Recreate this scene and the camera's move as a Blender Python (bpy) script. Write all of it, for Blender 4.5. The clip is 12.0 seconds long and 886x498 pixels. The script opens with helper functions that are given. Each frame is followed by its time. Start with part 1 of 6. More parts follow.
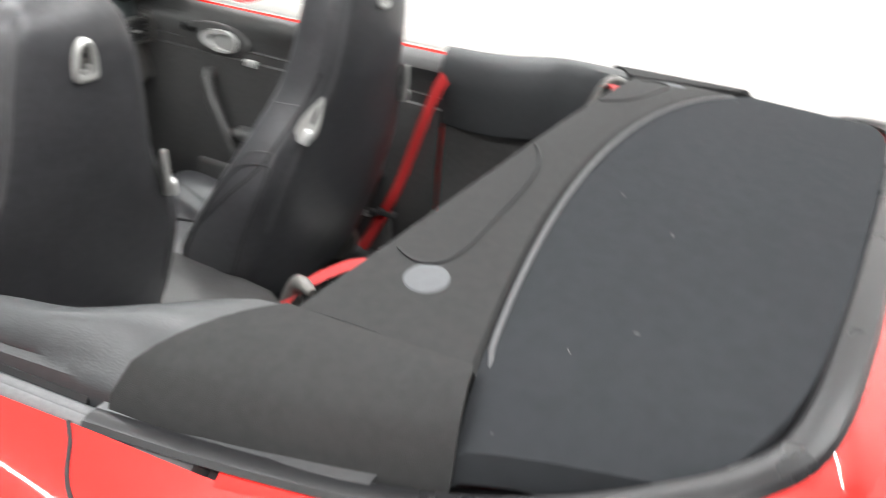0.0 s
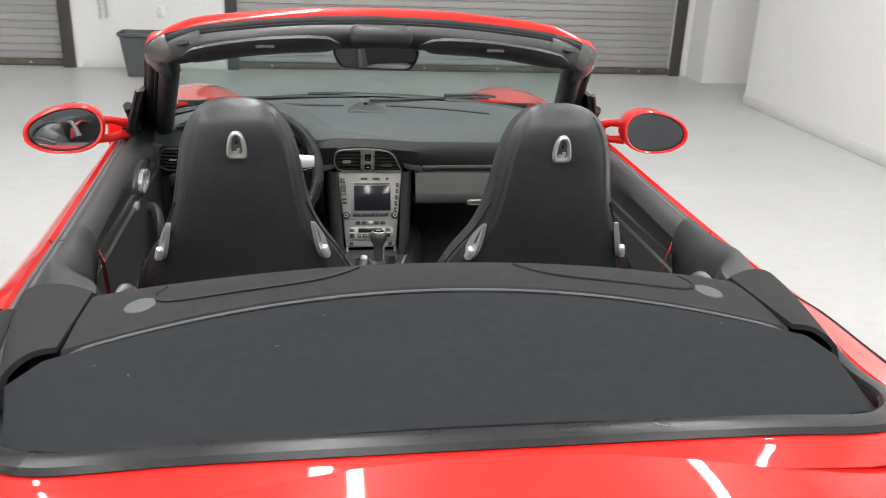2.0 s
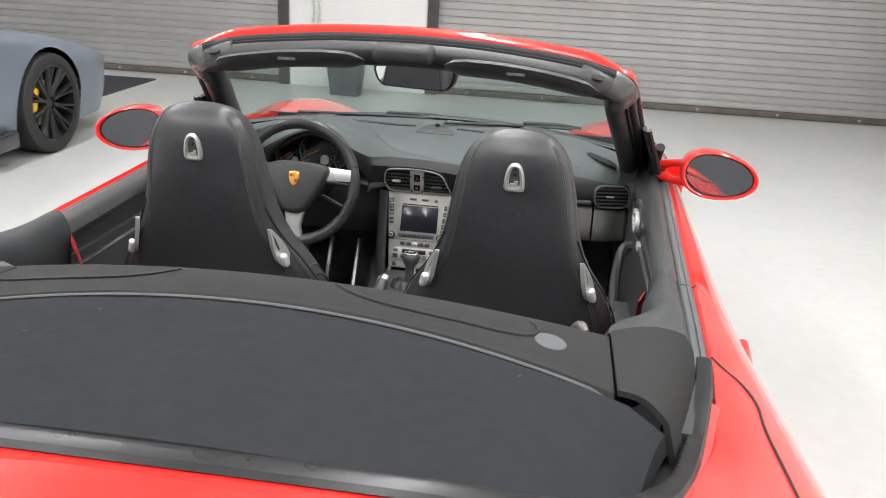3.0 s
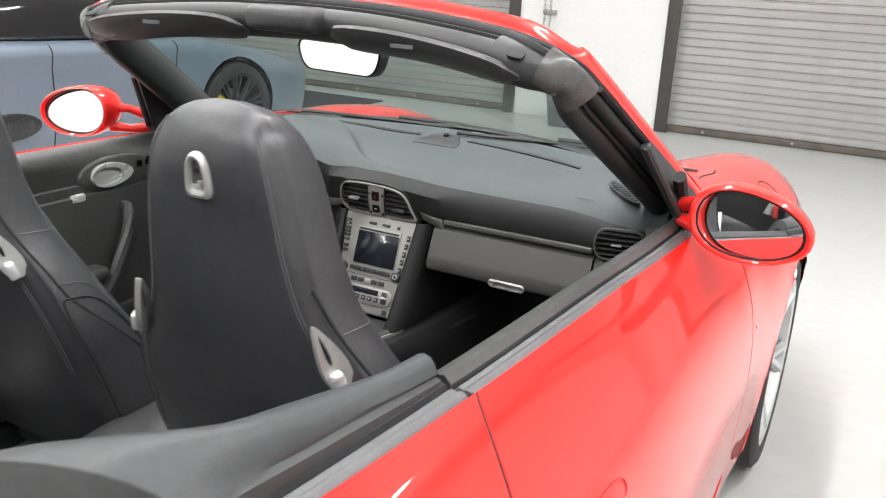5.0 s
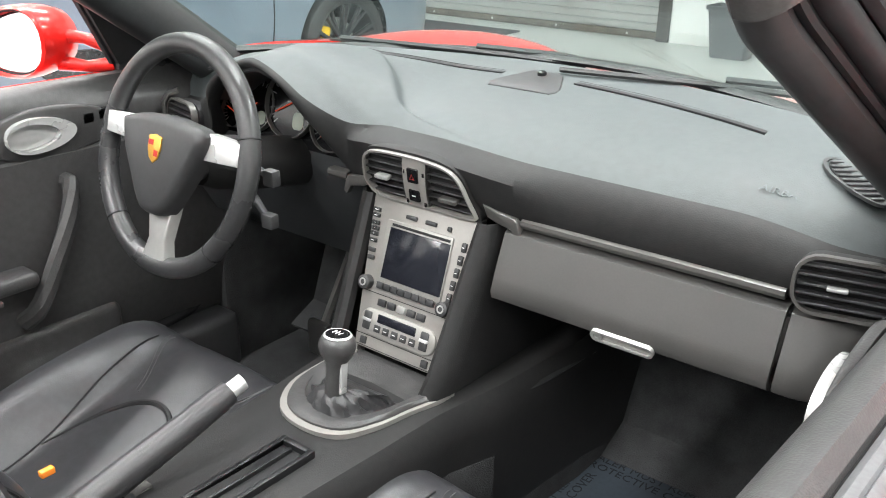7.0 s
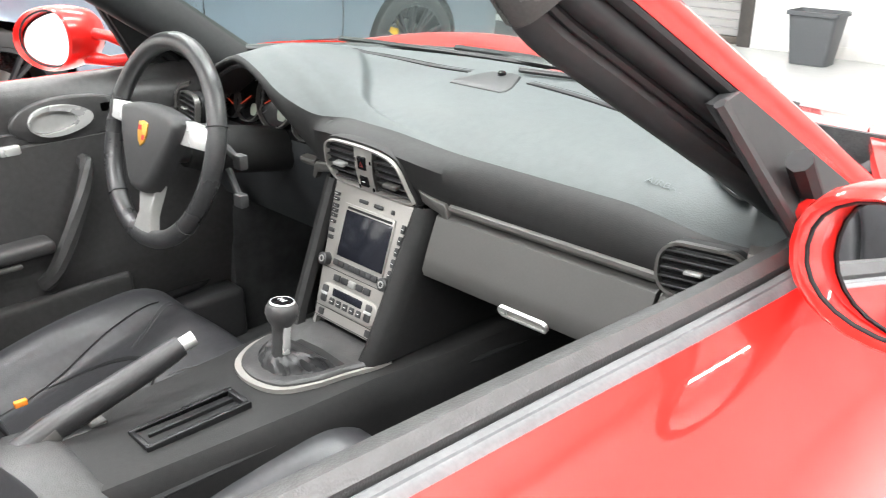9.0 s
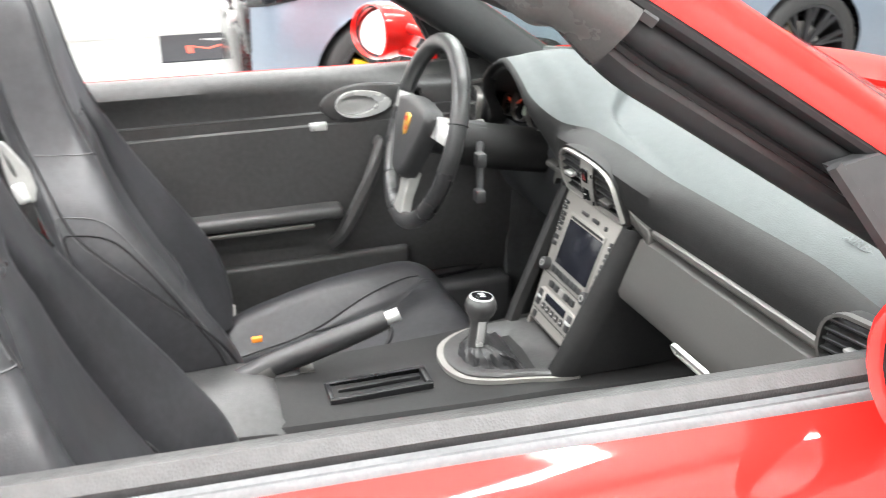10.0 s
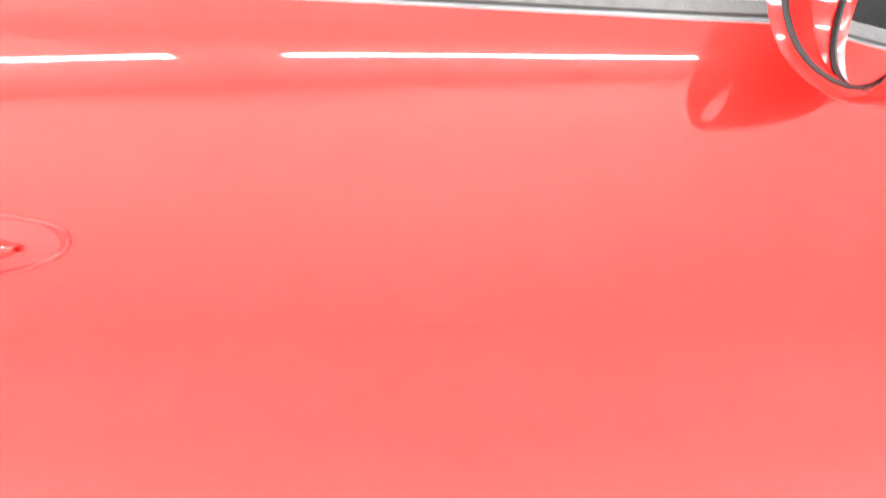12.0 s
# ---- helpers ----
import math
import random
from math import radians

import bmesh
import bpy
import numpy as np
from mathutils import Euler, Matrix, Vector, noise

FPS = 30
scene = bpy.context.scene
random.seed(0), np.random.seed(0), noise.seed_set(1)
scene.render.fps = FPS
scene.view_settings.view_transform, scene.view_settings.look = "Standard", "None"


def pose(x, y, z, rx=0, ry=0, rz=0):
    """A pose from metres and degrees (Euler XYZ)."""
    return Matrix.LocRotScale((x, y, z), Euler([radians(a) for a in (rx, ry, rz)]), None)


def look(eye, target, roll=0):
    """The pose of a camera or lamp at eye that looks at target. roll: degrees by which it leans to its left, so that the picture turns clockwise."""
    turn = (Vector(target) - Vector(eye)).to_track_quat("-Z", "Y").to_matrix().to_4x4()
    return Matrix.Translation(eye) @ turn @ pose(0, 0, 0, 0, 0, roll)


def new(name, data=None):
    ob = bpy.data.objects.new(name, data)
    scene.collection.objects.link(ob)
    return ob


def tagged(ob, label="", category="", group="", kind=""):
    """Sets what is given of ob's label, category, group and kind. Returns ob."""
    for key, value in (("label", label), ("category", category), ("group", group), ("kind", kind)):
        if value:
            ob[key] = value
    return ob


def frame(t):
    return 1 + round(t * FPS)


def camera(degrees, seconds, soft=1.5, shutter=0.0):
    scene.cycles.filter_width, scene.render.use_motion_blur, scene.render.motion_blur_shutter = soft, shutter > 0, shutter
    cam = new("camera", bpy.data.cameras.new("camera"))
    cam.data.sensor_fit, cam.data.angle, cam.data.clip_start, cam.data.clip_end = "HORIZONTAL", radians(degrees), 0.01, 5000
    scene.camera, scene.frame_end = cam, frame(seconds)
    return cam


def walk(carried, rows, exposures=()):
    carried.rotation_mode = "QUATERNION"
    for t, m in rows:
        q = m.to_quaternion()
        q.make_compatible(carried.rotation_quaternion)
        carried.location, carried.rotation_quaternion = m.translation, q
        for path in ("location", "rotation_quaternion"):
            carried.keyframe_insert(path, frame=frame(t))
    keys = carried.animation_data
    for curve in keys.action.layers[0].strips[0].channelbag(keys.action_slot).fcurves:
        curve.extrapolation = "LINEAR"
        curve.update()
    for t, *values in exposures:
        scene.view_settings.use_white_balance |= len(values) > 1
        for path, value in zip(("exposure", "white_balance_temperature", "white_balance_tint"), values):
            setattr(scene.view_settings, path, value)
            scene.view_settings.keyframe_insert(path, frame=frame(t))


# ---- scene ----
cam = camera(54.6, 12.0, soft=1.0, shutter=0.25)
EXPOSURES = [(0, 1.0), (0.5, 0.8), (1, 0.45), (2, 0.3), (2.7, 0.45), (4.5, 0.74), (5.5, 0.78), (6.5, 1.38), (8.5, 1.68), (9.5, 1.7), (10, 1.75), (10.5, 1.8), (11, 1.15), (11.5, 1.62), (12, 1.85)]
PATH = [
    (0, (-1.059, -0.337, 1.444), (0.519, 0.476, 0.524), 4.6),
    (0.3, (-0.971, -0.473, 1.517), (0.283, 0.831, 0.664), 6.4),
    (0.5, (-0.915, -0.589, 1.531), (0.199, 0.867, 0.732), 7.0),
    (1, (-0.76, -0.871, 1.581), (0.056, 0.799, 0.843), 6.3),
    (1.5, (-0.472, -1.001, 1.576), (0.145, 0.771, 0.884), 4.6),
    (2, (-0.181, -1.136, 1.561), (0.117, 0.706, 0.84), 2.4),
    (2.5, (0.122, -1.137, 1.548), (0.165, 0.742, 0.862), 2.1),
    (2.7, (0.235, -1.119, 1.545), (0.171, 0.763, 0.87), 2.7),
    (4.3, (1.017, -0.640, 1.457), (0.215, 1.078, 0.820), 2.5),
    (4.5, (1.06, -0.534, 1.416), (0.227, 1.175, 0.794), 3.4),
    (5, (1.064, -0.208, 1.369), (0.182, 1.478, 0.754), 3.0),
    (5.5, (1.045, 0.13, 1.338), (-0.012, 1.71, 0.716), 2.3),
    (6, (0.916, 0.4, 1.278), (-0.29, 1.863, 0.641), 2.0),
    (6.5, (0.776, 0.54, 1.234), (-0.304, 2.053, 0.496), 1.6),
    (6.7, (0.764, 0.559, 1.232), (-0.34, 2.046, 0.475), 1.2),
    (8.3, (0.94, 0.544, 1.246), (-0.242, 1.962, 0.477), 0.2),
    (8.5, (0.989, 0.562, 1.249), (-0.206, 1.971, 0.482), 0.3),
    (9, (1.032, 0.62, 1.254), (-0.271, 1.931, 0.49), 0.3),
    (9.5, (1.027, 0.736, 1.254), (-0.497, 1.765, 0.468), 0.3),
    (10, (1.193, 0.859, 1.288), (-0.565, 1.409, 0.507), -0.9),
    (10.5, (1.258, 0.93, 1.294), (-0.629, 1.106, 0.654), -1.8),
    (10.8, (1.312, 0.96, 1.28), (-0.604, 1.069, 0.716), -1.8),
    (11, (1.357, 0.982, 1.27), (-0.555, 1.071, 0.688), -0.7),
    (11.5, (1.415, 1.026, 1.182), (-0.413, 1.046, 0.369), 0.8),
    (12, (1.448, 1.036, 1.107), (-0.273, 1.117, 0.091), 1.7),
]
walk(cam, [(t, look(eye, target, roll)) for t, eye, target, roll in PATH], EXPOSURES)

# ---------------------------------------------------------------- light
world = bpy.data.worlds.new("world")
world.use_nodes = True
world.node_tree.nodes["Background"].inputs[0].default_value = (0.75, 0.8, 0.85, 1)
world.node_tree.nodes["Background"].inputs[1].default_value = 0.05
scene.world = world

ROOM_W, ROOM_E, ROOM_N, ROOM_S, CEIL = -7.54, 3.93, 8.07, -6.5, 4.6
LAMP_ROWS = (-5.9, -3.0, -0.2, 2.6)
LAMP_SPANS = ((-5.2, -0.4), (0.2, 5.0))
for lx in LAMP_ROWS:
    for y0, y1 in LAMP_SPANS:
        tube_light = bpy.data.lights.new("tube_light", "AREA")
        tube_light.shape, tube_light.size, tube_light.size_y = "RECTANGLE", 0.11, y1 - y0
        tube_light.energy, tube_light.color = 60 if lx < -5 else 92, (0.97, 0.99, 1.0)
        lamp = new("tube_light", tube_light)
        lamp.matrix_world = pose(lx, (y0 + y1) / 2, CEIL - 0.16)


# ---------------------------------------------------------------- materials
def mat(name, col, rough=0.5, metal=0.0, var=0.12, scale=6.0, bump=0.0, bscale=300.0, coat=0.0, spec=0.5, rvar=0.06, weave=False,
        transmission=0.0, emit=0.0, island=0.0, crease=0.0):
    m = bpy.data.materials.new(name)
    m.use_nodes = True
    nt = m.node_tree
    b = nt.nodes["Principled BSDF"]
    tc = nt.nodes.new("ShaderNodeTexCoord")
    b.inputs["Base Color"].default_value = (*col, 1)
    b.inputs["Roughness"].default_value = rough
    b.inputs["Metallic"].default_value = metal
    b.inputs["Coat Weight"].default_value = coat
    b.inputs["Coat Roughness"].default_value = 0.03
    b.inputs["Specular IOR Level"].default_value = spec
    b.inputs["Transmission Weight"].default_value = transmission
    if emit:
        b.inputs["Emission Color"].default_value = (*col, 1)
        b.inputs["Emission Strength"].default_value = emit
    if var:
        n1 = nt.nodes.new("ShaderNodeTexNoise")
        n1.inputs["Scale"].default_value, n1.inputs["Detail"].default_value = scale, 6
        n2 = nt.nodes.new("ShaderNodeTexNoise")
        n2.inputs["Scale"].default_value, n2.inputs["Detail"].default_value = scale * 17, 3
        nt.links.new(tc.outputs["Object"], n1.inputs["Vector"])
        nt.links.new(tc.outputs["Object"], n2.inputs["Vector"])
        add = nt.nodes.new("ShaderNodeMath")
        add.operation = "ADD"
        nt.links.new(n1.outputs["Fac"], add.inputs[0])
        nt.links.new(n2.outputs["Fac"], add.inputs[1])
        last = add.outputs[0]
        rng = nt.nodes.new("ShaderNodeMapRange")
        rng.interpolation_type = "SMOOTHSTEP"
        rng.inputs[1].default_value, rng.inputs[2].default_value = 0.6, 1.4
        nt.links.new(last, rng.inputs[0])
        mix = nt.nodes.new("ShaderNodeMix")
        mix.data_type = "RGBA"
        mix.inputs[6].default_value = (*[c * (1 - var) for c in col], 1)
        mix.inputs[7].default_value = (*[min(1, c * (1 + var)) for c in col], 1)
        nt.links.new(rng.outputs[0], mix.inputs[0])
        out = mix.outputs[2]
        if island:
            oi = nt.nodes.new("ShaderNodeObjectInfo")
            hs = nt.nodes.new("ShaderNodeHueSaturation")
            r2 = nt.nodes.new("ShaderNodeMapRange")
            r2.inputs[3].default_value, r2.inputs[4].default_value = 1 - island, 1 + island
            nt.links.new(oi.outputs["Random"], r2.inputs[0])
            nt.links.new(r2.outputs[0], hs.inputs["Value"])
            nt.links.new(out, hs.inputs["Color"])
            out = hs.outputs[0]
        nt.links.new(out, b.inputs["Base Color"])
        rr = nt.nodes.new("ShaderNodeMapRange")
        rr.inputs[1].default_value, rr.inputs[2].default_value = 0.3, 0.7
        rr.inputs[3].default_value, rr.inputs[4].default_value = max(0, rough - rvar), min(1, rough + rvar)
        nt.links.new(n1.outputs["Fac"], rr.inputs[0])
        nt.links.new(rr.outputs[0], b.inputs["Roughness"])
    if bump:
        if weave:
            t1 = nt.nodes.new("ShaderNodeTexNoise")
            t1.inputs["Detail"].default_value = 1
        else:
            t1 = nt.nodes.new("ShaderNodeTexVoronoi")
        t1.inputs["Scale"].default_value = bscale
        nt.links.new(tc.outputs["Object"], t1.inputs["Vector"])
        bp = nt.nodes.new("ShaderNodeBump")
        bp.inputs["Strength"].default_value, bp.inputs["Distance"].default_value = bump, 0.002
        nt.links.new(t1.outputs[0], bp.inputs["Height"])
        nt.links.new(bp.outputs[0], b.inputs["Normal"])
        if crease:
            t2 = nt.nodes.new("ShaderNodeTexNoise")
            t2.inputs["Scale"].default_value, t2.inputs["Detail"].default_value, t2.inputs["Distortion"].default_value = 13, 2, 0.4
            nt.links.new(tc.outputs["Object"], t2.inputs["Vector"])
            b2 = nt.nodes.new("ShaderNodeBump")
            b2.inputs["Strength"].default_value, b2.inputs["Distance"].default_value = crease, 0.008
            nt.links.new(t2.outputs[0], b2.inputs["Height"])
            nt.links.new(b2.outputs[0], bp.inputs["Normal"])
    return m


RED = mat("red_paint", (0.74, 0.018, 0.014), 0.30, var=0.0, scale=3, coat=1.0, rvar=0.01, spec=0.12)
LEATHER = mat("black_leather", (0.051, 0.050, 0.050), 0.40, bump=0.14, bscale=420, var=0.2, scale=5, rvar=0.04)
PAD = mat("matt_black_leather", (0.034, 0.036, 0.038), 0.45, bump=0.10, bscale=420, var=0.15, scale=5, spec=0.5)
SEAT_LEATHER = mat("creased_black_leather", (0.036, 0.036, 0.039), 0.37, bump=0.06, bscale=420, var=0.2, scale=5, rvar=0.08, crease=0.22)
# dash leather with the overhead sheen put into a lighter teal-grey base
DASH = mat("lit_dash_leather", (0.047, 0.056, 0.057), 0.6, bump=0.1, bscale=500, var=0.1, scale=4, spec=0.6)
# black leather; on the dash front it is the top's leather, darkened for shade
DASHLOW = mat("black_and_shaded_dash_leather", (0.019, 0.0188, 0.0188), 0.58, bump=0.08, bscale=500, var=0.15, spec=0.26)
TRIM = mat("black_plastic", (0.032, 0.032, 0.033), 0.45, bump=0.05, bscale=700, var=0.15)
GLOSS = mat("gloss_black", (0.008, 0.008, 0.009), 0.12, var=0.1)
RUBBER = mat("rubber_seal", (0.015, 0.015, 0.016), 0.6, var=0.2, scale=9, spec=0.3)
# body red darkened by hand for the shade in the door handle's scoop
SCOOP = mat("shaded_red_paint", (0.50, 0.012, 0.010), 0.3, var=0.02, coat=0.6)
STRIP = mat("weathered_rubber_strip", (0.095, 0.097, 0.10), 0.42, var=0.2, scale=12, spec=0.4)
PIANO = mat("worn_black_trim", (0.014, 0.014, 0.015), 0.30, spec=0.35, var=0.1, scale=14, rvar=0.04)
CANVAS = mat("soft_top_canvas", (0.0245, 0.0262, 0.0285), 0.95, bump=0.3, bscale=1500, weave=True, var=0.1, scale=3, spec=0.06)
FLAP = mat("charcoal_fabric", (0.027, 0.027, 0.027), 0.9, bump=0.3, bscale=1200, weave=True, var=0.12, scale=5, spec=0.2)
CARPET = mat("black_carpet", (0.050, 0.051, 0.052), 0.95, bump=0.6, bscale=500, weave=True, var=0.3, scale=30, spec=0.1)
SILVER = mat("satin_silver", (0.46, 0.46, 0.445), 0.36, metal=0.55, var=0.05)
BRIGHT = mat("bright_silver", (0.68, 0.68, 0.67), 0.28, metal=0.5, var=0.04)
TITAN = mat("titanium_paint", (0.30, 0.288, 0.27), 0.42, metal=0.35, var=0.05, scale=30)
TITAN2 = mat("dark_titanium_trim", (0.115, 0.111, 0.105), 0.36, metal=0.4, var=0.05, scale=30)
GLOVE = mat("dark_titanium_paint", (0.066, 0.064, 0.061), 0.46, metal=0.2, var=0.06, scale=20, bump=0.04, bscale=900)
SCREEN = mat("screen_glass", (0.012, 0.013, 0.018), 0.16, var=0.0)
CORNER = mat("scuffed_grey_plastic", (0.085, 0.084, 0.082), 0.26, var=0.12, scale=18, rvar=0.08)
STITCH = mat("grey_thread", (0.085, 0.085, 0.087), 0.8, var=0.1)
GREYGRILLE = mat("speaker_cloth", (0.095, 0.098, 0.104), 0.85, bump=0.5, bscale=1600, weave=True, var=0.1)
PIPING = mat("grey_piping", (0.060, 0.060, 0.063), 0.6, var=0.1)
HAZARD = mat("dim_red_print", (0.22, 0.012, 0.01), 0.5)
TICK_INK = mat("dial_print", (0.30, 0.30, 0.30), 0.6, var=0.03)
WHEEL_LEATHER = mat("polished_black_leather", (0.034, 0.034, 0.035), 0.33, bump=0.1, bscale=500, var=0.2, scale=9, rvar=0.08)
EMBOSS = mat("embossed_leather", (0.078, 0.092, 0.094), 0.6, var=0.05)
SMOKED_RED = mat("smoked_red_lens", (0.05, 0.006, 0.006), 0.15, var=0.05)
CUP = mat("grey_cup_plastic", (0.40, 0.40, 0.39), 0.4, metal=0.3, var=0.05)
BELT = mat("red_webbing", (0.36, 0.010, 0.010), 0.7, bump=0.3, bscale=900, weave=True, var=0.1, scale=30)
GOLD = mat("gold_enamel", (0.75, 0.42, 0.08), 0.3, metal=0.6, var=0.1)
CREST_RED = mat("red_enamel", (0.5, 0.02, 0.02), 0.3)
WHITE_INK = mat("white_print", (0.75, 0.75, 0.74), 0.5, var=0.03)
GREY_INK = mat("grey_print", (0.2, 0.21, 0.21), 0.6, var=0.03)
BLACK_INK = mat("black_print", (0.012, 0.012, 0.014), 0.6, var=0.05)
NEEDLE = mat("orange_needle", (0.80, 0.08, 0.03), 0.5, var=0.0, emit=0.08)
LCD = mat("lcd_grey_green", (0.36, 0.40, 0.33), 0.35, var=0.03)
AMBER = mat("amber_lens", (0.85, 0.25, 0.03), 0.2, var=0.05)
PINKRED = mat("faded_red_plastic", (0.60, 0.20, 0.18), 0.45, var=0.05)
TYRE = mat("tyre_rubber", (0.018, 0.018, 0.018), 0.75, bump=0.2, bscale=300, var=0.2, scale=20)
ALLOY = mat("silver_alloy", (0.55, 0.55, 0.55), 0.3, metal=0.6, var=0.04)
DARKALLOY = mat("dark_alloy", (0.03, 0.03, 0.032), 0.35, metal=0.5, var=0.1)
YELLOW = mat("yellow_caliper", (0.85, 0.52, 0.01), 0.35, var=0.05)
STEEL = mat("brake_steel", (0.4, 0.39, 0.38), 0.35, metal=1.0, var=0.1, scale=20)
BLUE = mat("blue_grey_paint", (0.15, 0.185, 0.23), 0.32, metal=0.25, var=0.04, scale=3, coat=0.6, rvar=0.01)
CARBON = mat("carbon_black", (0.015, 0.015, 0.016), 0.25, var=0.15, scale=60, coat=0.4)
WALL = mat("white_wall_paint", (0.70, 0.698, 0.684), 0.6, var=0.025, scale=1.5, bump=0.06, bscale=120)
# the darkness of an unlit area, put into a wall colour
DARKWALL = mat("unlit_area_dark", (0.05, 0.05, 0.055), 0.7, var=0.1, scale=1.0)
CEILM = mat("ceiling_paint", (0.72, 0.72, 0.7), 0.8, var=0.04)
BASEB = mat("baseboard_paint", (0.66, 0.655, 0.63), 0.45, var=0.05)
SLAT = mat("grey_painted_steel", (0.42, 0.415, 0.41), 0.38, metal=0.35, var=0.06, scale=5, island=0.05)
JAMB = mat("dark_door_track", (0.07, 0.065, 0.06), 0.5, metal=0.3, var=0.2, scale=12)
RUST = mat("rusty_bottom_bar", (0.10, 0.085, 0.07), 0.7, var=0.4, scale=8)
BIN = mat("grey_bin_plastic", (0.075, 0.08, 0.085), 0.5, var=0.08)
CHAIN = mat("galvanised_chain", (0.45, 0.44, 0.42), 0.45, metal=0.9, var=0.1)
PLATE = mat("outlet_plastic", (0.74, 0.73, 0.70), 0.4, var=0.02)
MATBLACK = mat("black_floor_mat", (0.03, 0.031, 0.036), 0.9, bump=0.4, bscale=300, weave=True, var=0.15)
MATFILM = mat("blue_black_mat_film", (0.05, 0.062, 0.076), 0.38, bump=0.3, bscale=45, weave=True, var=0.15, scale=8)
ORANGE_INK = mat("red_orange_print", (0.62, 0.10, 0.06), 0.7, var=0.05)
LAMPGLOW = mat("lamp_diffuser", (1.0, 0.98, 0.95), 0.4, var=0.0, emit=12.0)
HOUSING = mat("white_lamp_housing", (0.7, 0.7, 0.69), 0.4, var=0.02)
MIRROR = mat("mirror_glass", (0.9, 0.91, 0.92), 0.02, metal=1.0, var=0.0)
LEADGREY = mat("warning_sticker_white", (0.78, 0.78, 0.78), 0.5, var=0.03)


def glass_mat(name, tint, rough=0.0):
    m = bpy.data.materials.new(name)
    m.use_nodes = True
    nt = m.node_tree
    nt.nodes.remove(nt.nodes["Principled BSDF"])
    tr = nt.nodes.new("ShaderNodeBsdfTransparent")
    tr.inputs[0].default_value = (*tint, 1)
    gl = nt.nodes.new("ShaderNodeBsdfGlossy")
    gl.inputs["Roughness"].default_value = rough
    lw = nt.nodes.new("ShaderNodeLayerWeight")
    lw.inputs[0].default_value = 0.5
    pw = nt.nodes.new("ShaderNodeMath")
    pw.operation = "POWER"
    pw.inputs[1].default_value = 4.0
    nt.links.new(lw.outputs["Facing"], pw.inputs[0])
    sc = nt.nodes.new("ShaderNodeMath")
    sc.operation = "MULTIPLY_ADD"
    sc.inputs[1].default_value, sc.inputs[2].default_value = 0.5, 0.03
    nt.links.new(pw.outputs[0], sc.inputs[0])
    mx = nt.nodes.new("ShaderNodeMixShader")
    nt.links.new(sc.outputs[0], mx.inputs[0])
    nt.links.new(tr.outputs[0], mx.inputs[1])
    nt.links.new(gl.outputs[0], mx.inputs[2])
    nt.links.new(mx.outputs[0], nt.nodes["Material Output"].inputs[0])
    return m


GLASS = glass_mat("windscreen_glass", (0.86, 0.92, 0.90))


def floor_mat():
    m = mat("epoxy_floor", (0.43, 0.434, 0.422), 0.40, var=0.05, scale=0.8, rvar=0.1)
    nt = m.node_tree
    b = nt.nodes["Principled BSDF"]
    tc = nt.nodes.new("ShaderNodeTexCoord")
    n = nt.nodes.new("ShaderNodeTexNoise")
    n.inputs["Scale"].default_value, n.inputs["Detail"].default_value, n.inputs["Roughness"].default_value = 1.3, 3, 0.5
    nt.links.new(tc.outputs["Object"], n.inputs["Vector"])
    r = nt.nodes.new("ShaderNodeMapRange")
    r.interpolation_type = "SMOOTHSTEP"
    r.inputs[1].default_value, r.inputs[2].default_value = 0.50, 0.80
    r.inputs[3].default_value, r.inputs[4].default_value = 0.0, 0.28
    nt.links.new(n.outputs["Fac"], r.inputs[0])
    mx = nt.nodes.new("ShaderNodeMix")
    mx.data_type = "RGBA"
    old = b.inputs["Base Color"].links[0].from_socket
    nt.links.new(old, mx.inputs[6])
    mx.inputs[7].default_value = (0.33, 0.32, 0.295, 1)
    nt.links.new(r.outputs[0], mx.inputs[0])
    nt.links.new(mx.outputs[2], b.inputs["Base Color"])
    return m


FLOOR = floor_mat()

# ---------------------------------------------------------------- helpers
BASE = {}


def thing(name, base, label, category, group="", kind=""):
    e = new(name)
    e.empty_display_size = 0.1
    e.location = base
    BASE[e.name] = Vector(base)
    return tagged(e, label, category, group, kind)


def to_mesh(name, bm, material, smooth):
    bmesh.ops.remove_doubles(bm, verts=bm.verts[:], dist=1e-5)
    bmesh.ops.recalc_face_normals(bm, faces=bm.faces[:])
    me = bpy.data.meshes.new(name)
    bm.to_mesh(me)
    bm.free()
    me.materials.append(material)
    if smooth:
        for p in me.polygons:
            p.use_smooth = True
        me.set_sharp_from_angle(angle=radians(smooth))
    return me


def part(name, bm, material, parent, label="", smooth=38):
    """One mesh object under a thing or part; bm is in world coordinates."""
    me = to_mesh(name, bm, material, smooth)
    root = BASE[parent.name]
    me.transform(Matrix.Translation(-root))
    ob = new(name, me)
    ob.parent = parent
    BASE[ob.name] = root
    return tagged(ob, label)


def solo(name, bm, material, label, category, group="", kind="", smooth=38, base=(0, 0, 0)):
    me = to_mesh(name, bm, material, smooth)
    me.transform(Matrix.Translation(-Vector(base)))
    ob = new(name, me)
    ob.location = base
    BASE[ob.name] = Vector(base)
    return tagged(ob, label, category, group, kind)


def smoothstep(a, b, x):
    t = min(1, max(0, (x - a) / (b - a)))
    return t * t * (3 - 2 * t)


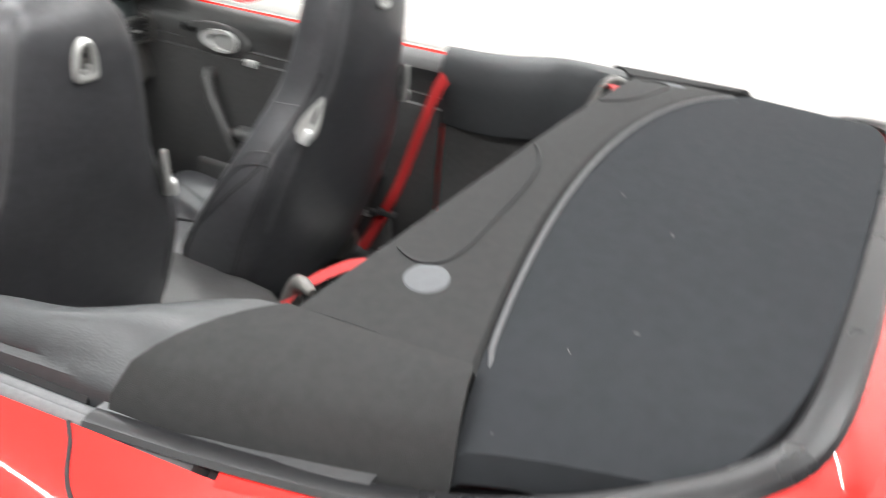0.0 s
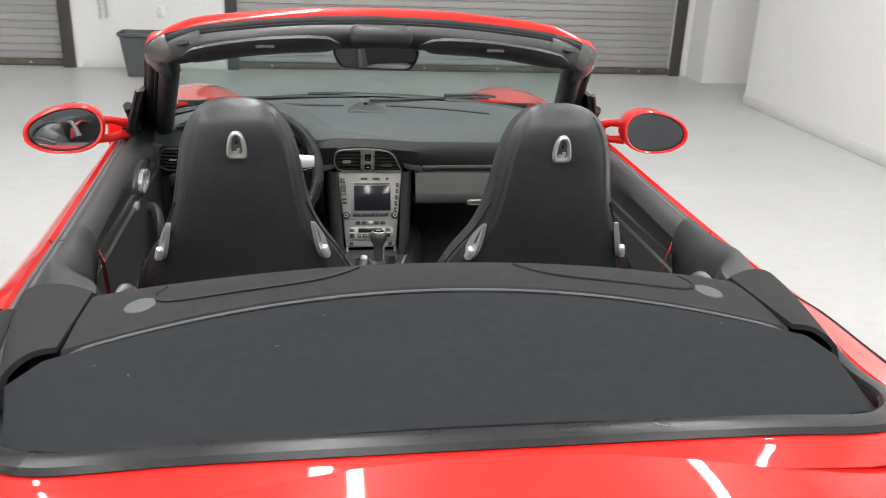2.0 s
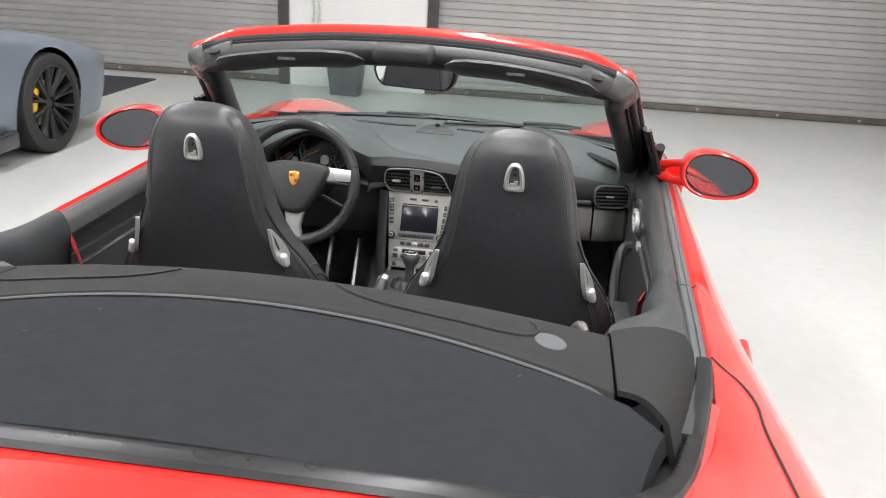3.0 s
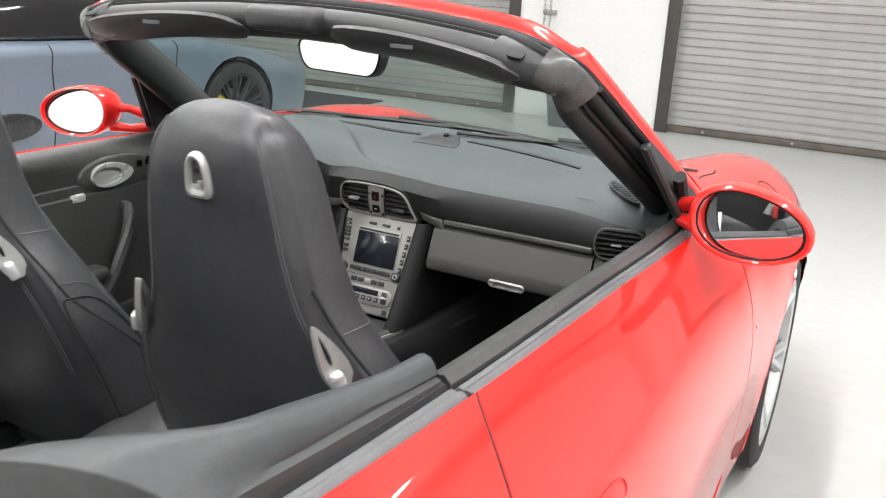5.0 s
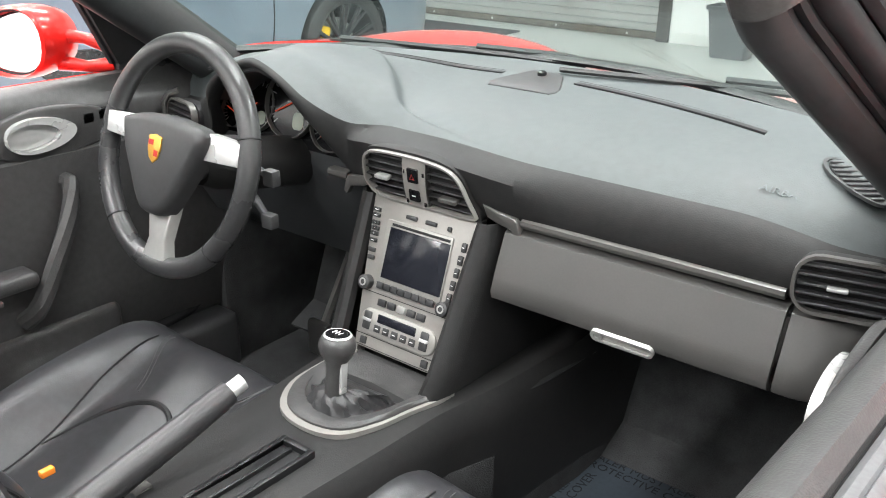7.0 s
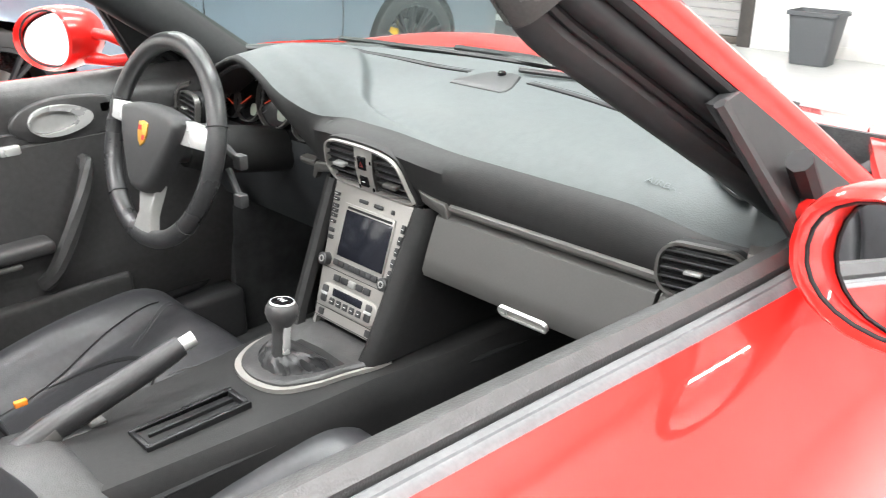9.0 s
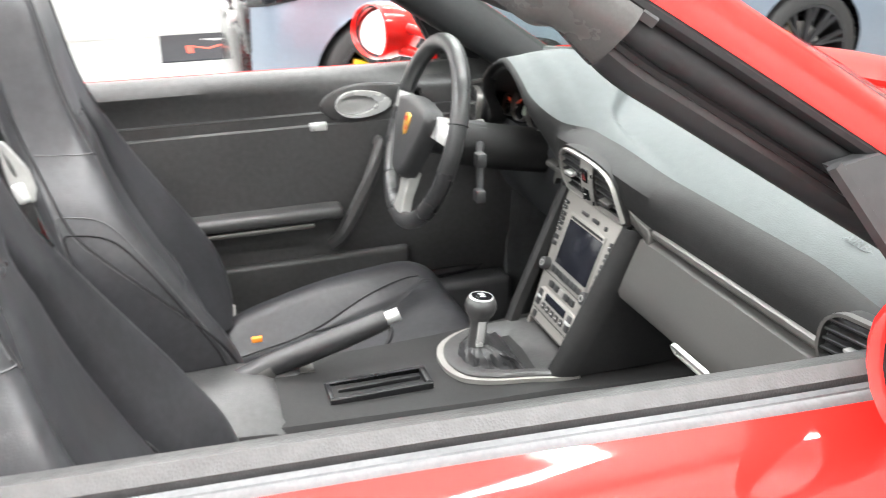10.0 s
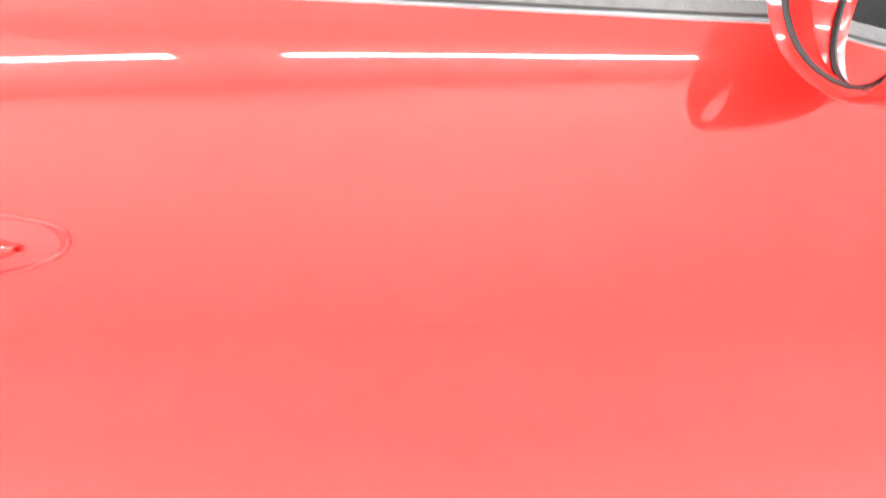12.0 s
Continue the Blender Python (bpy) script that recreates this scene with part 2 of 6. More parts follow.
def lerp_table(tab, x):
    """tab: rows (x, v, v, ...); smooth interpolation between the rows."""
    if x <= tab[0][0]:
        return list(tab[0][1:])
    for i in range(len(tab) - 1):
        if x <= tab[i + 1][0]:
            p1, p2 = tab[i], tab[i + 1]
            p0 = tab[i - 1] if i else p1
            p3 = tab[i + 2] if i + 2 < len(tab) else p2
            h = p2[0] - p1[0]
            t = (x - p1[0]) / h
            out = []
            for k in range(1, len(p1)):
                m1 = (p2[k] - p0[k]) / (p2[0] - p0[0]) * h if p2[0] != p0[0] else 0
                m2 = (p3[k] - p1[k]) / (p3[0] - p1[0]) * h if p3[0] != p1[0] else 0
                out.append((2 * t**3 - 3 * t**2 + 1) * p1[k] + (t**3 - 2 * t**2 + t) * m1 + (-2 * t**3 + 3 * t**2) * p2[k] + (t**3 - t**2) * m2)
            return out
    return list(tab[-1][1:])


def spline(pts, n):
    """n points along a smooth curve through pts."""
    rows = [(i, *p) for i, p in enumerate(pts)]
    return [Vector(lerp_table(rows, i * (len(pts) - 1) / (n - 1))) for i in range(n)]


def grid(rows, closed=False, caps=False, bm=None):
    bm = bm or bmesh.new()
    vs = [[bm.verts.new(p) for p in r] for r in rows]
    m = len(rows[0])
    for a, b in zip(vs, vs[1:]):
        for j in range(m if closed else m - 1):
            q = (a[j], a[(j + 1) % m], b[(j + 1) % m], b[j])
            bm.faces.new(q)
    if caps:
        bm.faces.new(vs[0])
        bm.faces.new(list(reversed(vs[-1])))
    return bm


def shell(rows, t):
    """A sheet with thickness t, grown against its normals' side given by the sign of t."""
    P = np.array([[list(p) for p in r] for r in rows], float)
    du = np.gradient(P, axis=0)
    dv = np.gradient(P, axis=1)
    N = np.cross(du, dv)
    N /= np.maximum(np.linalg.norm(N, axis=2, keepdims=True), 1e-9)
    Q = P + N * t
    bm = bmesh.new()
    a = [[bm.verts.new(p) for p in r] for r in P]
    b = [[bm.verts.new(p) for p in r] for r in Q]
    n, m = len(a), len(a[0])
    for i in range(n - 1):
        for j in range(m - 1):
            bm.faces.new((a[i][j], a[i][j + 1], a[i + 1][j + 1], a[i + 1][j]))
            bm.faces.new((b[i][j], b[i + 1][j], b[i + 1][j + 1], b[i][j + 1]))
    for i in range(n - 1):
        bm.faces.new((a[i][0], a[i + 1][0], b[i + 1][0], b[i][0]))
        bm.faces.new((a[i][m - 1], b[i][m - 1], b[i + 1][m - 1], a[i + 1][m - 1]))
    for j in range(m - 1):
        bm.faces.new((a[0][j], b[0][j], b[0][j + 1], a[0][j + 1]))
        bm.faces.new((a[n - 1][j], a[n - 1][j + 1], b[n - 1][j + 1], b[n - 1][j]))
    return bm


def tube(path, r, n=8, closed=False, flat=1.0, up=(0, 0, 1), bm=None):
    """A tube along path; r one radius or one per point; flat squeezes it along up."""
    path = [Vector(p) for p in path]
    k = len(path)
    rs = r if isinstance(r, (list, tuple)) else [r] * k
    rows = []
    for i, p in enumerate(path):
        a = path[i - 1] if (i or closed) else p
        b = path[(i + 1) % k] if (i < k - 1 or closed) else p
        T = (b - a).normalized()
        U = Vector(up)
        side = T.cross(U)
        if side.length < 1e-4:
            side = T.cross(Vector((1, 0, 0.1)))
        side.normalize()
        U = side.cross(T).normalized()
        rows.append([p + rs[i] * (math.cos(2 * math.pi * j / n) * side + flat * math.sin(2 * math.pi * j / n) * U) for j in range(n)])
    if closed:
        rows.append(rows[0])
    return grid(rows, closed=True, caps=not closed, bm=bm)


def rbox(x0, x1, y0, y1, z0, z1, r=0.004, seg=2, m=None):
    bm = bmesh.new()
    bmesh.ops.create_cube(bm, size=1)
    for v in bm.verts:
        v.co = Vector(((x0 + x1) / 2 + v.co.x * (x1 - x0), (y0 + y1) / 2 + v.co.y * (y1 - y0), (z0 + z1) / 2 + v.co.z * (z1 - z0)))
    if r:
        bmesh.ops.bevel(bm, geom=bm.edges[:], offset=min(r, 0.49 * min(x1 - x0, y1 - y0, z1 - z0)), segments=seg, affect="EDGES", profile=0.5)
    if m is not None:
        bm.transform(m)
    return bm


def lathe(prof, m, n=24, caps=True):
    """prof: (radius, height) along local z, placed by the matrix m."""
    rows = [[m @ Vector((max(r, 1e-4) * math.cos(2 * math.pi * j / n), max(r, 1e-4) * math.sin(2 * math.pi * j / n), h)) for j in range(n)] for r, h in prof]
    return grid(rows, closed=True, caps=caps)


def slab(outline, h, m, r=0.0, steps=3):
    """An extruded outline (x, y) of height h along local z with a rounded upper edge, placed by m."""
    c = Vector((sum(p[0] for p in outline) / len(outline), sum(p[1] for p in outline) / len(outline)))
    rows = [[m @ Vector((p[0], p[1], 0)) for p in outline], [m @ Vector((p[0], p[1], h - r)) for p in outline]]
    if r:
        for k in range(1, steps + 1):
            a = math.pi / 2 * k / steps
            rows.append([m @ Vector((p[0] - (Vector(p) - c).normalized().x * r * (1 - math.cos(a)), p[1] - (Vector(p) - c).normalized().y * r * (1 - math.cos(a)),
                                     h - r + r * math.sin(a))) for p in outline])
    return grid(rows, closed=True, caps=True)


def rrect(w, h, r, n=5):
    pts = []
    for cx, cy, a0 in ((w / 2 - r, h / 2 - r, 0), (-w / 2 + r, h / 2 - r, 90), (-w / 2 + r, -h / 2 + r, 180), (w / 2 - r, -h / 2 + r, 270)):
        for k in range(n + 1):
            a = radians(a0 + 90 * k / n)
            pts.append((cx + r * math.cos(a), cy + r * math.sin(a)))
    return pts


def ellipse(a, b, n=28):
    return [(a * math.cos(2 * math.pi * k / n), b * math.sin(2 * math.pi * k / n)) for k in range(n)]


def ring(outer, inner, h, m):
    """A flat ring between two outlines of equal length."""
    rows = [[m @ Vector((p[0], p[1], z)) for p in o] for o, z in ((outer, 0), (outer, h), (inner, h), (inner, 0), (outer, 0))]
    return grid(rows, closed=True)


def merge(*bms):
    out = bms[0]
    for b in bms[1:]:
        me = bpy.data.meshes.new("tmp")
        b.to_mesh(me)
        out.from_mesh(me)
        bpy.data.meshes.remove(me)
        b.free()
    return out


def flip(bm, s):
    """Mirror to the other side of the car for s < 0."""
    if s < 0:
        bm.transform(Matrix.Diagonal((-1, 1, 1, 1)))
    return bm


def frame_at(o, xdir, ydir):
    """A matrix at o whose local x and y go along the two directions."""
    x = Vector(xdir).normalized()
    z = x.cross(Vector(ydir)).normalized()
    y = z.cross(x)
    return Matrix(((x.x, y.x, z.x, o[0]), (x.y, y.y, z.y, o[1]), (x.z, y.z, z.z, o[2]), (0, 0, 0, 1)))


# local frames facing the seats: x across, y up, z towards the rear
def facing(x, y, z, lean=0, turn=0):
    return Matrix.Translation((x, y, z)) @ Matrix.Rotation(radians(turn), 4, "Z") @ Matrix(((1, 0, 0, 0), (0, 0, -1, 0), (0, 1, 0, 0), (0, 0, 0, 1))) @ Matrix.Rotation(radians(-lean), 4, "X")


def text_bm(body, size, m, depth=0.0006):
    cu = bpy.data.curves.new("letters", "FONT")
    cu.body, cu.size, cu.extrude, cu.resolution_u = body, size, depth, 2
    cu.align_x, cu.align_y = "CENTER", "CENTER"
    ob = new("letters", cu)
    me = bpy.data.meshes.new_from_object(ob.evaluated_get(bpy.context.evaluated_depsgraph_get()))
    bpy.data.objects.remove(ob)
    bm = bmesh.new()
    bm.from_mesh(me)
    bpy.data.meshes.remove(me)
    bm.transform(m)
    return bm


# ---------------------------------------------------------------- room
solo("floor", rbox(ROOM_W - 0.3, ROOM_E + 1.4, ROOM_S - 0.3, ROOM_N + 0.4, -0.2, 0, 0), FLOOR, "pale grey glossy epoxy concrete floor with scuffs", "floor", kind="structure", smooth=0)
solo("ceiling", rbox(ROOM_W - 0.3, ROOM_E + 1.4, ROOM_S - 0.3, ROOM_N + 0.4, CEIL, CEIL + 0.2, 0), CEILM, "plain off-white workshop ceiling", "ceiling", kind="structure", smooth=0)


def wall(name, x0, x1, y0, y1, z0=0, z1=CEIL, label="smooth white painted workshop wall"):
    return solo(name, rbox(x0, x1, y0, y1, z0, z1, 0), WALL, label, "wall", kind="structure", smooth=0)


# added out of view: dark wall in place of an unlit area, for mirror reflections
solo("wall_south", rbox(-2.8, ROOM_E + 1.2, ROOM_S - 0.2, ROOM_S, 0, CEIL, 0), DARKWALL, "unseen closing wall, painted dark for an unlit area", "wall", kind="structure", smooth=0)
wall("wall_south_west", ROOM_W - .2, -2.8, ROOM_S - 0.2, ROOM_S)
wall("wall_east", ROOM_E, ROOM_E + 0.6, ROOM_S, 6.56)
wall("wall_east_recess", 4.62, 4.9, 6.56, 8.3)
wall("wall_east_pier", 3.98, 4.61, 7.64, 8.06)
wall("wall_west", ROOM_W - 0.25, ROOM_W, -0.15, ROOM_N)
wall("wall_west_return", ROOM_W - 0.2, -4.4, -0.35, -0.15)
wall("wall_west_near", -4.65, -4.4, ROOM_S, -0.35)
# north wall with two door openings
DOORS = ((-0.93, 3.80), (-7.2, -2.62))
DOOR_H = 3.6
wall("wall_north_pier", -2.62, -0.93, ROOM_N, ROOM_N + 0.25)
wall("wall_north_east", 3.80, 4.65, ROOM_N, ROOM_N + 0.25)
wall("wall_north_west", ROOM_W, -7.2, ROOM_N, ROOM_N + 0.25)
wall("wall_north_lintel", ROOM_W, 4.65, ROOM_N, ROOM_N + 0.25, DOOR_H, CEIL)


def base_strip(x0, x1, y0, y1):
    return solo("baseboard", rbox(x0, x1, y0, y1, 0, 0.1, 0.006), BASEB, "off-white painted baseboard along the wall", "baseboard", kind="structure")


base_strip(ROOM_E - 0.014, ROOM_E - 0.001, ROOM_S + 0.02, 6.56)
base_strip(-2.46, -1.06, ROOM_N - 0.014, ROOM_N - 0.001)
base_strip(ROOM_W + 0.001, ROOM_W + 0.014, 0.0, 5.0)

# flat slats with a raised bead along the upper edge
slat_rows = [(.004, 0), (.006, .004), (.008, .030), (.009, .056), (.015, .061), (.0165, .065), (.013, .069), (.004, .072)]


def roll_door(name, x0, x1, label):
    y = ROOM_N + 0.10
    d = thing(name, ((x0 + x1) / 2, y, 0), label, "roll-up door", kind="structure")
    bm = grid([[Vector((x, y - o, z)) for o, z in slat_rows] + [Vector((x, y + 0.01, 0.072)), Vector((x, y + 0.01, 0))] for x in (x0, x1)], closed=True, caps=True)
    first = part("slat", bm, SLAT, d)
    n = int((DOOR_H - 0.07) / 0.075)
    for i in range(n):
        ob = first if i == 0 else first.copy()
        if i:
            scene.collection.objects.link(ob)
            ob.name = "slat"
        ob.location = (0, 0, 0.069 + 0.075 * i)
    part("bottom_bar", rbox(x0, x1, y - 0.045, y + 0.01, 0.004, 0.066, 0.006), RUST, d, "worn rusty bottom bar with a rubber seal")
    for xa, xb in ((x0 - 0.10, x0 + 0.02), (x1 - 0.02, x1 + 0.10)):
        part("door_track", merge(rbox(xa, xb, y - 0.13, y - 0.10, 0, DOOR_H, 0.004), rbox(xa + 0.02, xa + 0.05, y - 0.10, y - 0.05, 0, DOOR_H, 0)), JAMB, d)
    for k in range(6):
        part("bolt", lathe([(0.012, 0), (0.012, 0.006), (0.006, 0.011)], pose(x0 + 0.35 + k * (x1 - x0 - 0.7) / 5, y - 0.045, 0.036, 90), 8), CHAIN, d)
    return d


roll_door("door_1", *DOORS[0], "closed grey steel slatted roll-up garage door")
roll_door("door_2", *DOORS[1], "closed grey steel slatted roll-up garage door beside pier")

# lamps
for lx in LAMP_ROWS:
    for y0, y1 in LAMP_SPANS:
        fx = thing("ceiling_light", (lx, (y0 + y1) / 2, CEIL), "long white linear ceiling light, switched on", "ceiling light", "ceiling lights")
        part("housing", rbox(lx - 0.08, lx + 0.08, y0, y1, CEIL - 0.12, CEIL, 0.01), HOUSING, fx)
        part("diffuser", rbox(lx - 0.06, lx + 0.06, y0 + 0.03, y1 - 0.03, CEIL - 0.14, CEIL - 0.125, 0.004), LAMPGLOW, fx, "glowing white diffuser")

# ---------------------------------------------------------------- red convertible: body
car = thing("convertible_car", (0, 1.1, 0), "glossy red convertible with folded soft top on the workshop floor", "car")

# stations: y, then x and z of seven points from the belt or bonnet seam down to the sill
SIDE = [
    (-1.05, .42, .76, .56, .73, .68, .66, .74, .56, .74, .42, .70, .30, .66, .22),
    (-.80, .50, .875, .64, .845, .76, .76, .83, .64, .84, .48, .82, .32, .78, .20),
    (-.50, .55, .960, .675, .905, .80, .82, .87, .69, .885, .52, .87, .34, .84, .20),
    (-.28, .572, .983, .69, .922, .805, .84, .88, .71, .90, .55, .885, .36, .86, .20),
    (-.05, .645, .932, .725, .905, .81, .84, .883, .72, .903, .56, .89, .36, .87, .20),
    (.20, .676, .93, .735, .90, .80, .838, .868, .72, .89, .56, .875, .36, .85, .20),
    (.58, .700, .917, .742, .885, .79, .825, .845, .71, .866, .56, .855, .36, .83, .20),
    (1.0, .722, .910, .757, .88, .795, .82, .842, .71, .862, .56, .85, .36, .825, .20),
    (1.45, .745, .904, .772, .875, .80, .82, .843, .71, .86, .56, .848, .36, .825, .20),
    (1.62, .735, .91, .768, .885, .80, .83, .846, .715, .862, .565, .85, .36, .83, .20),
    (1.80, .66, .925, .715, .91, .775, .865, .84, .735, .866, .58, .855, .36, .835, .20),
    (2.05, .57, .90, .67, .905, .765, .87, .845, .755, .878, .60, .87, .36, .85, .20),
    (2.30, .50, .862, .635, .895, .745, .872, .842, .765, .884, .61, .88, .36, .86, .20),
    (2.60, .46, .80, .60, .852, .72, .84, .82, .745, .868, .59, .86, .36, .84, .20),
    (2.85, .44, .72, .57, .775, .69, .77, .78, .685, .83, .55, .82, .36, .80, .20),
    (3.05, .42, .61, .53, .65, .62, .645, .69, .595, .73, .5, .72, .36, .70, .22),
    (3.18, .36, .50, .44, .52, .50, .51, .54, .48, .56, .42, .55, .34, .54, .25)]
WHEELS = ((2.31, 0.325), (-0.04, 0.33))


def side_profile(y, n=25):
    v = lerp_table(SIDE, y)
    pts = [(v[2 * i], v[2 * i + 1]) for i in range(7)]
    return [Vector((p[0], y, p[1])) for p in spline([(a, b, 0) for a, b in pts], n)]


def belt(y):
    v = lerp_table(SIDE, y)
    return v[0], v[1]


def shut_y(i):
    """Where the door's rear gap lies, i points down the flank: it slants back and then forward to the sill."""
    return .573 - .0098 * min(i, 10.5) + .0145 * max(0, i - 13)


def skin_point(y, i, lift=0.0):
    """A point of the painted outer skin, i points down the flank, raised by lift."""
    k = min(int(i), 23)
    pr, pa, pb = side_profile(y), side_profile(y - .02), side_profile(y + .02)
    at = pr[k].lerp(pr[k + 1], i - k)
    n = (pr[min(24, k + 1)] - pr[max(0, k - 1)]).cross(pb[k] - pa[k]).normalized()
    return at + n * (.012 + lift) * (1 if n.x > 0 else -1)


def side_panel(y0, y1, ny, cut=25):
    """Body side between two lines; y0 and y1 may be functions of the point's number down the flank."""
    f0 = y0 if callable(y0) else (lambda i: y0)
    f1 = y1 if callable(y1) else (lambda i: y1)
    rows = [[side_profile(f0(i) + (f1(i) - f0(i)) * k / (ny - 1))[i] for i in range(cut)] for k in range(ny)]
    bm = shell(rows, -0.012)
    for wy, wz in WHEELS:
        def far(v):
            return math.hypot(v.co.y - wy, v.co.z - wz)
        dead = [f for f in bm.faces if all(far(v) < 0.362 and v.co.x > 0.4 for v in f.verts)]
        bmesh.ops.delete(bm, geom=dead, context="FACES")
        for v in bm.verts:
            d = far(v)
            if d < 0.362:
                v.co.y = wy + (v.co.y - wy) * 0.362 / d
                v.co.z = wz + (v.co.z - wz) * 0.362 / d
    return bm


for s in (1, -1):
    part("rear_quarter_panel", flip(side_panel(-1.05, lambda i: shut_y(i) - .003, 66), s), RED, car)
    part("front_fender", flip(side_panel(1.632, 3.18, 72), s), RED, car)

    # bonnet seam round the cowl corner and along the fender
    seam = spline([(1.84, 1.4, 0), (1.89, 2.2, 0), (1.95, 3.3, 0), (2.01, 3.75, 0), (2.08, 3.6, 0), (2.16, 3.2, 0), (2.45, 2.3, 0), (2.85, 1.7, 0)], 40)
    part("bonnet_seam", flip(tube([skin_point(p.x, p.y, -.0012) for p in seam], .0032, 5), s), RUBBER, car)
part("fuel_flap_seam", tube([skin_point(2.13 + .098 * math.cos(a), 10.7 + 2.75 * math.sin(a), -.0012) for a in [2 * math.pi * k / 44 for k in range(44)]], .0026, 5, closed=True), RUBBER, car)

# bonnet, tail lid, bumpers
def lid(y0, y1, ny, zc, nx=25, gap=0.004, front=0.0):
    rows = []
    for i in range(ny):
        r = []
        for j in range(nx):
            u = -1 + 2 * j / (nx - 1)
            xe = belt(y1 if i == ny - 1 else y0 + (y1 - y0) * i / (ny - 1))[0] * u
            ye = y1 + front * (abs(xe) / .6) ** 4
            y = y0 + (ye - y0) * i / (ny - 1)
            xs, zs = belt(y)
            c = lerp_table(zc, y)[0]
            r.append(Vector(((xs - gap) * u, y, c + (zs - c) * abs(u) ** 2.4)))
        rows.append(r)
    return rows


part("bonnet", shell(lid(1.985, 3.14, 24, [(1.9, .93), (2.3, .872), (2.6, .805), (2.9, .70), (3.2, .52)]), 0.012), RED, car)
part("tail_lid", shell(lid(-1.05, -0.380, 24, [(-1.1, .78), (-.8, .92), (-.5, 1.012), (-.39, 1.038), (-.2, 1.06)], front=.085), 0.012), RED, car)
part("front_bumper", merge(*[flip(shell([[Vector((x, y, z)) for x, y in ((0, 3.30), (.2, 3.29), (.4, 3.25), (.56, 3.17))] for z in (.50, .42, .34, .24)], -0.015), s) for s in (1, -1)]), RED, car)
part("rear_bumper", merge(*[flip(shell([[Vector((x, y, z)) for x, y in ((0, -1.16), (.3, -1.14), (.55, -1.08), (.68, -1.04))] for z in (.74, .6, .45, .25)], 0.015), s) for s in (1, -1)]), RED, car)

# cowl under the windscreen, wipers
cowl_rows = []
for y, zc in ((1.80, .935), (1.87, .940), (1.93, .942), (1.985, .926)):
    cowl_rows.append([Vector((u * (0.645 - (y - 1.8) * 0.40), y - 0.20 * abs(u) ** 2.2 * (1 if y < 1.95 else 0.55), zc - 0.03 * abs(u) ** 2)) for u in [-1 + j / 12 for j in range(25)]])
part("cowl_panel", shell(cowl_rows, 0.01), TRIM, car)
for x0, x1 in ((-0.50, 0.02), (0.02, 0.46)):
    pts = spline([(x1, 1.925, .952), ((x0 + x1) / 2 + .05, 1.875, .960), (x0, 1.835, .958)], 9)
    w = part("wiper", tube(pts, 0.0055, 6), TRIM, car)
    part("wiper_arm", tube([(x1 + .03, 1.955, .950), (x1 - .05, 1.925, .964), ((x0 + x1) / 2 + .05, 1.882, .969)], 0.006, 6), TRIM, w)


# wheels
def road_wheel(parent, s, x, y, z, R, rim, wide, spokes, alloy, name="wheel"):
    m = Matrix.Translation((x, y, z)) @ Matrix.Rotation(radians(90) * s, 4, "Y")
    # local z points out of the car
    tyre = part(name, lathe([(rim * 0.96, -wide / 2), (R * 0.97, -wide / 2), (R, -wide * .4), (R, wide * .36), (R * .985, wide * .45), (R * .93, wide / 2), (rim * 1.03, wide / 2), (rim * .98, wide * .42), (rim * .96, -wide / 2)], m, 48, False), TYRE, parent, "black low-profile tyre")
    part("rim", merge(lathe([(rim * 1.02, wide * .44), (rim * 1.02, wide * .49), (rim * .95, wide * .47), (rim * .92, wide * .2), (rim * .92, -wide * .4), (rim * .96, -wide * .42)], m, 40, False),
                      lathe([(0.0, wide * .30), (.032, wide * .32), (.06, wide * .28), (.075, wide * .15), (.075, 0)], m, 24)), alloy, tyre)
    for k in range(spokes):
        a = 2 * math.pi * k / spokes
        for da in ((-0.10, 0.10) if spokes > 5 else (-0.16, 0.16)):
            c, d = math.cos(a), math.sin(a)
            c2, d2 = math.cos(a + da), math.sin(a + da)
            p = [m @ Vector((.05 * c, .05 * d, wide * .27)), m @ Vector((rim * .5 * (c + c2) / 2, rim * .5 * (d + d2) / 2, wide * .33)), m @ Vector((rim * .95 * c2, rim * .95 * d2, wide * .42))]
            part("spoke", tube(spline([tuple(q) for q in p], 6), [.020, .017, .015, .014, .014, .016], 6, up=(s, 0, 0), flat=1.3), alloy, tyre)
    part("brake_disc", lathe([(.16, 0), (.16, .012), (.06, .012)], m, 36), STEEL, tyre)
    return tyre, m


for s in (1, -1):
    for wy, wz in WHEELS:
        road_wheel(car, s, s * 0.765, wy, wz, 0.322, 0.245, 0.23, 5, ALLOY)
    part("headlight", flip(lathe([(0.001, 0.05), (.05, 0.045), (.09, .025), (.105, 0), (.105, -.05)], Matrix.Translation((.60, 2.93, .645)) @ Matrix.Rotation(radians(-52), 4, "X"), 24), s), BRIGHT, car)

# underbody closes the cabin from below
part("underbody", merge(rbox(-.70, .70, -.9, 3.0, .12, .17, .02), rbox(-.60, .60, 1.95, 2.9, .17, .6, .05), rbox(-.55, .55, -.85, -.05, .17, .70, .05)), RUBBER, car)

# ---------------------------------------------------------------- folded top and deck
def seam_y(x):
    return -0.032 - 0.24 * x * x


def rear_y(x):
    return -0.355 + 0.11 * (abs(x) / 0.58) ** 6


def deck_z(x, y):
    return 1.068 - 0.20 * x * x


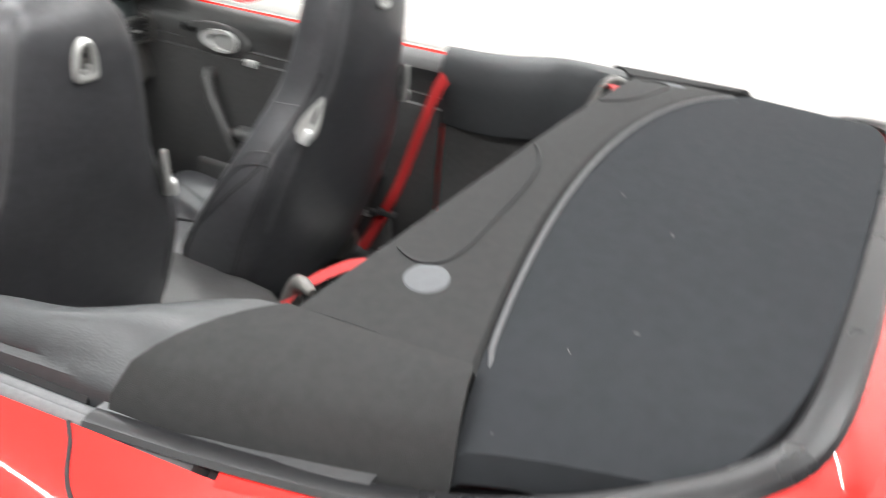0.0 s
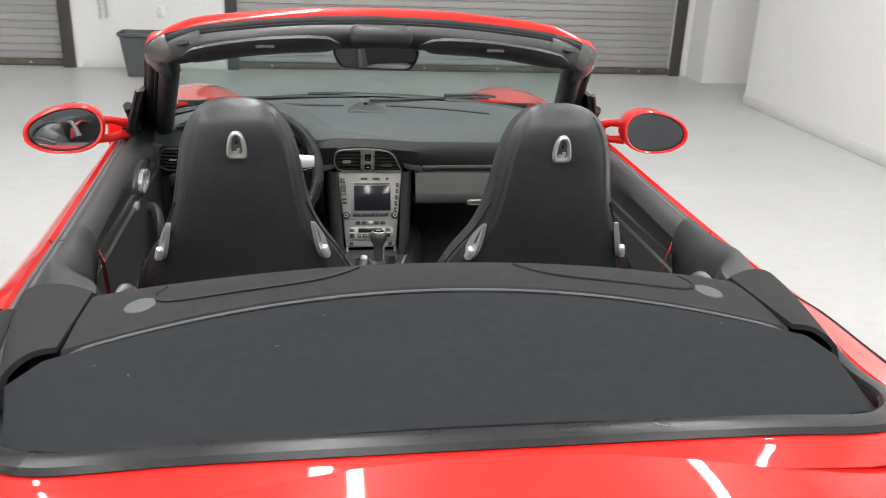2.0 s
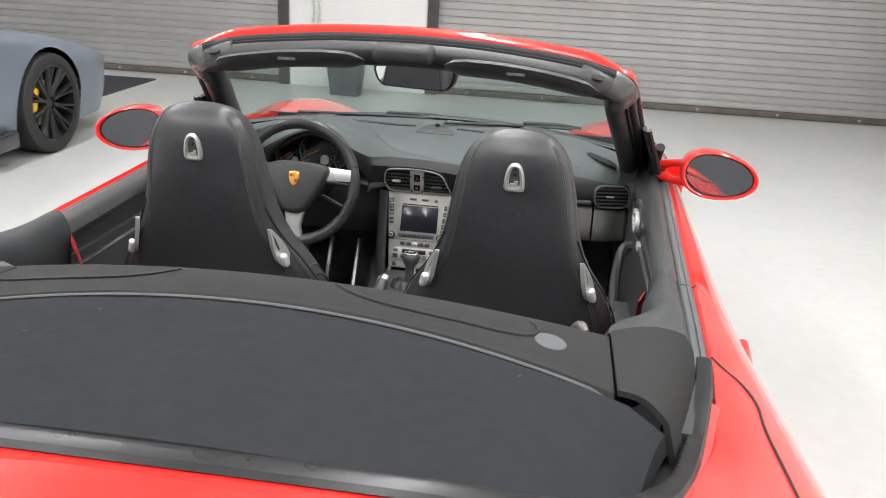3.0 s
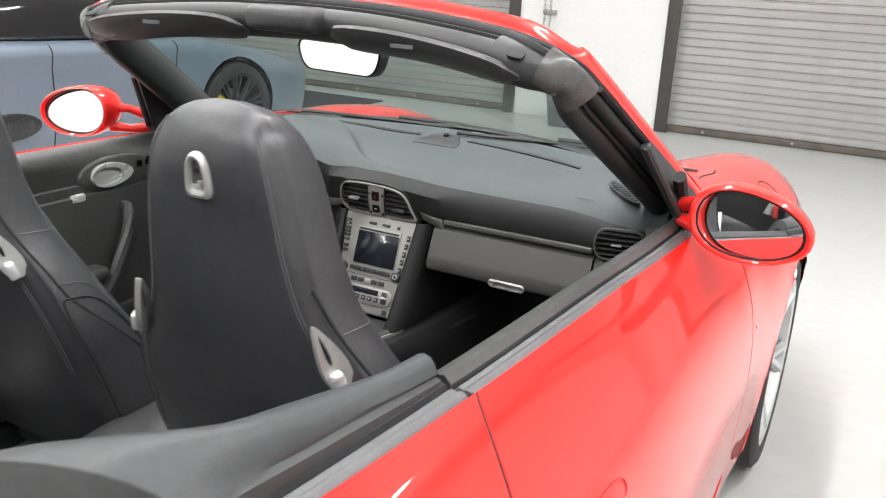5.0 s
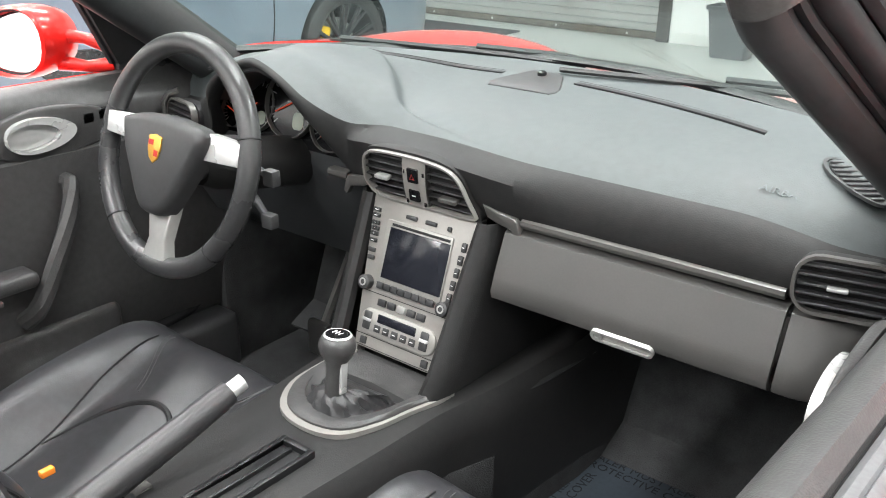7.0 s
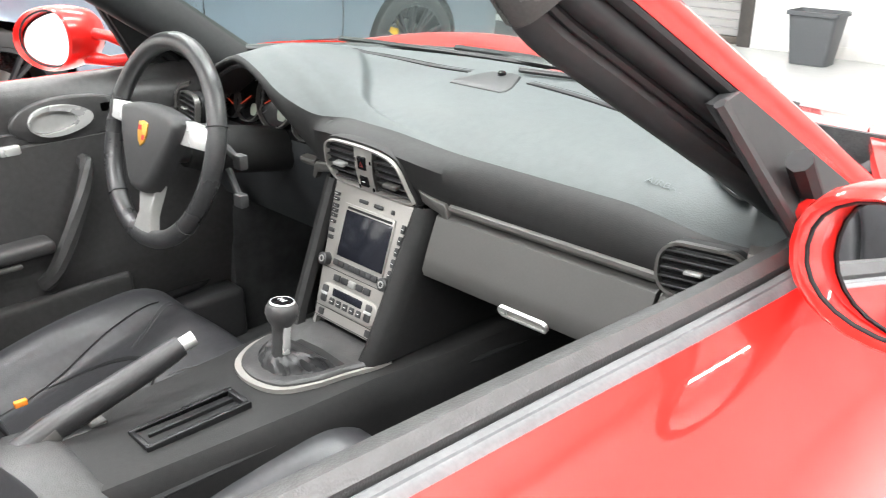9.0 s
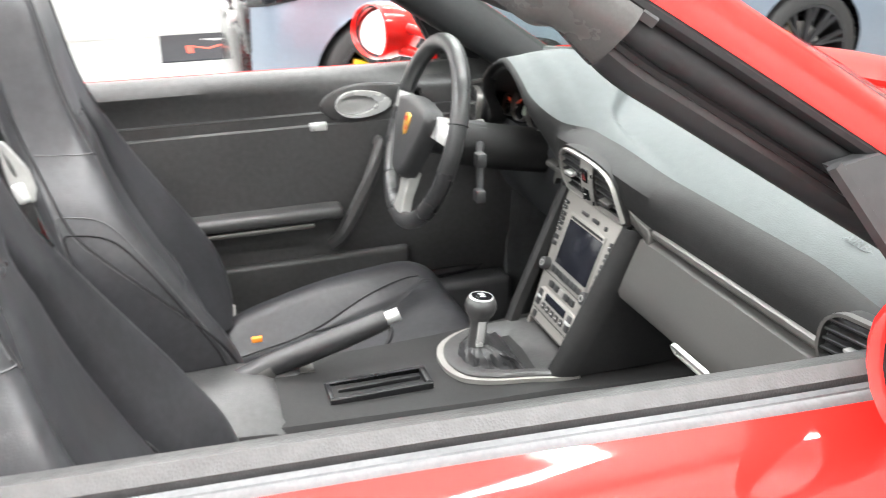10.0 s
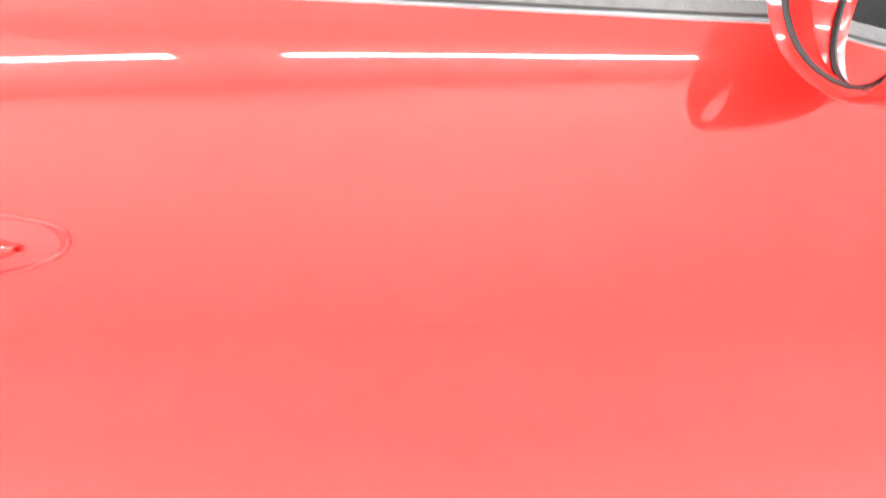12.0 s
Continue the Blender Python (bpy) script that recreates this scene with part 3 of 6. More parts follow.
rows = []
for j in range(25):
    u = -1 + 2 * j / 24
    r = []
    for i in range(14):
        t = i / 13
        x = u * (0.574 - 0.052 * t)
        y = seam_y(x) * (1 - t) + rear_y(x) * t
        z = deck_z(x, y) + 0.004 - (0.022 - 0.08 * x * x) * t - 0.02 * (max(0, abs(u) - 0.9) / 0.1) ** 2
        if t == 0:
            z -= 0.008
        r.append(Vector((x, y, z)))
    r.append(r[-1] + Vector((0, -.012, -.03)))
    rows.append(r)
for e, g in ((0, -1), (-1, 1)):
    hem = [p + Vector((g * .006, 0, -.028)) for p in rows[e]]
    rows = [hem] + rows if e == 0 else rows + [hem]
part("tonneau", shell(rows, 0.01), CANVAS, car, "grey-black canvas of the folded soft top")

def flap_z(x, t):
    return deck_z(x, 0) + .004 * math.sin(math.pi * t) - .004 * t + .016 * t * (1 - (x / .507) ** 2)


rows = []
for j in range(29):
    x = -0.507 + 1.014 * j / 28
    y0, y1 = seam_y(x), 0.045 + 0.235 * x * x
    r = [Vector((x, y0 - .004, deck_z(x, 0) - .022)), Vector((x, y0, deck_z(x, 0) - .004)), Vector((x, y0 + .006, deck_z(x, 0) + .002))]
    for t in (.10, .18, .26, .34, .42, .50, .58, .66, .74, .82, .90):
        r.append(Vector((x, y0 + (y1 - y0) * t, flap_z(x, t))))
    e = flap_z(x, 1)
    r += [Vector((x, y1 - .008, e - .001)), Vector((x, y1, e - .012)), Vector((x, y1 + .004, e - .045)), Vector((x, y1 + .002, e - .14))]
    rows.append(r)
flap = part("top_cover_flap", shell(rows, -0.008), FLAP, car, "charcoal felt flap with round speaker grilles")
for s in (1, -1):
    # sewn panels on the flap, open towards the cabin
    out = []
    for u, t in ((.116, .86), (.125, .77), (.15, .6), (.19, .48), (.25, .44), (.31, .44), (.36, .45), (.395, .52), (.405, .66), (.400, .78), (.393, .86)):
        y0, y1 = seam_y(u), 0.045 + 0.235 * u * u
        out.append((s * u, y0 + (y1 - y0) * t - .004, flap_z(u, t) + .0008))
    part("flap_panel_seam", tube(spline(out, 30), 0.0022, 5), RUBBER, flap, "dark recessed seam")
    part("speaker_grille", lathe([(.0235, -.004), (.0235, .0015), (.022, .003), (.001, .004)], Matrix.Translation((s * .422, .006, deck_z(.422, 0) + .002)) @ Matrix.Rotation(radians(9 * s), 4, "Y"), 28), GREYGRILLE, flap, "round grey speaker cloth")
part("canvas_piping", tube([Vector((x, seam_y(x) - .006 - .022 * smoothstep(.47, .55, abs(x)), deck_z(x, 0) + .001 - .012 * smoothstep(.47, .55, abs(x)))) for x in [-.55 + 1.10 * i / 60 for i in range(61)]], 0.0032, 6, flat=.6), PIPING, car)
# lint on the canvas
for x, y, a in ((-.171, -.103, .5), (-.23, -.177, 0.2), (.386, -.115, 1), (-.452, -.156, .9), (-.40, -.2, 2)):
    part("lint", tube([(x, y, deck_z(x, y) + .003), (x + .005 * math.cos(a), y + .005 * math.sin(a), deck_z(x, y) + .0035)], .0007, 4), STITCH, car)

for s in (1, -1):
    # felt side piece between the flap and the body
    rows = []
    for i in range(9):
        t = i / 8
        a = Vector((.511, .107 - .200 * t, deck_z(.511, 0) - .010 * (1 - t) + .002))
        b = Vector((.642 - .066 * t ** 1.3, .195 - .309 * t, .974 + .012 * t))
        r = []
        for j in range(9):
            u = j / 8
            p = a.lerp(b, u)
            p.z += .012 * math.sin(math.pi * u)
            if u > .85:
                p.z -= .02 * ((u - .85) / .15) ** 2
            r.append(p)
        r.append(Vector((b.x + .008, b.y, b.z - .05)))
        rows.append(r)
    part("side_felt", flip(shell(rows, .008), s), FLAP, car)
    # leather shoulder pad behind the door
    rows = []
    for i in range(17):
        t = i / 16
        y = .190 + (.562 - .190) * t
        yi = .108 + (.562 - .108) * t
        xo = lerp_table(SIDE, y)[0] - .040
        zo = .958 - .026 * t
        xi = .512 + .088 * smoothstep(0, .42, t) + .030 * smoothstep(.55, 1, t)
        zi = 1.004 - .062 * smoothstep(0, .9, t)
        a, b = Vector((xo, y, zo)), Vector((xi, yi, zi))
        r = [a + Vector((.004, 0, -.05)), a + Vector((.003, 0, -.012)), a + Vector((.001, 0, -.003)), a + Vector((-.006, 0, .002))]
        for j in range(1, 7):
            u = j / 7
            p = a.lerp(b, u)
            p.z += .016 * math.sin(math.pi * u)
            r.append(p)
        r += [b, b + Vector((-.008, 0, -.016)), b + Vector((-.006, .002, -.06)), b + Vector((.01, .004, -.16))]
        rows.append(r)
    rows.append([p * .985 + Vector((.01, .012, .005)) + Vector((0, 0, -.01)) for p in rows[-1]])
    part("shoulder_pad", flip(shell(rows, .008), s), PAD, car, "black leather shoulder pad")
    # rear cabin side
    part("rear_side_trim", flip(shell([[Vector((.615 + .02 * math.sin(3 * (z - .3)), y, z)) for z in (.32, .5, .65, .8, .92)] for y in (-.08, .1, .25, .4, .56)], .01), s), LEATHER, car)
    part("belt_outlet", flip(lathe([(.022, 0), (.022, .006), (.014, .01), (.012, .004)], Matrix.Translation((.612, .36, .86)) @ Matrix.Rotation(radians(-90), 4, "Y"), 16), s), TRIM, car)
    # grey latch hook
    part("latch_hook", flip(tube(spline([(.455, .15, .95), (.46, .138, .995), (.468, .122, 1.012), (.475, .104, 1.010)], 8), [.016, .013, .010, .009, .009, .008, .007, .005], 10), s), TITAN2, car, "grey plastic latch hook")
    # red belt from the shoulder down to the sill
    bx = spline([(.603, .548, .90), (.606, .575, .85), (.612, .625, .71), (.620, .672, .583), (.621, .742, .442), (.622, .79, .35)], 16)
    sb = part("seat_belt", flip(tube(bx, .0185, 6, flat=.07, up=(.85, -.5, 0)), s), BELT, car, "red woven seat belt")
    part("belt_guide", flip(merge(rbox(.612, .632, .675, .725, .505, .521, .004, 2), rbox(.614, .630, .72, .752, .498, .512, .003, 2)), s), TRIM, sb)
    part("belt_tongue", flip(rbox(.617, .629, .748, .772, .488, .502, .002), s), BRIGHT, sb)
    part("rear_belt", flip(tube(spline([(.478, .150, .945), (.468, .142, .985), (.445, .122, 1.006), (.415, .102, 1.016), (.388, .092, 1.012)], 10), .009, 6, flat=.2), s), BELT, car, "red rear seat belt")
    # gasket down the side and round the rear
    gp = spline([(.668, .200, .940), (.650, .08, .944), (.622, -.05, .948), (.600, -.14, .962), (.577, -.215, .984), (.552, -.272, 1.002), (.515, -.322, 1.016), (.45, -.358, 1.028), (.30, -.370, 1.041), (0, -.372, 1.043)], 48)
    part("deck_gasket", flip(tube(gp, [.014 + .004 * smoothstep(20, 30, i) for i in range(48)], 8, flat=.5), s), PIANO, car, "glossy black deck seal")
    ch = spline([(.635, .08, .925), (.606, -.03, .920), (.582, -.12, .932), (.556, -.20, .952), (.530, -.26, .975)], 14)
    part("deck_channel", flip(tube(ch, .030, 8, flat=.3), s), RUBBER, car)
    part("deck_side_bar", flip(grid([[Vector((x + a, y, z + b)) for a, b in ((.010, -.012), (.010, .0), (.006, .004), (-.008, .005), (-.012, -.012))] for x, y, z in ((.654, .12, .942), (.640, .07, .943), (.624, .01, .947), (.608, -.058, .951))], closed=True, caps=True), s), TRIM, car, "grey plastic bar along the felt")
    # painted edge of the body round the deck opening
    gq = gp[6:]
    out_ = [Vector((p.x + n.x * .045, p.y + n.y * .045, p.z - .024)) for p, n in zip(gq, [Vector((-(gq[min(len(gq) - 1, i + 1)] - gq[max(0, i - 1)]).y, (gq[min(len(gq) - 1, i + 1)] - gq[max(0, i - 1)]).x, 0)).normalized() for i in range(len(gq))])]
    part("deck_surround", flip(shell([[a.lerp(b, k / 4) + Vector((0, 0, .004 * math.sin(math.pi * k / 4) - .004)) for k in range(5)] for a, b in zip(gq, out_)], .006), s), RED, car, "red body edge round the deck")
    # black belt rails
    qy = [.225 + .342 * i / 12 for i in range(13)]
    strip = [(.004, -.012), (.003, -.001), (-.003, .0055), (-.010, .0070), (-.0115, .0035), (-.014, .0055), (-.022, .0060), (-.027, .002), (-.028, -.02)]
    part("quarter_belt_strip", flip(grid([[Vector((belt(y)[0] + a, y, belt(y)[1] + b + .002)) for a, b in strip] for y in [.13 + .437 * i / 16 for i in range(17)]], closed=True, caps=True), s), STRIP, car, "grey-black rubber belt strip")
    part("quarter_belt_seal", flip(tube([Vector((belt(y)[0] - .032, y, belt(y)[1] + .006)) for y in qy], .007, 6), s), RUBBER, car)
    part("strip_end_cap", flip(grid([[Vector((belt(y)[0] + a, y, belt(y)[1] + b)) for a, b in ((.006, -.02), (.004, .004), (-.008, .012), (-.030, .014), (-.036, -.01))] for y in (.085, .11, .15, .18, .205)], closed=True, caps=True), s), STRIP, car, "grey plastic strip end cap")
    # panel seam running down from the belt behind the door
    seam_pts = spline([tuple(skin_point(y, i, .0004)) for y, i in ((.212, 0), (.195, 1), (.165, 3), (.12, 4), (.04, 4), (-.10, 5), (-.28, 6), (-.50, 6))], 40)
    part("panel_seam", flip(tube(seam_pts, .0026, 5), s), RUBBER, car)


# ---------------------------------------------------------------- doors
def door(s):
    d = part("door", flip(side_panel(lambda i: shut_y(i) + .003, 1.626, 40, 22), s), RED, car, "closed red door")
    ys = [.578 + (1.47 - .578) * i / 20 for i in range(21)]
    bx = [Vector((belt(y)[0], y, belt(y)[1])) for y in ys]
    # outer rubber strip with two ribs, slot of the window
    strip = [(.004, -.012), (.003, -.001), (-.003, .0045), (-.009, .0060), (-.0105, .0035), (-.0125, .0055), (-.019, .0060), (-.024, .002), (-.025, -.016)]
    part("outer_belt_strip", flip(grid([[p + Vector((a, 0, b)) for a, b in strip] for p in bx + [Vector((belt(1.52)[0], 1.52, belt(1.52)[1]))]], closed=True, caps=True), s), STRIP, d, "grey-black rubber window strip")
    part("window_slot", flip(tube([p + Vector((-.028, 0, -.006)) for p in bx], .006, 6), s), RUBBER, d)
    # dark line of the door gap
    for line in ([skin_point(shut_y(i), i, -.006) for i in range(22)], [skin_point(1.629, i, -.006) for i in range(20)]):
        part("shut_line", flip(tube(line, .0055, 5), s), RUBBER, d)
    rows = []
    for p in bx + ([Vector((belt(y)[0], y, belt(y)[1])) for y in (1.53, 1.58, 1.612)]):
        y = p.y
        k = smoothstep(1.25, 1.50, y)
        rows.append([p + Vector((-.031, 0, -.02)), p + Vector((-.033, 0, .006)), p + Vector((-.038, 0, .0105)), p + Vector((-.050, 0, .0085)), p + Vector((-.061 + .005 * k, 0, -.001)), p + Vector((-.066 + .006 * k, 0, -.016)), Vector((.5 * (.664 + p.x - .066), y, .880)),
                     Vector((.664, y, .865)), Vector((.668, y, .83)), Vector((.660, y, .828)), Vector((.661, y, .806)), Vector((.654, y, .803)), Vector((.652, y, .72)), Vector((.650, y, .65)), Vector((.652, y, .5)), Vector((.668, y, .40)), Vector((.70, y, .36))])
    part("inner_panel", flip(shell(rows, .006), s), LEATHER, d, "black leather door panel")
    for z in (.831, .801):
        part("stitch_line", flip(tube([Vector((.656 + (.006 if z > .82 else 0), y, z - .05 * smoothstep(1.1, 1.4, y) * 0)) for y in ys[:18]], .0016, 4), s), STITCH, d)
    # handle cup in silver on a dark boss
    def out_of(x):
        return Matrix(((0, 0, -1, x), (1, 0, 0, 1.243), (0, 1, 0, .846), (0, 0, 0, 1)))
    part("handle_boss", flip(slab([(px * (1.3 if px > 0 else 1.0) + .022, py - .002) for px, py in ellipse(.105, .045)], .012, out_of(.662), .006), s), LEATHER, d)
    cup = [(px + .012 * (1 - (py / .03) ** 2), py) for px, py in ellipse(.062, .030)]
    inn = [(px * .74 - .012, py * .74 - .001) for px, py in cup]
    part("handle_ring", flip(ring(cup, inn, .012, out_of(.651)), s), BRIGHT, d, "bright silver handle surround")
    part("door_pull", flip(slab(inn, .003, out_of(.6515), .002), s), CUP, d, "grey handle cup")
    part("lock_button", flip(rbox(.645, .660, 1.133, 1.172, .7925, .8115, .004), s), BRIGHT, d, "silver lock button")
    # grab handle and armrest
    gp = spline([(.655, 1.285, .755), (.628, 1.283, .752), (.612, 1.262, .70), (.608, 1.225, .63), (.615, 1.185, .555), (.64, 1.165, .525)], 14)
    part("grab_handle", flip(tube(gp, .014, 8, flat=1.2), s), LEATHER, d)
    part("armrest", flip(rbox(.598, .662, .72, 1.19, .598, .628, .012, 3), s), LEATHER, d)
    # subtle highlight along the leather armrest, made as a paler strip
    part("armrest_highlight", flip(rbox(.596, .606, .74, 1.12, .586, .596, .003), s), TITAN2, d)
    part("door_pocket", flip(rbox(.632, .668, .70, 1.35, .36, .50, .015, 3), s), LEATHER, d)
    part("window_switch", flip(merge(rbox(.650, .662, 1.335, 1.36, .845, .868, .003), rbox(.650, .662, 1.365, 1.39, .848, .870, .003)), s), GLOSS, d)
    # outside handle over its scooped recess
    def on_skin(y, i, lift=.0006):
        return skin_point(y, i, lift)
    ring_ = [2 * math.pi * k / 40 for k in range(40)]
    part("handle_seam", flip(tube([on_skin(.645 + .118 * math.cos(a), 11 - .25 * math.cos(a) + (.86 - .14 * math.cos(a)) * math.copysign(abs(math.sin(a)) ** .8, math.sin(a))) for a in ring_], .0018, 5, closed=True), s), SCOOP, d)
    # the scoop's shade is in its colour, a darker red than the door
    part("handle_recess", flip(grid([[on_skin(.700 + .056 * f * math.cos(a), 10.85 + .70 * f * math.sin(a), .0022 - .0016 * f) for a in ring_] for f in (1.0, .8, .5, .05)], closed=True), s), SCOOP, d, "scoop behind the handle, its shade painted in darker red")
    part("outer_handle", flip(grid([[on_skin(y, 10.95 + .62 * w * v, .0015 + h * (1 - v * v)) for v in (-1, -.7, -.3, 0, .3, .7, 1)] for y, w, h in ((.545, .3, .000), (.56, .7, .003), (.60, .9, .008), (.645, .8, .013), (.68, .55, .017), (.71, .36, .018), (.724, .12, .012))]), s), RED, d, "red pull handle")
    # black sail triangle in front of the window
    tri = [(1.470, .905), (1.356, 1.074), (1.405, 1.080), (1.66, .915)]
    rows = [[Vector((x, y, z)) for (y, z), x in zip(tri, xs)] for xs in ((.728, .660, .656, .722), (.713, .645, .641, .706))]
    part("sail_panel", flip(grid(rows, closed=True, caps=True), s), TRIM, d)
    part("sail_frame", flip(tube([(.729, 1.468, .903), (.661, 1.354, 1.077)], .007, 6), s), TRIM, d)
    part("tweeter", flip(lathe([(.026, 0), (.026, .006), (.020, .008), (.001, .004)], Matrix.Translation((.701, 1.492, .955)) @ Matrix.Rotation(radians(-90), 4, "Y") @ Matrix.Rotation(radians(25), 4, "X"), 18), s), PIANO, d)
    # mirror
    thing_mirror(s, d)
    return d


def thing_mirror(s, d):
    c = Vector((.864, 1.352, .968))
    n = 28

    def egg(f, dy, grow=0.0):
        out = []
        for j in range(n):
            a = 2 * math.pi * j / n
            u = math.copysign(abs(math.cos(a)) ** .92, math.cos(a))
            v = math.copysign(abs(math.sin(a)) ** .92, math.sin(a))
            tall = .067 * (1 - .14 * u)
            out.append(c + Vector(((.108 + grow) * f * u, dy, (tall + grow) * f * v - .010 * f * u)))
        yaw = Matrix.Translation(c) @ Matrix.Rotation(radians(-11 if s < 0 else 2), 4, "Z") @ Matrix.Translation(-c)
        return [yaw @ p for p in out]
    rows = [egg(.80, .016), egg(.86, -.004), egg(.875, -.026), egg(.93, -.033), egg(.98, -.029), egg(1.0, -.018), egg(1.0, .0), egg(.96, .028), egg(.85, .056), egg(.62, .080), egg(.30, .094), egg(.05, .098)]
    h = part("mirror_housing", flip(grid(rows, closed=True, caps=True), s), RED, d, "red door mirror housing")
    tilt = Matrix.Translation(c) @ Matrix.Rotation(radians(-5 if s < 0 else -9), 4, "Z") @ Matrix.Rotation(radians(-7 if s < 0 else -6), 4, "X") @ Matrix.Translation(-c)
    part("mirror_pane", flip(grid([[tilt @ p for p in egg(.85, -.009)], [tilt @ p for p in egg(.85, -.005)]], closed=True, caps=True), s), MIRROR, d, "mirror glass")
    part("mirror_edge", flip(tube(egg(.868, -.0215), .003, 6, closed=True, up=(0, 1, 0)), s), RUBBER, d)
    for dz in (-.032, .020):
        part("mirror_arm", flip(tube([(.722, 1.455, .948 + dz * .6), (.752, 1.418, .958 + dz), (.79, 1.385, .964 + dz)], [.015, .011, .015], 10), s), RED, d)
    part("mirror_foot", flip(rbox(.702, .734, 1.450, 1.520, .905, .955, .010), s), TRIM, d)
    return h


for s in (1, -1):
    door(s)

# ---------------------------------------------------------------- windscreen
# the line along which the red frame meets the black seal, from the base of a pillar to the middle of the header
FR = [(.722, 1.715, .884), (.705, 1.643, .930), (.680, 1.535, 1.000), (.651, 1.409, 1.080), (.622, 1.283, 1.160), (.604, 1.206, 1.208), (.588, 1.166, 1.236), (.560, 1.155, 1.253), (.50, 1.163, 1.270), (.40, 1.180, 1.285), (.20, 1.207, 1.301), (0, 1.215, 1.306)]
half = spline(FR, 61)


def frame_axes(i):
    """Across the black face of the frame (inwards) and out of that face, at point i of half."""
    d = (half[min(60, i + 1)] - half[max(0, i - 1)]).normalized()
    k = smoothstep(.46, .61, half[i].x)
    e1 = Vector((0, -.93, -.37)).lerp(Vector((-.67, -.29, -.68)), k)
    e1 = (e1 - d * e1.dot(d)).normalized()
    return e1, d.cross(e1)


def frame_sweep(section, i0=0, i1=60, header=None, wide=.88):
    """A closed section (across, out) swept along the frame on the car's one side; it widens or turns into another one on the header."""
    rows_ = []
    for i in range(i0, i1 + 1):
        e1, e2 = frame_axes(i)
        k = smoothstep(.46, .61, half[i].x)
        w = (wide + (1 - wide) * k) * (1 - .24 * smoothstep(.49, .56, half[i].x) * (1 - smoothstep(.590, .615, half[i].x)))
        mix_ = [(a + (c - a) * (1 - k), b + (d - b) * (1 - k)) for (a, b), (c, d) in zip(section, header)] if header else [(a * w, b) for a, b in section]
        rows_.append([half[i] + e1 * a + e2 * b for a, b in mix_])
    return rows_


def both_sides(section, header=None):
    r_ = frame_sweep(section, 0, 60, header)
    return grid(r_ + [[Vector((-p.x, p.y, p.z)) for p in q] for q in reversed(r_[:-1])], closed=True, caps=True)


RED_SECTION = [(.003, -.004), (.000, .000), (-.005, -.003), (-.012, -.014), (-.017, -.028), (-.016, -.042), (-.010, -.052), (.004, -.056), (.012, -.03)]
RED_HEADER = [(.003, -.004), (.001, .003), (-.006, .009), (-.020, .012), (-.038, .008), (-.052, -.004), (-.050, -.026), (.02, -.038), (.03, -.03)]
STRIP_SECTION = [(.001, -.002), (.001, .003), (.005, .0055), (.012, .0045), (.0145, .002), (.0155, -.010)]
SEAL_SECTION = [(.0155, -.014), (.0165, .004), (.020, .0100), (.028, .0135), (.036, .0120), (.041, .0075), (.0425, .0035), (.045, .0075), (.050, .0085), (.054, .004), (.055, -.012)]
TRIM_SECTION = [(.0545, -.012), (.055, .002), (.060, .0065), (.070, .0065), (.082, .003), (.091, -.006), (.0945, -.018), (.092, -.032), (.080, -.050), (.055, -.066), (.002, -.062), (.010, -.02)]
wf = part("windscreen_frame", both_sides(RED_SECTION, RED_HEADER), RED, car, "red windscreen frame")
part("frame_strip", both_sides(STRIP_SECTION), RUBBER, wf, "thin black rubber strip")
part("roof_seal", both_sides(SEAL_SECTION), RUBBER, wf, "ribbed black rubber roof seal")
part("inner_frame_trim", both_sides(TRIM_SECTION), TRIM, wf, "black padded frame trim")
for s in (1, -1):
    # dull plastic corner cover with the roof latch socket
    k0, k1 = min(i for i, p in enumerate(half) if p.x < .607), max(i for i, p in enumerate(half) if p.x > .535)
    sec = [(q_.x, q_.y) for q_ in spline([(.006, -.004, 0), (.007, .006, 0), (.014, .0135, 0), (.03, .0165, 0), (.05, .0155, 0), (.070, .0115, 0), (.086, .002, 0), (.096, -.012, 0)], 22)] + [(.06, -.03), (.02, -.03)]
    part("corner_cover", flip(grid(frame_sweep(sec, k0, k1), closed=True, caps=True), s), CORNER, wf, "scuffed grey corner cover", 70)
    part("corner_clip", flip(grid(frame_sweep([(.004, .002), (.006, .008), (.014, .009), (.016, .002)], k0 - 1, k0), closed=True, caps=True), s), TRIM, wf)
    k2 = max(i for i, p in enumerate(half) if p.x > .455)
    ls = part("latch_socket", flip(grid(frame_sweep([(.034, .002), (.040, .009), (.052, .013), (.070, .011), (.084, .002), (.06, -.01)], k1, k2), closed=True, caps=True), s), TRIM, wf)
    e1, e2 = frame_axes((k1 + k2) // 2)
    q = half[(k1 + k2) // 2] + e1 * .066 + e2 * .0105
    part("socket_hole", flip(slab(rrect(.030, .018, .006), .003, frame_at(q, (1, 0, -.15), tuple(-e1)), .001), s), RUBBER, ls)
rows = []
nx = 25
for i in range(9):
    t = i / 8
    r = []
    for j in range(nx):
        u = -1 + 2 * j / (nx - 1)
        xt = .575 * u
        zt = 1.29 - .075 * abs(u) ** 3
        yt = 1.235 - .045 * abs(u) ** 2
        xb = .715 * u
        yb = 1.92 - .27 * abs(u) ** 2.2
        zb = .955 - .03 * abs(u) ** 2
        r.append(Vector((xt + (xb - xt) * t, yt + (yb - yt) * t, zt + (zb - zt) * t + .02 * math.sin(math.pi * t))))
    rows.append(r)
ws = part("windscreen", shell(rows, .004), GLASS, wf, "clear windscreen glass")
ws.visible_shadow = False
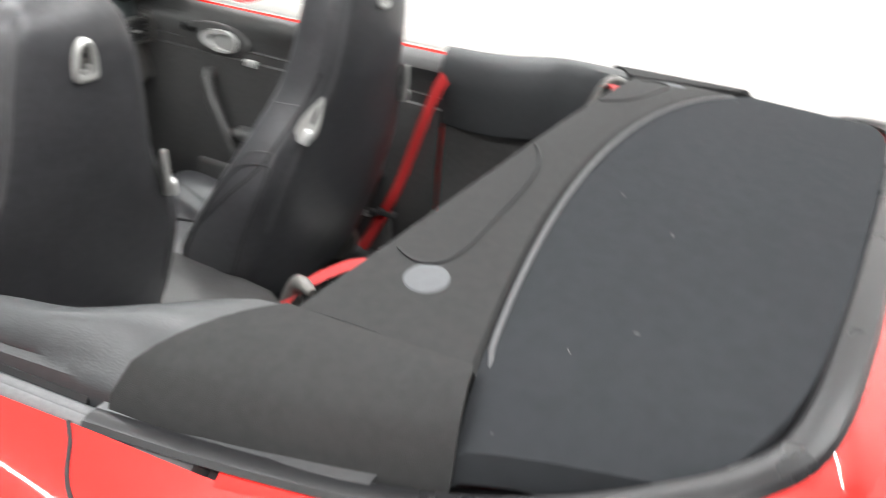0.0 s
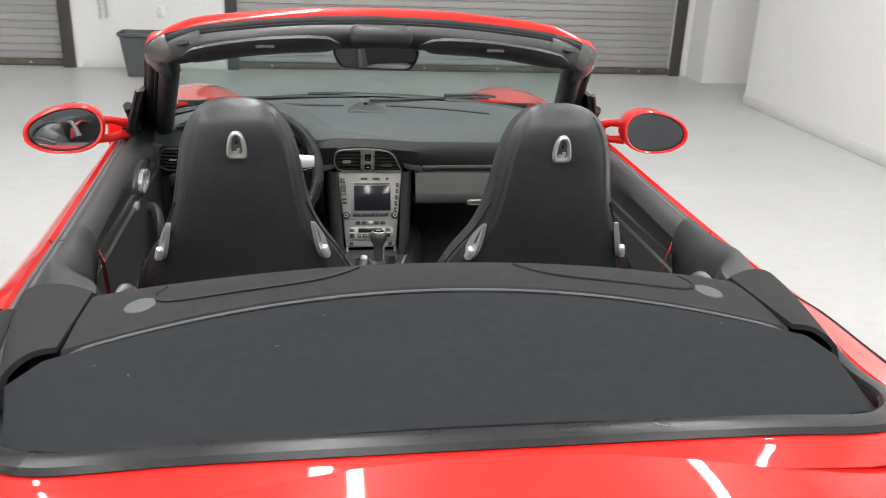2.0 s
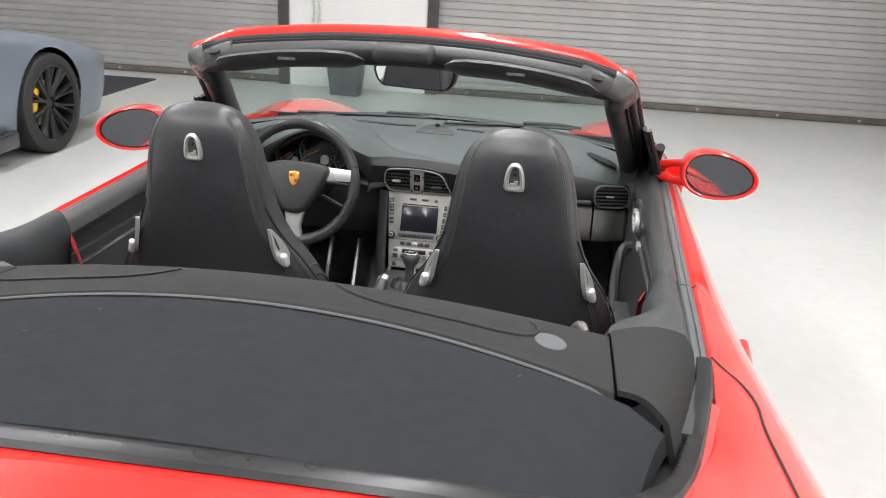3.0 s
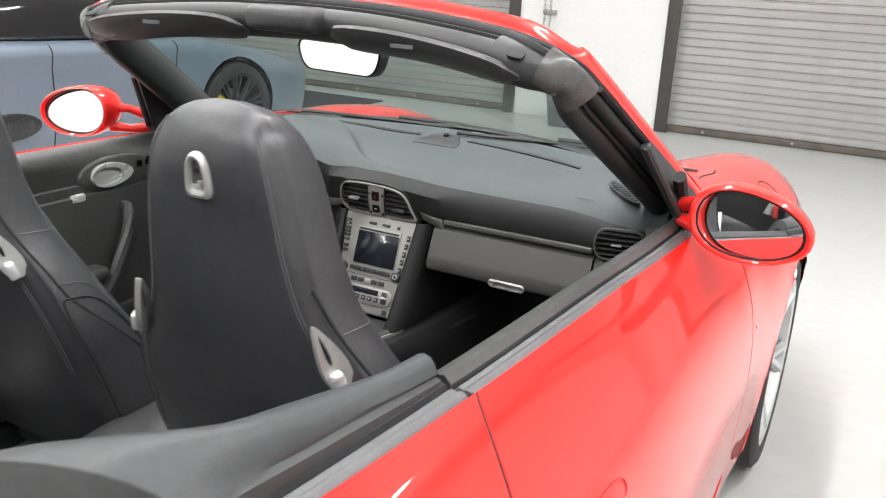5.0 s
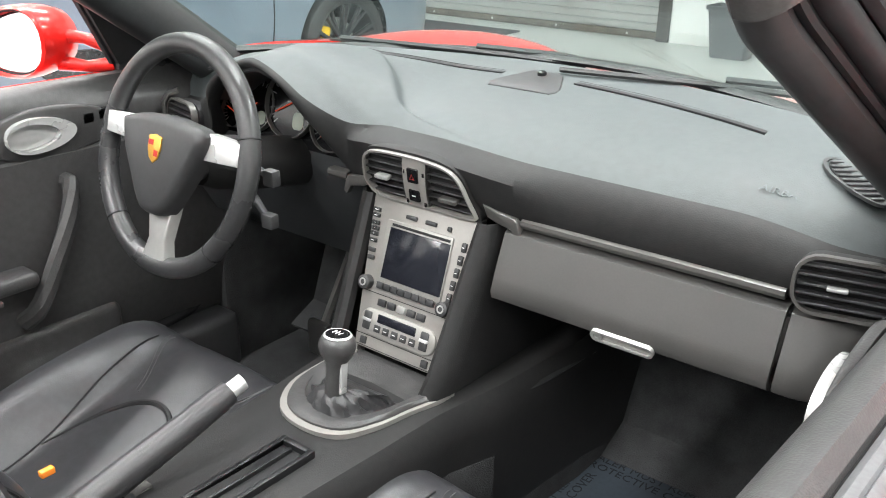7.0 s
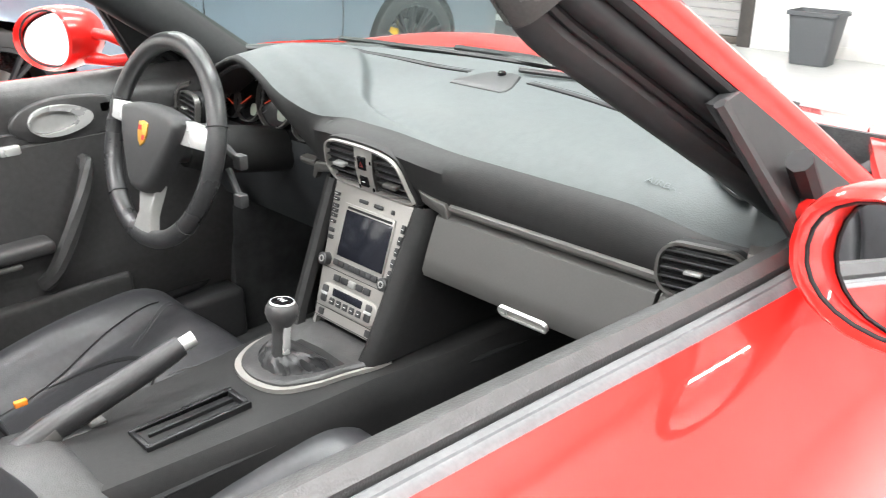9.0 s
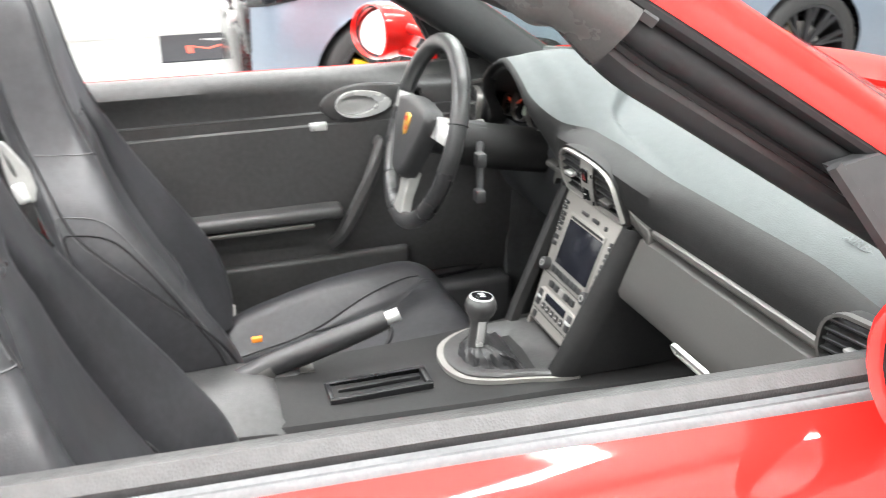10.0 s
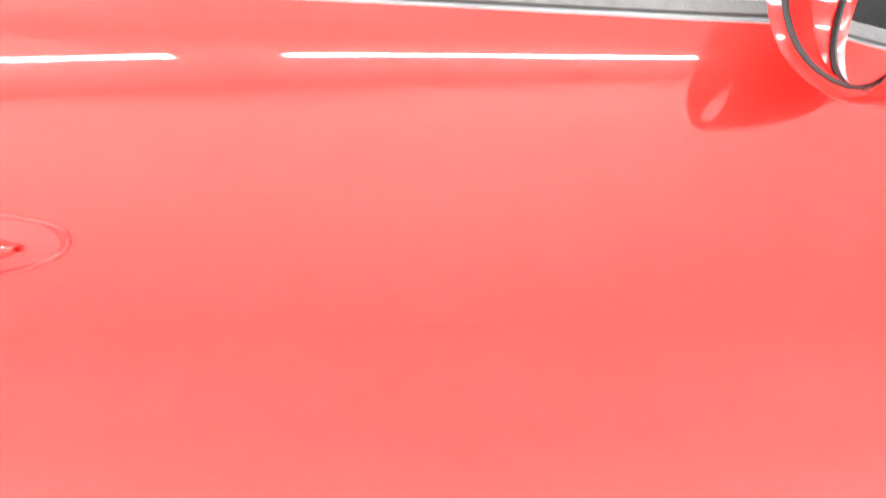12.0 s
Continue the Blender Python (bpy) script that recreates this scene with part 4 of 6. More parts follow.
part("windscreen_black_edge", tube([r + Vector((0, 0, .004)) for r in rows[-1]], .016, 6, flat=.5), TRIM, wf)
for s in (1, -1):
    # sun visor
    a, b = Vector((.105, 1.090, 1.263)), Vector((.500, 1.060, 1.228))
    vrows = []
    for i in range(15):
        t = i / 14
        p = a.lerp(b, t)
        e = min(1, math.sin(math.pi * min(1, max(0, t))) ** .25 + .15) if 0 < t < 1 else .2
        p.z += .012 * math.sin(math.pi * t)
        vrows.append([p + Vector((0, .050 + .050 * e * math.cos(q), -.020 + (.017 * e) * math.sin(q) - .022 * math.cos(q) * e)) for q in [2 * math.pi * k / 12 for k in range(12)]])
    v = part("sun_visor", flip(grid(vrows, closed=True, caps=True), s), LEATHER, car, "black folded sun visor")
    part("visor_label", flip(rbox(.27, .315, 1.0735, 1.076, 1.238, 1.245, .0005, 1, Matrix.Translation((0, 0, .002))), s), GREYGRILLE, v, "small grey label")
part("header_console", merge(rbox(-.080, .080, 1.10, 1.235, 1.244, 1.292, .018, 3), rbox(-.025, .025, 1.20, 1.30, 1.226, 1.258, .012, 3)), TRIM, wf)
mrot = Matrix.Translation((.002, 1.318, 1.186)) @ Matrix.Rotation(radians(-9), 4, "Z") @ Matrix.Rotation(radians(1), 4, "X")
mo = [(px * (1 + .10 * py / .035), py) for px, py in rrect(.236, .066, .026, 5)]
mface = mrot @ Matrix(((1, 0, 0, 0), (0, 0, 1, 0), (0, 1, 0, 0), (0, 0, 0, 1)))
rvm = part("rear_view_mirror", grid([[mface @ Vector((p[0] * f, p[1] * f, z)) for p in mo] for f, z in ((.93, -.008), (.99, -.012), (1.0, -.006), (1.0, .01), (.85, .03), (.4, .036))], closed=True, caps=True), TRIM, car)
part("mirror_pane", grid([[mface @ Vector((p[0] * .93, p[1] * .90, z)) for p in mo] for z in (-.013, -.006)], closed=True, caps=True), MIRROR, rvm, "mirror glass")
part("mirror_stem", tube([(0, 1.335, 1.20), (0, 1.31, 1.235), (0, 1.26, 1.25)], .009, 8), TRIM, rvm)

# ---------------------------------------------------------------- cabin shell
part("cabin_floor", merge(rbox(-.62, .62, -.1, 1.80, .17, .272, .01), shell([[Vector((x, 1.78, .27)) for x in (-.64, 0, .64)], [Vector((x, 1.86, .31)) for x in (-.64, 0, .64)], [Vector((x, 1.95, .55)) for x in (-.64, 0, .64)], [Vector((x, 1.95, .93)) for x in (-.64, 0, .64)]], -.01)), CARPET, car, "black carpeted floor")
part("rear_bulkhead", rbox(-.55, .55, -.10, -.06, .2, .93, .01), CARPET, car)
for s in (1, -1):
    part("sill", flip(merge(rbox(.60, .712, .62, 1.60, .17, .392, .016, 3), rbox(.705, .815, .868, 1.63, .17, .368, .012)), s), TRIM, car, "black sill cover")
    part("scuff_plate", flip(rbox(.716, .776, 1.085, 1.355, .366, .3735, .003), s), BRIGHT, car, "brushed silver scuff plate")
    part("sill_grip", flip(rbox(.650, .672, 1.02, 1.44, .391, .399, .003), s), RUBBER, car)
    # hinge post and lock post in body colour
    post = [[Vector((x, y, z)) for x, y in ((.695, 1.66), (.715, 1.700), (.775, 1.705), (belt(1.63)[0] + .085, 1.645))] for z in (.20, .40, .60, .75, .85, .92)]
    part("hinge_post", flip(shell(post, -.01), s), RED, car)
    lock = []
    curve = spline([(0, .576, .86), (0, .577, .80), (0, .588, .70), (0, .618, .580), (0, .655, .520), (0, .700, .475), (0, .776, .420), (0, .830, .402), (0, .872, .398)], 25)
    for i, p in enumerate(curve):
        tg = (curve[min(24, i + 1)] - curve[max(0, i - 1)]).normalized()
        nn = Vector((0, tg.z, -tg.y)) if tg.z < 0 else Vector((0, -tg.z, -tg.y))
        xo = lerp_table([(.2, .80), (.36, .846), (.56, .862), (.71, .845), (.82, .775), (.92, .68)], p.z)[0]
        lock.append([Vector((.660, p.y, p.z)), Vector((.70, p.y, p.z)) + nn * .002, Vector((.74, p.y, p.z)) + nn * .008, Vector((max(.745, xo - .045), p.y, p.z)) + nn * .018, Vector((max(.75, xo - .02), p.y, p.z)) + nn * .034, Vector((xo - .006, p.y, p.z)) + nn * .060, Vector((xo - .004, p.y, p.z)) + nn * (.10 if i > 12 else .06)])
    part("lock_post", flip(shell(lock, .008), s), RED, car)
    part("rocker_panel", flip(shell([[Vector((.79, y, .345)), Vector((.825, y, .342))] + [q for q in side_profile(y)[21:]] for y in [.57 + 1.065 * i / 12 for i in range(13)]], -.01), s), RED, car)
    seal = spline([(.690, .585, .915), (.680, .60, .80), (.672, .645, .64), (.664, .73, .48), (.664, .84, .408), (.664, 1.05, .402), (.664, 1.40, .402), (.675, 1.55, .412), (.688, 1.628, .46), (.697, 1.652, .62), (.70, 1.622, .80), (.703, 1.555, .90), (.706, 1.50, .955), (.708, 1.44, 1.015)], 64)
    part("door_seal", flip(tube(seal, [.019 - .005 * smoothstep(10, 24, i) for i in range(64)], 8), s), RUBBER, car, "black rubber door seal")
    # footwell side
    part("kick_panel", flip(rbox(.645, .672, 1.60, 1.95, .2, .925, .01), s), CARPET, car)
part("door_check_strap", merge(rbox(.732, .870, 1.668, 1.675, .646, .664, .003), rbox(.728, .754, 1.672, 1.706, .640, .674, .005)), TRIM, car, "black door check strap")
stk = part("warning_sticker", rbox(.712, .757, 1.686, 1.694, .722, .784, .0005, 1), LEADGREY, car, "white warning sticker with a red crossed circle")
ms = Matrix(((1, 0, 0, .7345), (0, 0, -1, 1.6855), (0, 1, 0, .759), (0, 0, 0, 1)))
part("sticker_ring", merge(ring(ellipse(.0195, .0195), ellipse(.0165, .0165), .0008, ms), rbox(-.017, .017, -.0016, .0016, 0, .0008, 0, 1, ms @ Matrix.Rotation(radians(-45), 4, "Z"))), ORANGE_INK, stk)
part("sticker_figure", rbox(-.007, .008, -.004, .003, 0, .0006, 0, 1, ms), GREY_INK, stk)
part("sticker_line", rbox(-.014, .014, -.034, -.029, 0, .0006, 0, 1, ms), GREY_INK, stk)


# ---------------------------------------------------------------- dashboard
def dash_back(x):
    return 1.885 - .27 * (abs(x) / .70) ** 2.2


CX = -.343


def lip(x):
    """Front edge of the dashboard top: the brow over the gauges runs out into the edge on both sides."""
    dx = abs(x - CX)
    base_ = .884 - .024 * smoothstep(.44, .665, abs(x)) - .004 * abs(x)
    brow = .980 - .046 * (dx / .108) ** 1.5
    z = .5 * (base_ + brow + math.sqrt((base_ - brow) ** 2 + .0007))
    k = smoothstep(.25, .10, dx) if dx < .10 else 1 - smoothstep(.10, .25, dx)
    return 1.540 + .03 * smoothstep(.55, .665, abs(x)) - .068 * k, z, base_


CREASE = [(1.50, .10), (1.535, .0), (1.553, -.06), (1.575, -.112), (1.61, -.155), (1.64, -.187), (1.69, -.255), (1.74, -.33), (1.78, -.43)]


def dash_top(x, t):
    """A point of the dashboard top: t runs from the windscreen to the front edge."""
    yb = dash_back(x)
    yl, zl, z1 = lip(x)
    y = yb + (yl - yb) * t
    z = .956 - .024 * smoothstep(.44, .665, abs(x)) * (1 - t) - .004 * abs(x) * (1 - t) - .02 * smoothstep(.60, .68, abs(x)) * (1 - t)
    z = z + (z1 - z) * (.55 * t + .45 * t ** 5) + (zl - z1) * t ** 1.4
    if y < 1.78:
        soft = smoothstep(1.540, 1.590, y)
        z += .016 * (.55 + .45 * soft) * (1 - smoothstep(-.006, .020 + .17 * (1 - soft), x - lerp_table(CREASE, y)[0])) * (1 - smoothstep(1.66, 1.78, y)) * (1 - smoothstep(.0, .12, -.30 - x)) * smoothstep(1.50, 1.545, y)
    return Vector((x, y, z))


xs = [-.665 + 1.33 * j / 240 for j in range(241)]
rows = [[dash_top(x, i / 56) for i in range(57)] for x in xs]
dash = part("dashboard", shell(rows, .012), DASH, car, "leather dashboard top, overhead light painted in as teal-grey")
edge_row = [r[-1] for r in rows]
brow_row = [p for p in edge_row if abs(p.x - CX) < .188]
rows = []
for x, r0 in zip(xs, edge_row):
    dx = abs(x - CX)
    k = 1 - smoothstep(.125, .200, dx)
    b = smoothstep(-.24, -.10, x) * (1 - smoothstep(.05, .24, x))
    y0, z0 = r0.y, r0.z
    e = smoothstep(.55, .665, abs(x))
    yf = 1.507 + .03 * e - .004 * b
    zz = [z0 + .001, z0 - .005 + .001 * b, z0 - .014 + .005 * b, z0 - .027 + .010 * b, min(z0 - .040, .842), min(z0 - .052, .826), .812, .804, .800]
    yy = [y0, y0 + (yf - y0) * .34, y0 + (yf - y0) * .64, y0 + (yf - y0) * .86, y0 + (yf - y0) * .97, yf, yf + .001, yf + .008, yf + .05]
    # it bulges over the centre vent
    yy = [a + (c - a) * b for a, c in zip(yy, [y0, min(1.524, y0 - .003), min(1.502, y0 - .005), min(1.490, y0 - .004), 1.493, 1.499] + yy[6:])]
    # over the gauges the front is only a rolled lip that deepens towards both sides
    drop = .015 + .030 * smoothstep(.06, .16, dx)
    lip_z = [z0 + .001] + [z0 - drop * f for f in (.08, .22, .42, .62, .80, .94, 1.0, .92)]
    lip_y = [y0] + [y0 + f for f in (-.004, -.007, -.0085, -.008, -.006, -.001, .006, .020)]
    rows.append([Vector((x, a + (c - a) * k, b_ + (d - b_) * k)) for a, b_, c, d in zip(yy, zz, lip_y, lip_z)])
# same leather as the top, its shade put into the darker colour
part("dash_front", shell(rows, .01), DASHLOW, dash, "leather dashboard front rolled over the edge, its shade painted in darker")
# defroster slots and centre sensor, side outlets
def dash_z(x, y):
    yb = dash_back(x)
    return dash_top(x, max(0, min(1, (y - yb) / (lip(x)[0] - yb)))).z


for s in (1, -1):
    pts = []
    for x in [.072 + .345 * i / 14 for i in range(15)]:
        y = 1.808 - .03 * x - .48 * x * x
        pts.append(Vector((s * x, y, dash_z(s * x, y))))
    part("defroster_slot", grid([[p + Vector((0, a, b)) for a, b in ((-.011, -.004), (-.011, .0012), (-.010, .0016), (-.009, .0006), (.009, .0006), (.010, .0016), (.011, .0012), (.011, -.004))] for p in pts], closed=True, caps=True), RUBBER, dash)
    mv = Matrix.Translation((s * .556, 1.620, dash_z(s * .556, 1.620) - .0005)) @ Matrix.Rotation(radians(5), 4, "X") @ Matrix.Rotation(radians(s * 7), 4, "Y") @ Matrix.Rotation(radians(s * 42), 4, "Z")
    part("demister_vent", ring([(x_ * (1 + .25 * y_ / .064), y_) for x_, y_ in ellipse(.024, .064, 24)], [(x_ * (1 + .25 * y_ / .064), y_) for x_, y_ in ellipse(.020, .059, 24)], .004, mv), TRIM, dash)
    part("demister_back", slab(ellipse(.018, .059, 24), .0025, mv), RUBBER, dash)
    for k in range(9):
        w = .017 * math.sqrt(max(.05, 1 - ((k - 4) / 4.6) ** 2))
        part("louvre", rbox(-w, w, -.0025, .0025, .001, .005, .001, 1, mv @ Matrix.Translation((0, -.050 + k * .0125, 0))), TRIM, dash)
mc = Matrix.Translation((0.004, 1.772, dash_z(.004, 1.772) - .003)) @ Matrix.Rotation(radians(8), 4, "X")
part("centre_speaker_cover", slab([(-.060, -.042), (.060, -.042), (.066, -.030), (.062, -.01), (.034, .046), (.02, .054), (-.02, .054), (-.034, .046), (-.062, -.01), (-.066, -.030)], .006, mc, .003), TRIM, dash)
part("light_sensor", lathe([(.008, 0), (.008, .008), (.005, .011)], Matrix.Translation((.003, 1.805, dash_z(.003, 1.805))), 12), GLOSS, dash)
part("embossed_word", text_bm("AIRBAG", .017, Matrix.Translation((.49, 1.575, dash_z(.49, 1.575) + .0008)) @ Matrix.Rotation(radians(22), 4, "X") @ Matrix.Rotation(radians(6), 4, "Y"), .0002), EMBOSS, dash)

# trim strip, glovebox, lower dash
for s in (1, -1):
    strip = [Vector((s * x, 1.508 + (.03 * smoothstep(.55, .665, x)), .8085 + .004 * x)) for x in [.168 + (.362 if s > 0 else .042) * i / 12 for i in range(13)]]
    bar = [(.010, .0075), (-.003, .0070), (-.0065, .0045), (-.0075, -.001), (-.004, -.0065), (.010, -.0075)]
    part("trim_strip", grid([[p + Vector((0, a, b)) for a, b in bar] for p in strip], closed=True, caps=True), TITAN2, car, "satin titanium trim strip")
    tip = [(.104, .826), (.128, .820), (.161, .8155), (.166, .808), (.171, .787), (.165, .783), (.157, .797), (.128, .803), (.112, .809)]
    part("trim_strip_end", slab([(s * a, b - .80) for a, b in tip][::s], .012, frame_at((0, 1.510, .80), (1, 0, 0), (0, 0, 1)), .003), TITAN2, car, "angled end of the trim strip")


def glove(x0, x1, n):
    rows = []
    for i in range(n):
        x = x0 + (x1 - x0) * i / (n - 1)
        rows.append([Vector((x, 1.54, .796)), Vector((x, 1.508, .798)), Vector((x, 1.498, .793)), Vector((x, 1.486, .765)), Vector((x, 1.474, .735)), Vector((x, 1.4665, .713)), Vector((x, 1.470, .702)), Vector((x, 1.482, .695)), Vector((x, 1.53, .688)), Vector((x, 1.75, .66))])
    return rows


gb = part("glovebox", shell(glove(.145, .536, 14), .008), GLOVE, car, "dark titanium glovebox lid")
part("dash_end", shell([[p + Vector((0, .03 * smoothstep(.56, .64, p.x), 0)) for p in r] for r in glove(.542, .638, 8)], .008), GLOVE, car)
mgh = facing(.355, 1.4625, .7065, -22)
part("glovebox_handle", ring(rrect(.088, .019, .0085, 5), rrect(.081, .0125, .0055, 5), .006, mgh), SILVER, gb, "silver oval handle with a lock")
part("handle_plate", slab(rrect(.083, .0145, .0065, 5), .003, mgh, .001), TITAN, gb)
part("handle_lock", lathe([(.0075, 0), (.0075, .0055), (.004, .006), (.0038, .004)], mgh @ Matrix.Translation((-.036, 0, 0)), 18), SILVER, gb)
part("knee_panel", shell([[Vector((x, y, z)) for y, z in ((1.575, .845), (1.548, .832), (1.54, .80), (1.545, .775), (1.55, .74), (1.565, .68), (1.60, .62), (1.76, .58))] for x in [-.665 + .52 * i / 8 for i in range(9)]], .008), PAD, car)
part("column_shroud", grid([[Vector((-.337 + rx * math.cos(a), y, zc + rz * math.sin(a))) for a in [2 * math.pi * k / 16 for k in range(16)]] for y, zc, rx, rz in ((1.34, .838, .034, .038), (1.37, .830, .042, .045), (1.45, .812, .046, .046), (1.57, .79, .050, .045))], closed=True, caps=True), DASHLOW, car)
for x, r in ((-.545, .030), (-.60, .022)):
    part("light_switch", lathe([(r, 0), (r, .01), (r * .7, .012), (r * .6, .03), (r * .4, .032)], Matrix.Translation((x, 1.498, .775)) @ Matrix.Rotation(radians(90), 4, "X"), 20), TRIM, car)


def vent_louvres(parent, m, w, h, n, tabs):
    for k in range(n):
        v = -h + 2 * h * (k + .5) / n
        part("louvre", rbox(-w, w, v - .0016, v + .0016, -.012, .001, .0008, 1, m), TRIM, parent)
    for u in tabs:
        part("vent_tab", rbox(u - .011, u + .011, -.0022, .0022, -.004, .009, .0015, 2, m), SILVER, parent)


VENT = [(-.114, .006), (-.111, .024), (-.100, .036), (-.078, .041), (-.040, .0425), (.0, .042), (.035, .039), (.060, .032), (.076, .017), (.088, -.008), (.099, -.029), (.096, -.035), (.070, -.037), (.0, -.037), (-.070, -.037), (-.094, -.033), (-.107, -.022), (-.1135, -.010)]


def vent_outline(f):
    """The centre vent's outline, drawn in by f: a round end towards the driver, a slanted one towards the passenger."""
    pts = [(p.x, p.y) for p in spline([(a, b, 0) for a, b in VENT + VENT[:1]], 73)[:-1]]
    return [(-.008 + (x + .008) * (1 - f / .105), y * (1 - f / .042)) for x, y in pts]


def vent_reach(v, s, outline):
    """Where the outline lies at height v on the side s."""
    xs_ = [p[0] + (q[0] - p[0]) * (v - p[1]) / (q[1] - p[1]) for p, q in zip(outline, outline[1:] + outline[:1]) if (p[1] - v) * (q[1] - v) < 0]
    return max(xs_) if s > 0 else min(xs_)


mvc = frame_at((0, 1.489, .835), (1, 0, 0), (0, -.16, .987))
cv = part("centre_vent", ring(vent_outline(0), vent_outline(.0032), .012, mvc @ Matrix.Translation((0, 0, -.007))), TITAN, car, "dark centre air vent with thin satin rim")
part("vent_body", slab(vent_outline(.001), .030, mvc @ Matrix.Translation((0, 0, -.048))), RUBBER, cv)
part("vent_collar", ring(vent_outline(-.004), vent_outline(.0005), .045, mvc @ Matrix.Translation((0, 0, -.047))), DASHLOW, cv)
for k in range(6):
    v = -.0335 + .072 * (k + .5) / 6
    for s in (1, -1):
        far_, near_ = vent_reach(v, s, vent_outline(.003)), -.009 + s * .019
        part("louvre", rbox(min(near_, far_), max(near_, far_), v - .0013, v + .0013, -.018, .001, .0008, 1, mvc), TRIM, cv)
for u, v, w in ((-.074, -.001, .013), (.052, -.013, .016)):
    part("vent_tab", rbox(u - w, u + w, v - .0034, v + .0034, -.004, .010, .0022, 2, mvc), TITAN2 if u > 0 else CUP, cv)
part("switch_panel", grid([[mvc @ Vector((-.009 + (.0215 + .001 * v / .04) * u, v, .004 + .005 * (1 - (v / .042) ** 2) - .003 * u * u)) for v in [-.036 + .077 * i / 12 for i in range(13)]] for u in (-1, -.8, -.4, 0, .4, .8, 1)]), TITAN, cv, "curved satin switch panel")
part("panel_edge", slab([(-.030, -.036), (.012, -.036), (.013, .041), (-.031, .041)], .018, mvc @ Matrix.Translation((0, 0, -.018))), TITAN2, cv)
part("hazard_button", rbox(-.0185, .0015, .004, .027, .004, .0105, .002, 2, mvc), GLOSS, cv)
part("hazard_triangle", ring([(-.0135, .010), (-.0035, .010), (-.0085, .0195)], [(-.0115, .0113), (-.0055, .0113), (-.0085, .017)], .0006, mvc @ Matrix.Translation((0, 0, .0104))), HAZARD, cv)
part("lock_switch", rbox(-.0185, .0015, -.026, -.007, .004, .0105, .002, 2, mvc), GLOSS, cv)
part("lock_print", rbox(-.012, -.005, -.0175, -.0155, .0103, .0108, 0, 1, mvc), WHITE_INK, cv)
for u, v in ((-.027, .018), (.009, .018), (-.026, -.030), (.008, -.030)):
    part("panel_clip", rbox(u - .002, u + .002, v - .0035, v + .0035, .003, .0065, .0008, 1, mvc), GLOSS, cv)
for s in (1, -1):
    mo_ = facing(s * .592, 1.500, .837, 6, s * 12)
    ov = part("side_vent", ring(rrect(.112, .069, .028), rrect(.104, .061, .024), .012, mo_ @ Matrix.Translation((0, 0, -.006))), TITAN2, car, "titanium framed side air vent")
    part("vent_body", slab(rrect(.108, .065, .026), .02, mo_ @ Matrix.Translation((0, 0, -.030))), RUBBER, ov)
    vent_louvres(ov, mo_ @ Matrix.Translation((0, 0, .004)), .050, .0275, 5, (-.008,))
    part("vent_cheek", flip(shell([[Vector((x, y, .797)), Vector((x, y, .83)), Vector((x, y + .002, .858)), Vector((x - .004, y + .010, .871)), Vector((x - .010, y + .028, .874))] for x, y in ((.644, 1.500), (.658, 1.507), (.673, 1.522), (.685, 1.547), (.692, 1.585), (.694, 1.62))], .005), s), TITAN2, ov)

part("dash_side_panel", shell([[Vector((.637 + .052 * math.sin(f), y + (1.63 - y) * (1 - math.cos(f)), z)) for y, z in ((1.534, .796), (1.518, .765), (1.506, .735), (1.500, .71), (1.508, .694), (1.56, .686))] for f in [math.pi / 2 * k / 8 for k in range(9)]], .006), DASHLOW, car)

# instrument hood and gauges
hood = part("hood_rim", tube([p + Vector((0, .010, -.021)) for p in brow_row if abs(p.x - CX) < .10], .003, 8), TRIM, car, "black edge of the instrument hood")
lining_row = [p for p in brow_row if abs(p.x - CX) < .158]
part("hood_lining", shell([[Vector((p.x + (CX - p.x) * .03, p.y + .004, p.z - .015)) for p in lining_row], [Vector((p.x + (CX - p.x) * .08, 1.560, p.z - .026)) for p in lining_row]], .004), TRIM, hood)
mg = facing(CX, 1.556, .874, 16)
part("gauge_plate", slab([(-.225, -.055), (.225, -.055), (.21, .01), (.15, .06), (.07, .088), (-.07, .088), (-.15, .06), (-.21, .01)], .004, mg @ Matrix.Translation((0, 0, -.006))), GLOSS, car)
for u, v, r, ang in ((0, .018, .062, 208), (-.094, .004, .050, 215), (.098, -.004, .046, 230), (-.152, -.018, .030, 160)):
    g = mg @ Matrix.Translation((u, v, .004 if u else .008))
    ga = part("gauge", merge(lathe([(r, -.004), (r, .008), (r * .965, .008), (r * .95, .0)], g, 40)), TITAN2, car, "round instrument with dull silver ring")
    part("dial_face", lathe([(r * .94, -.003), (r * .94, .0005)], g, 32), GLOSS, ga)
    for k in range(19):
        a = radians(-45 + 270 * k / 18)
        q = g @ Matrix.Rotation(a, 4, "Z") @ Matrix.Translation((r * .80, 0, 0))
        part("tick", rbox(-.004 if k % 2 else -.006, .004, -.0006, .0006, .0005, .0014, 0, 1, q), TICK_INK, ga)
    part("needle", rbox(-.004, r * .66, -.0011, .0011, .002, .004, .0006, 1, g @ Matrix.Rotation(radians(ang), 4, "Z")), NEEDLE, ga, "orange needle")
    if r > .04:
        part("display", slab(rrect(r * .42, r * .48, .009), .0012, g @ Matrix.Translation((r * .34, -r * .46, .0006))), LCD, ga, "grey-green display")

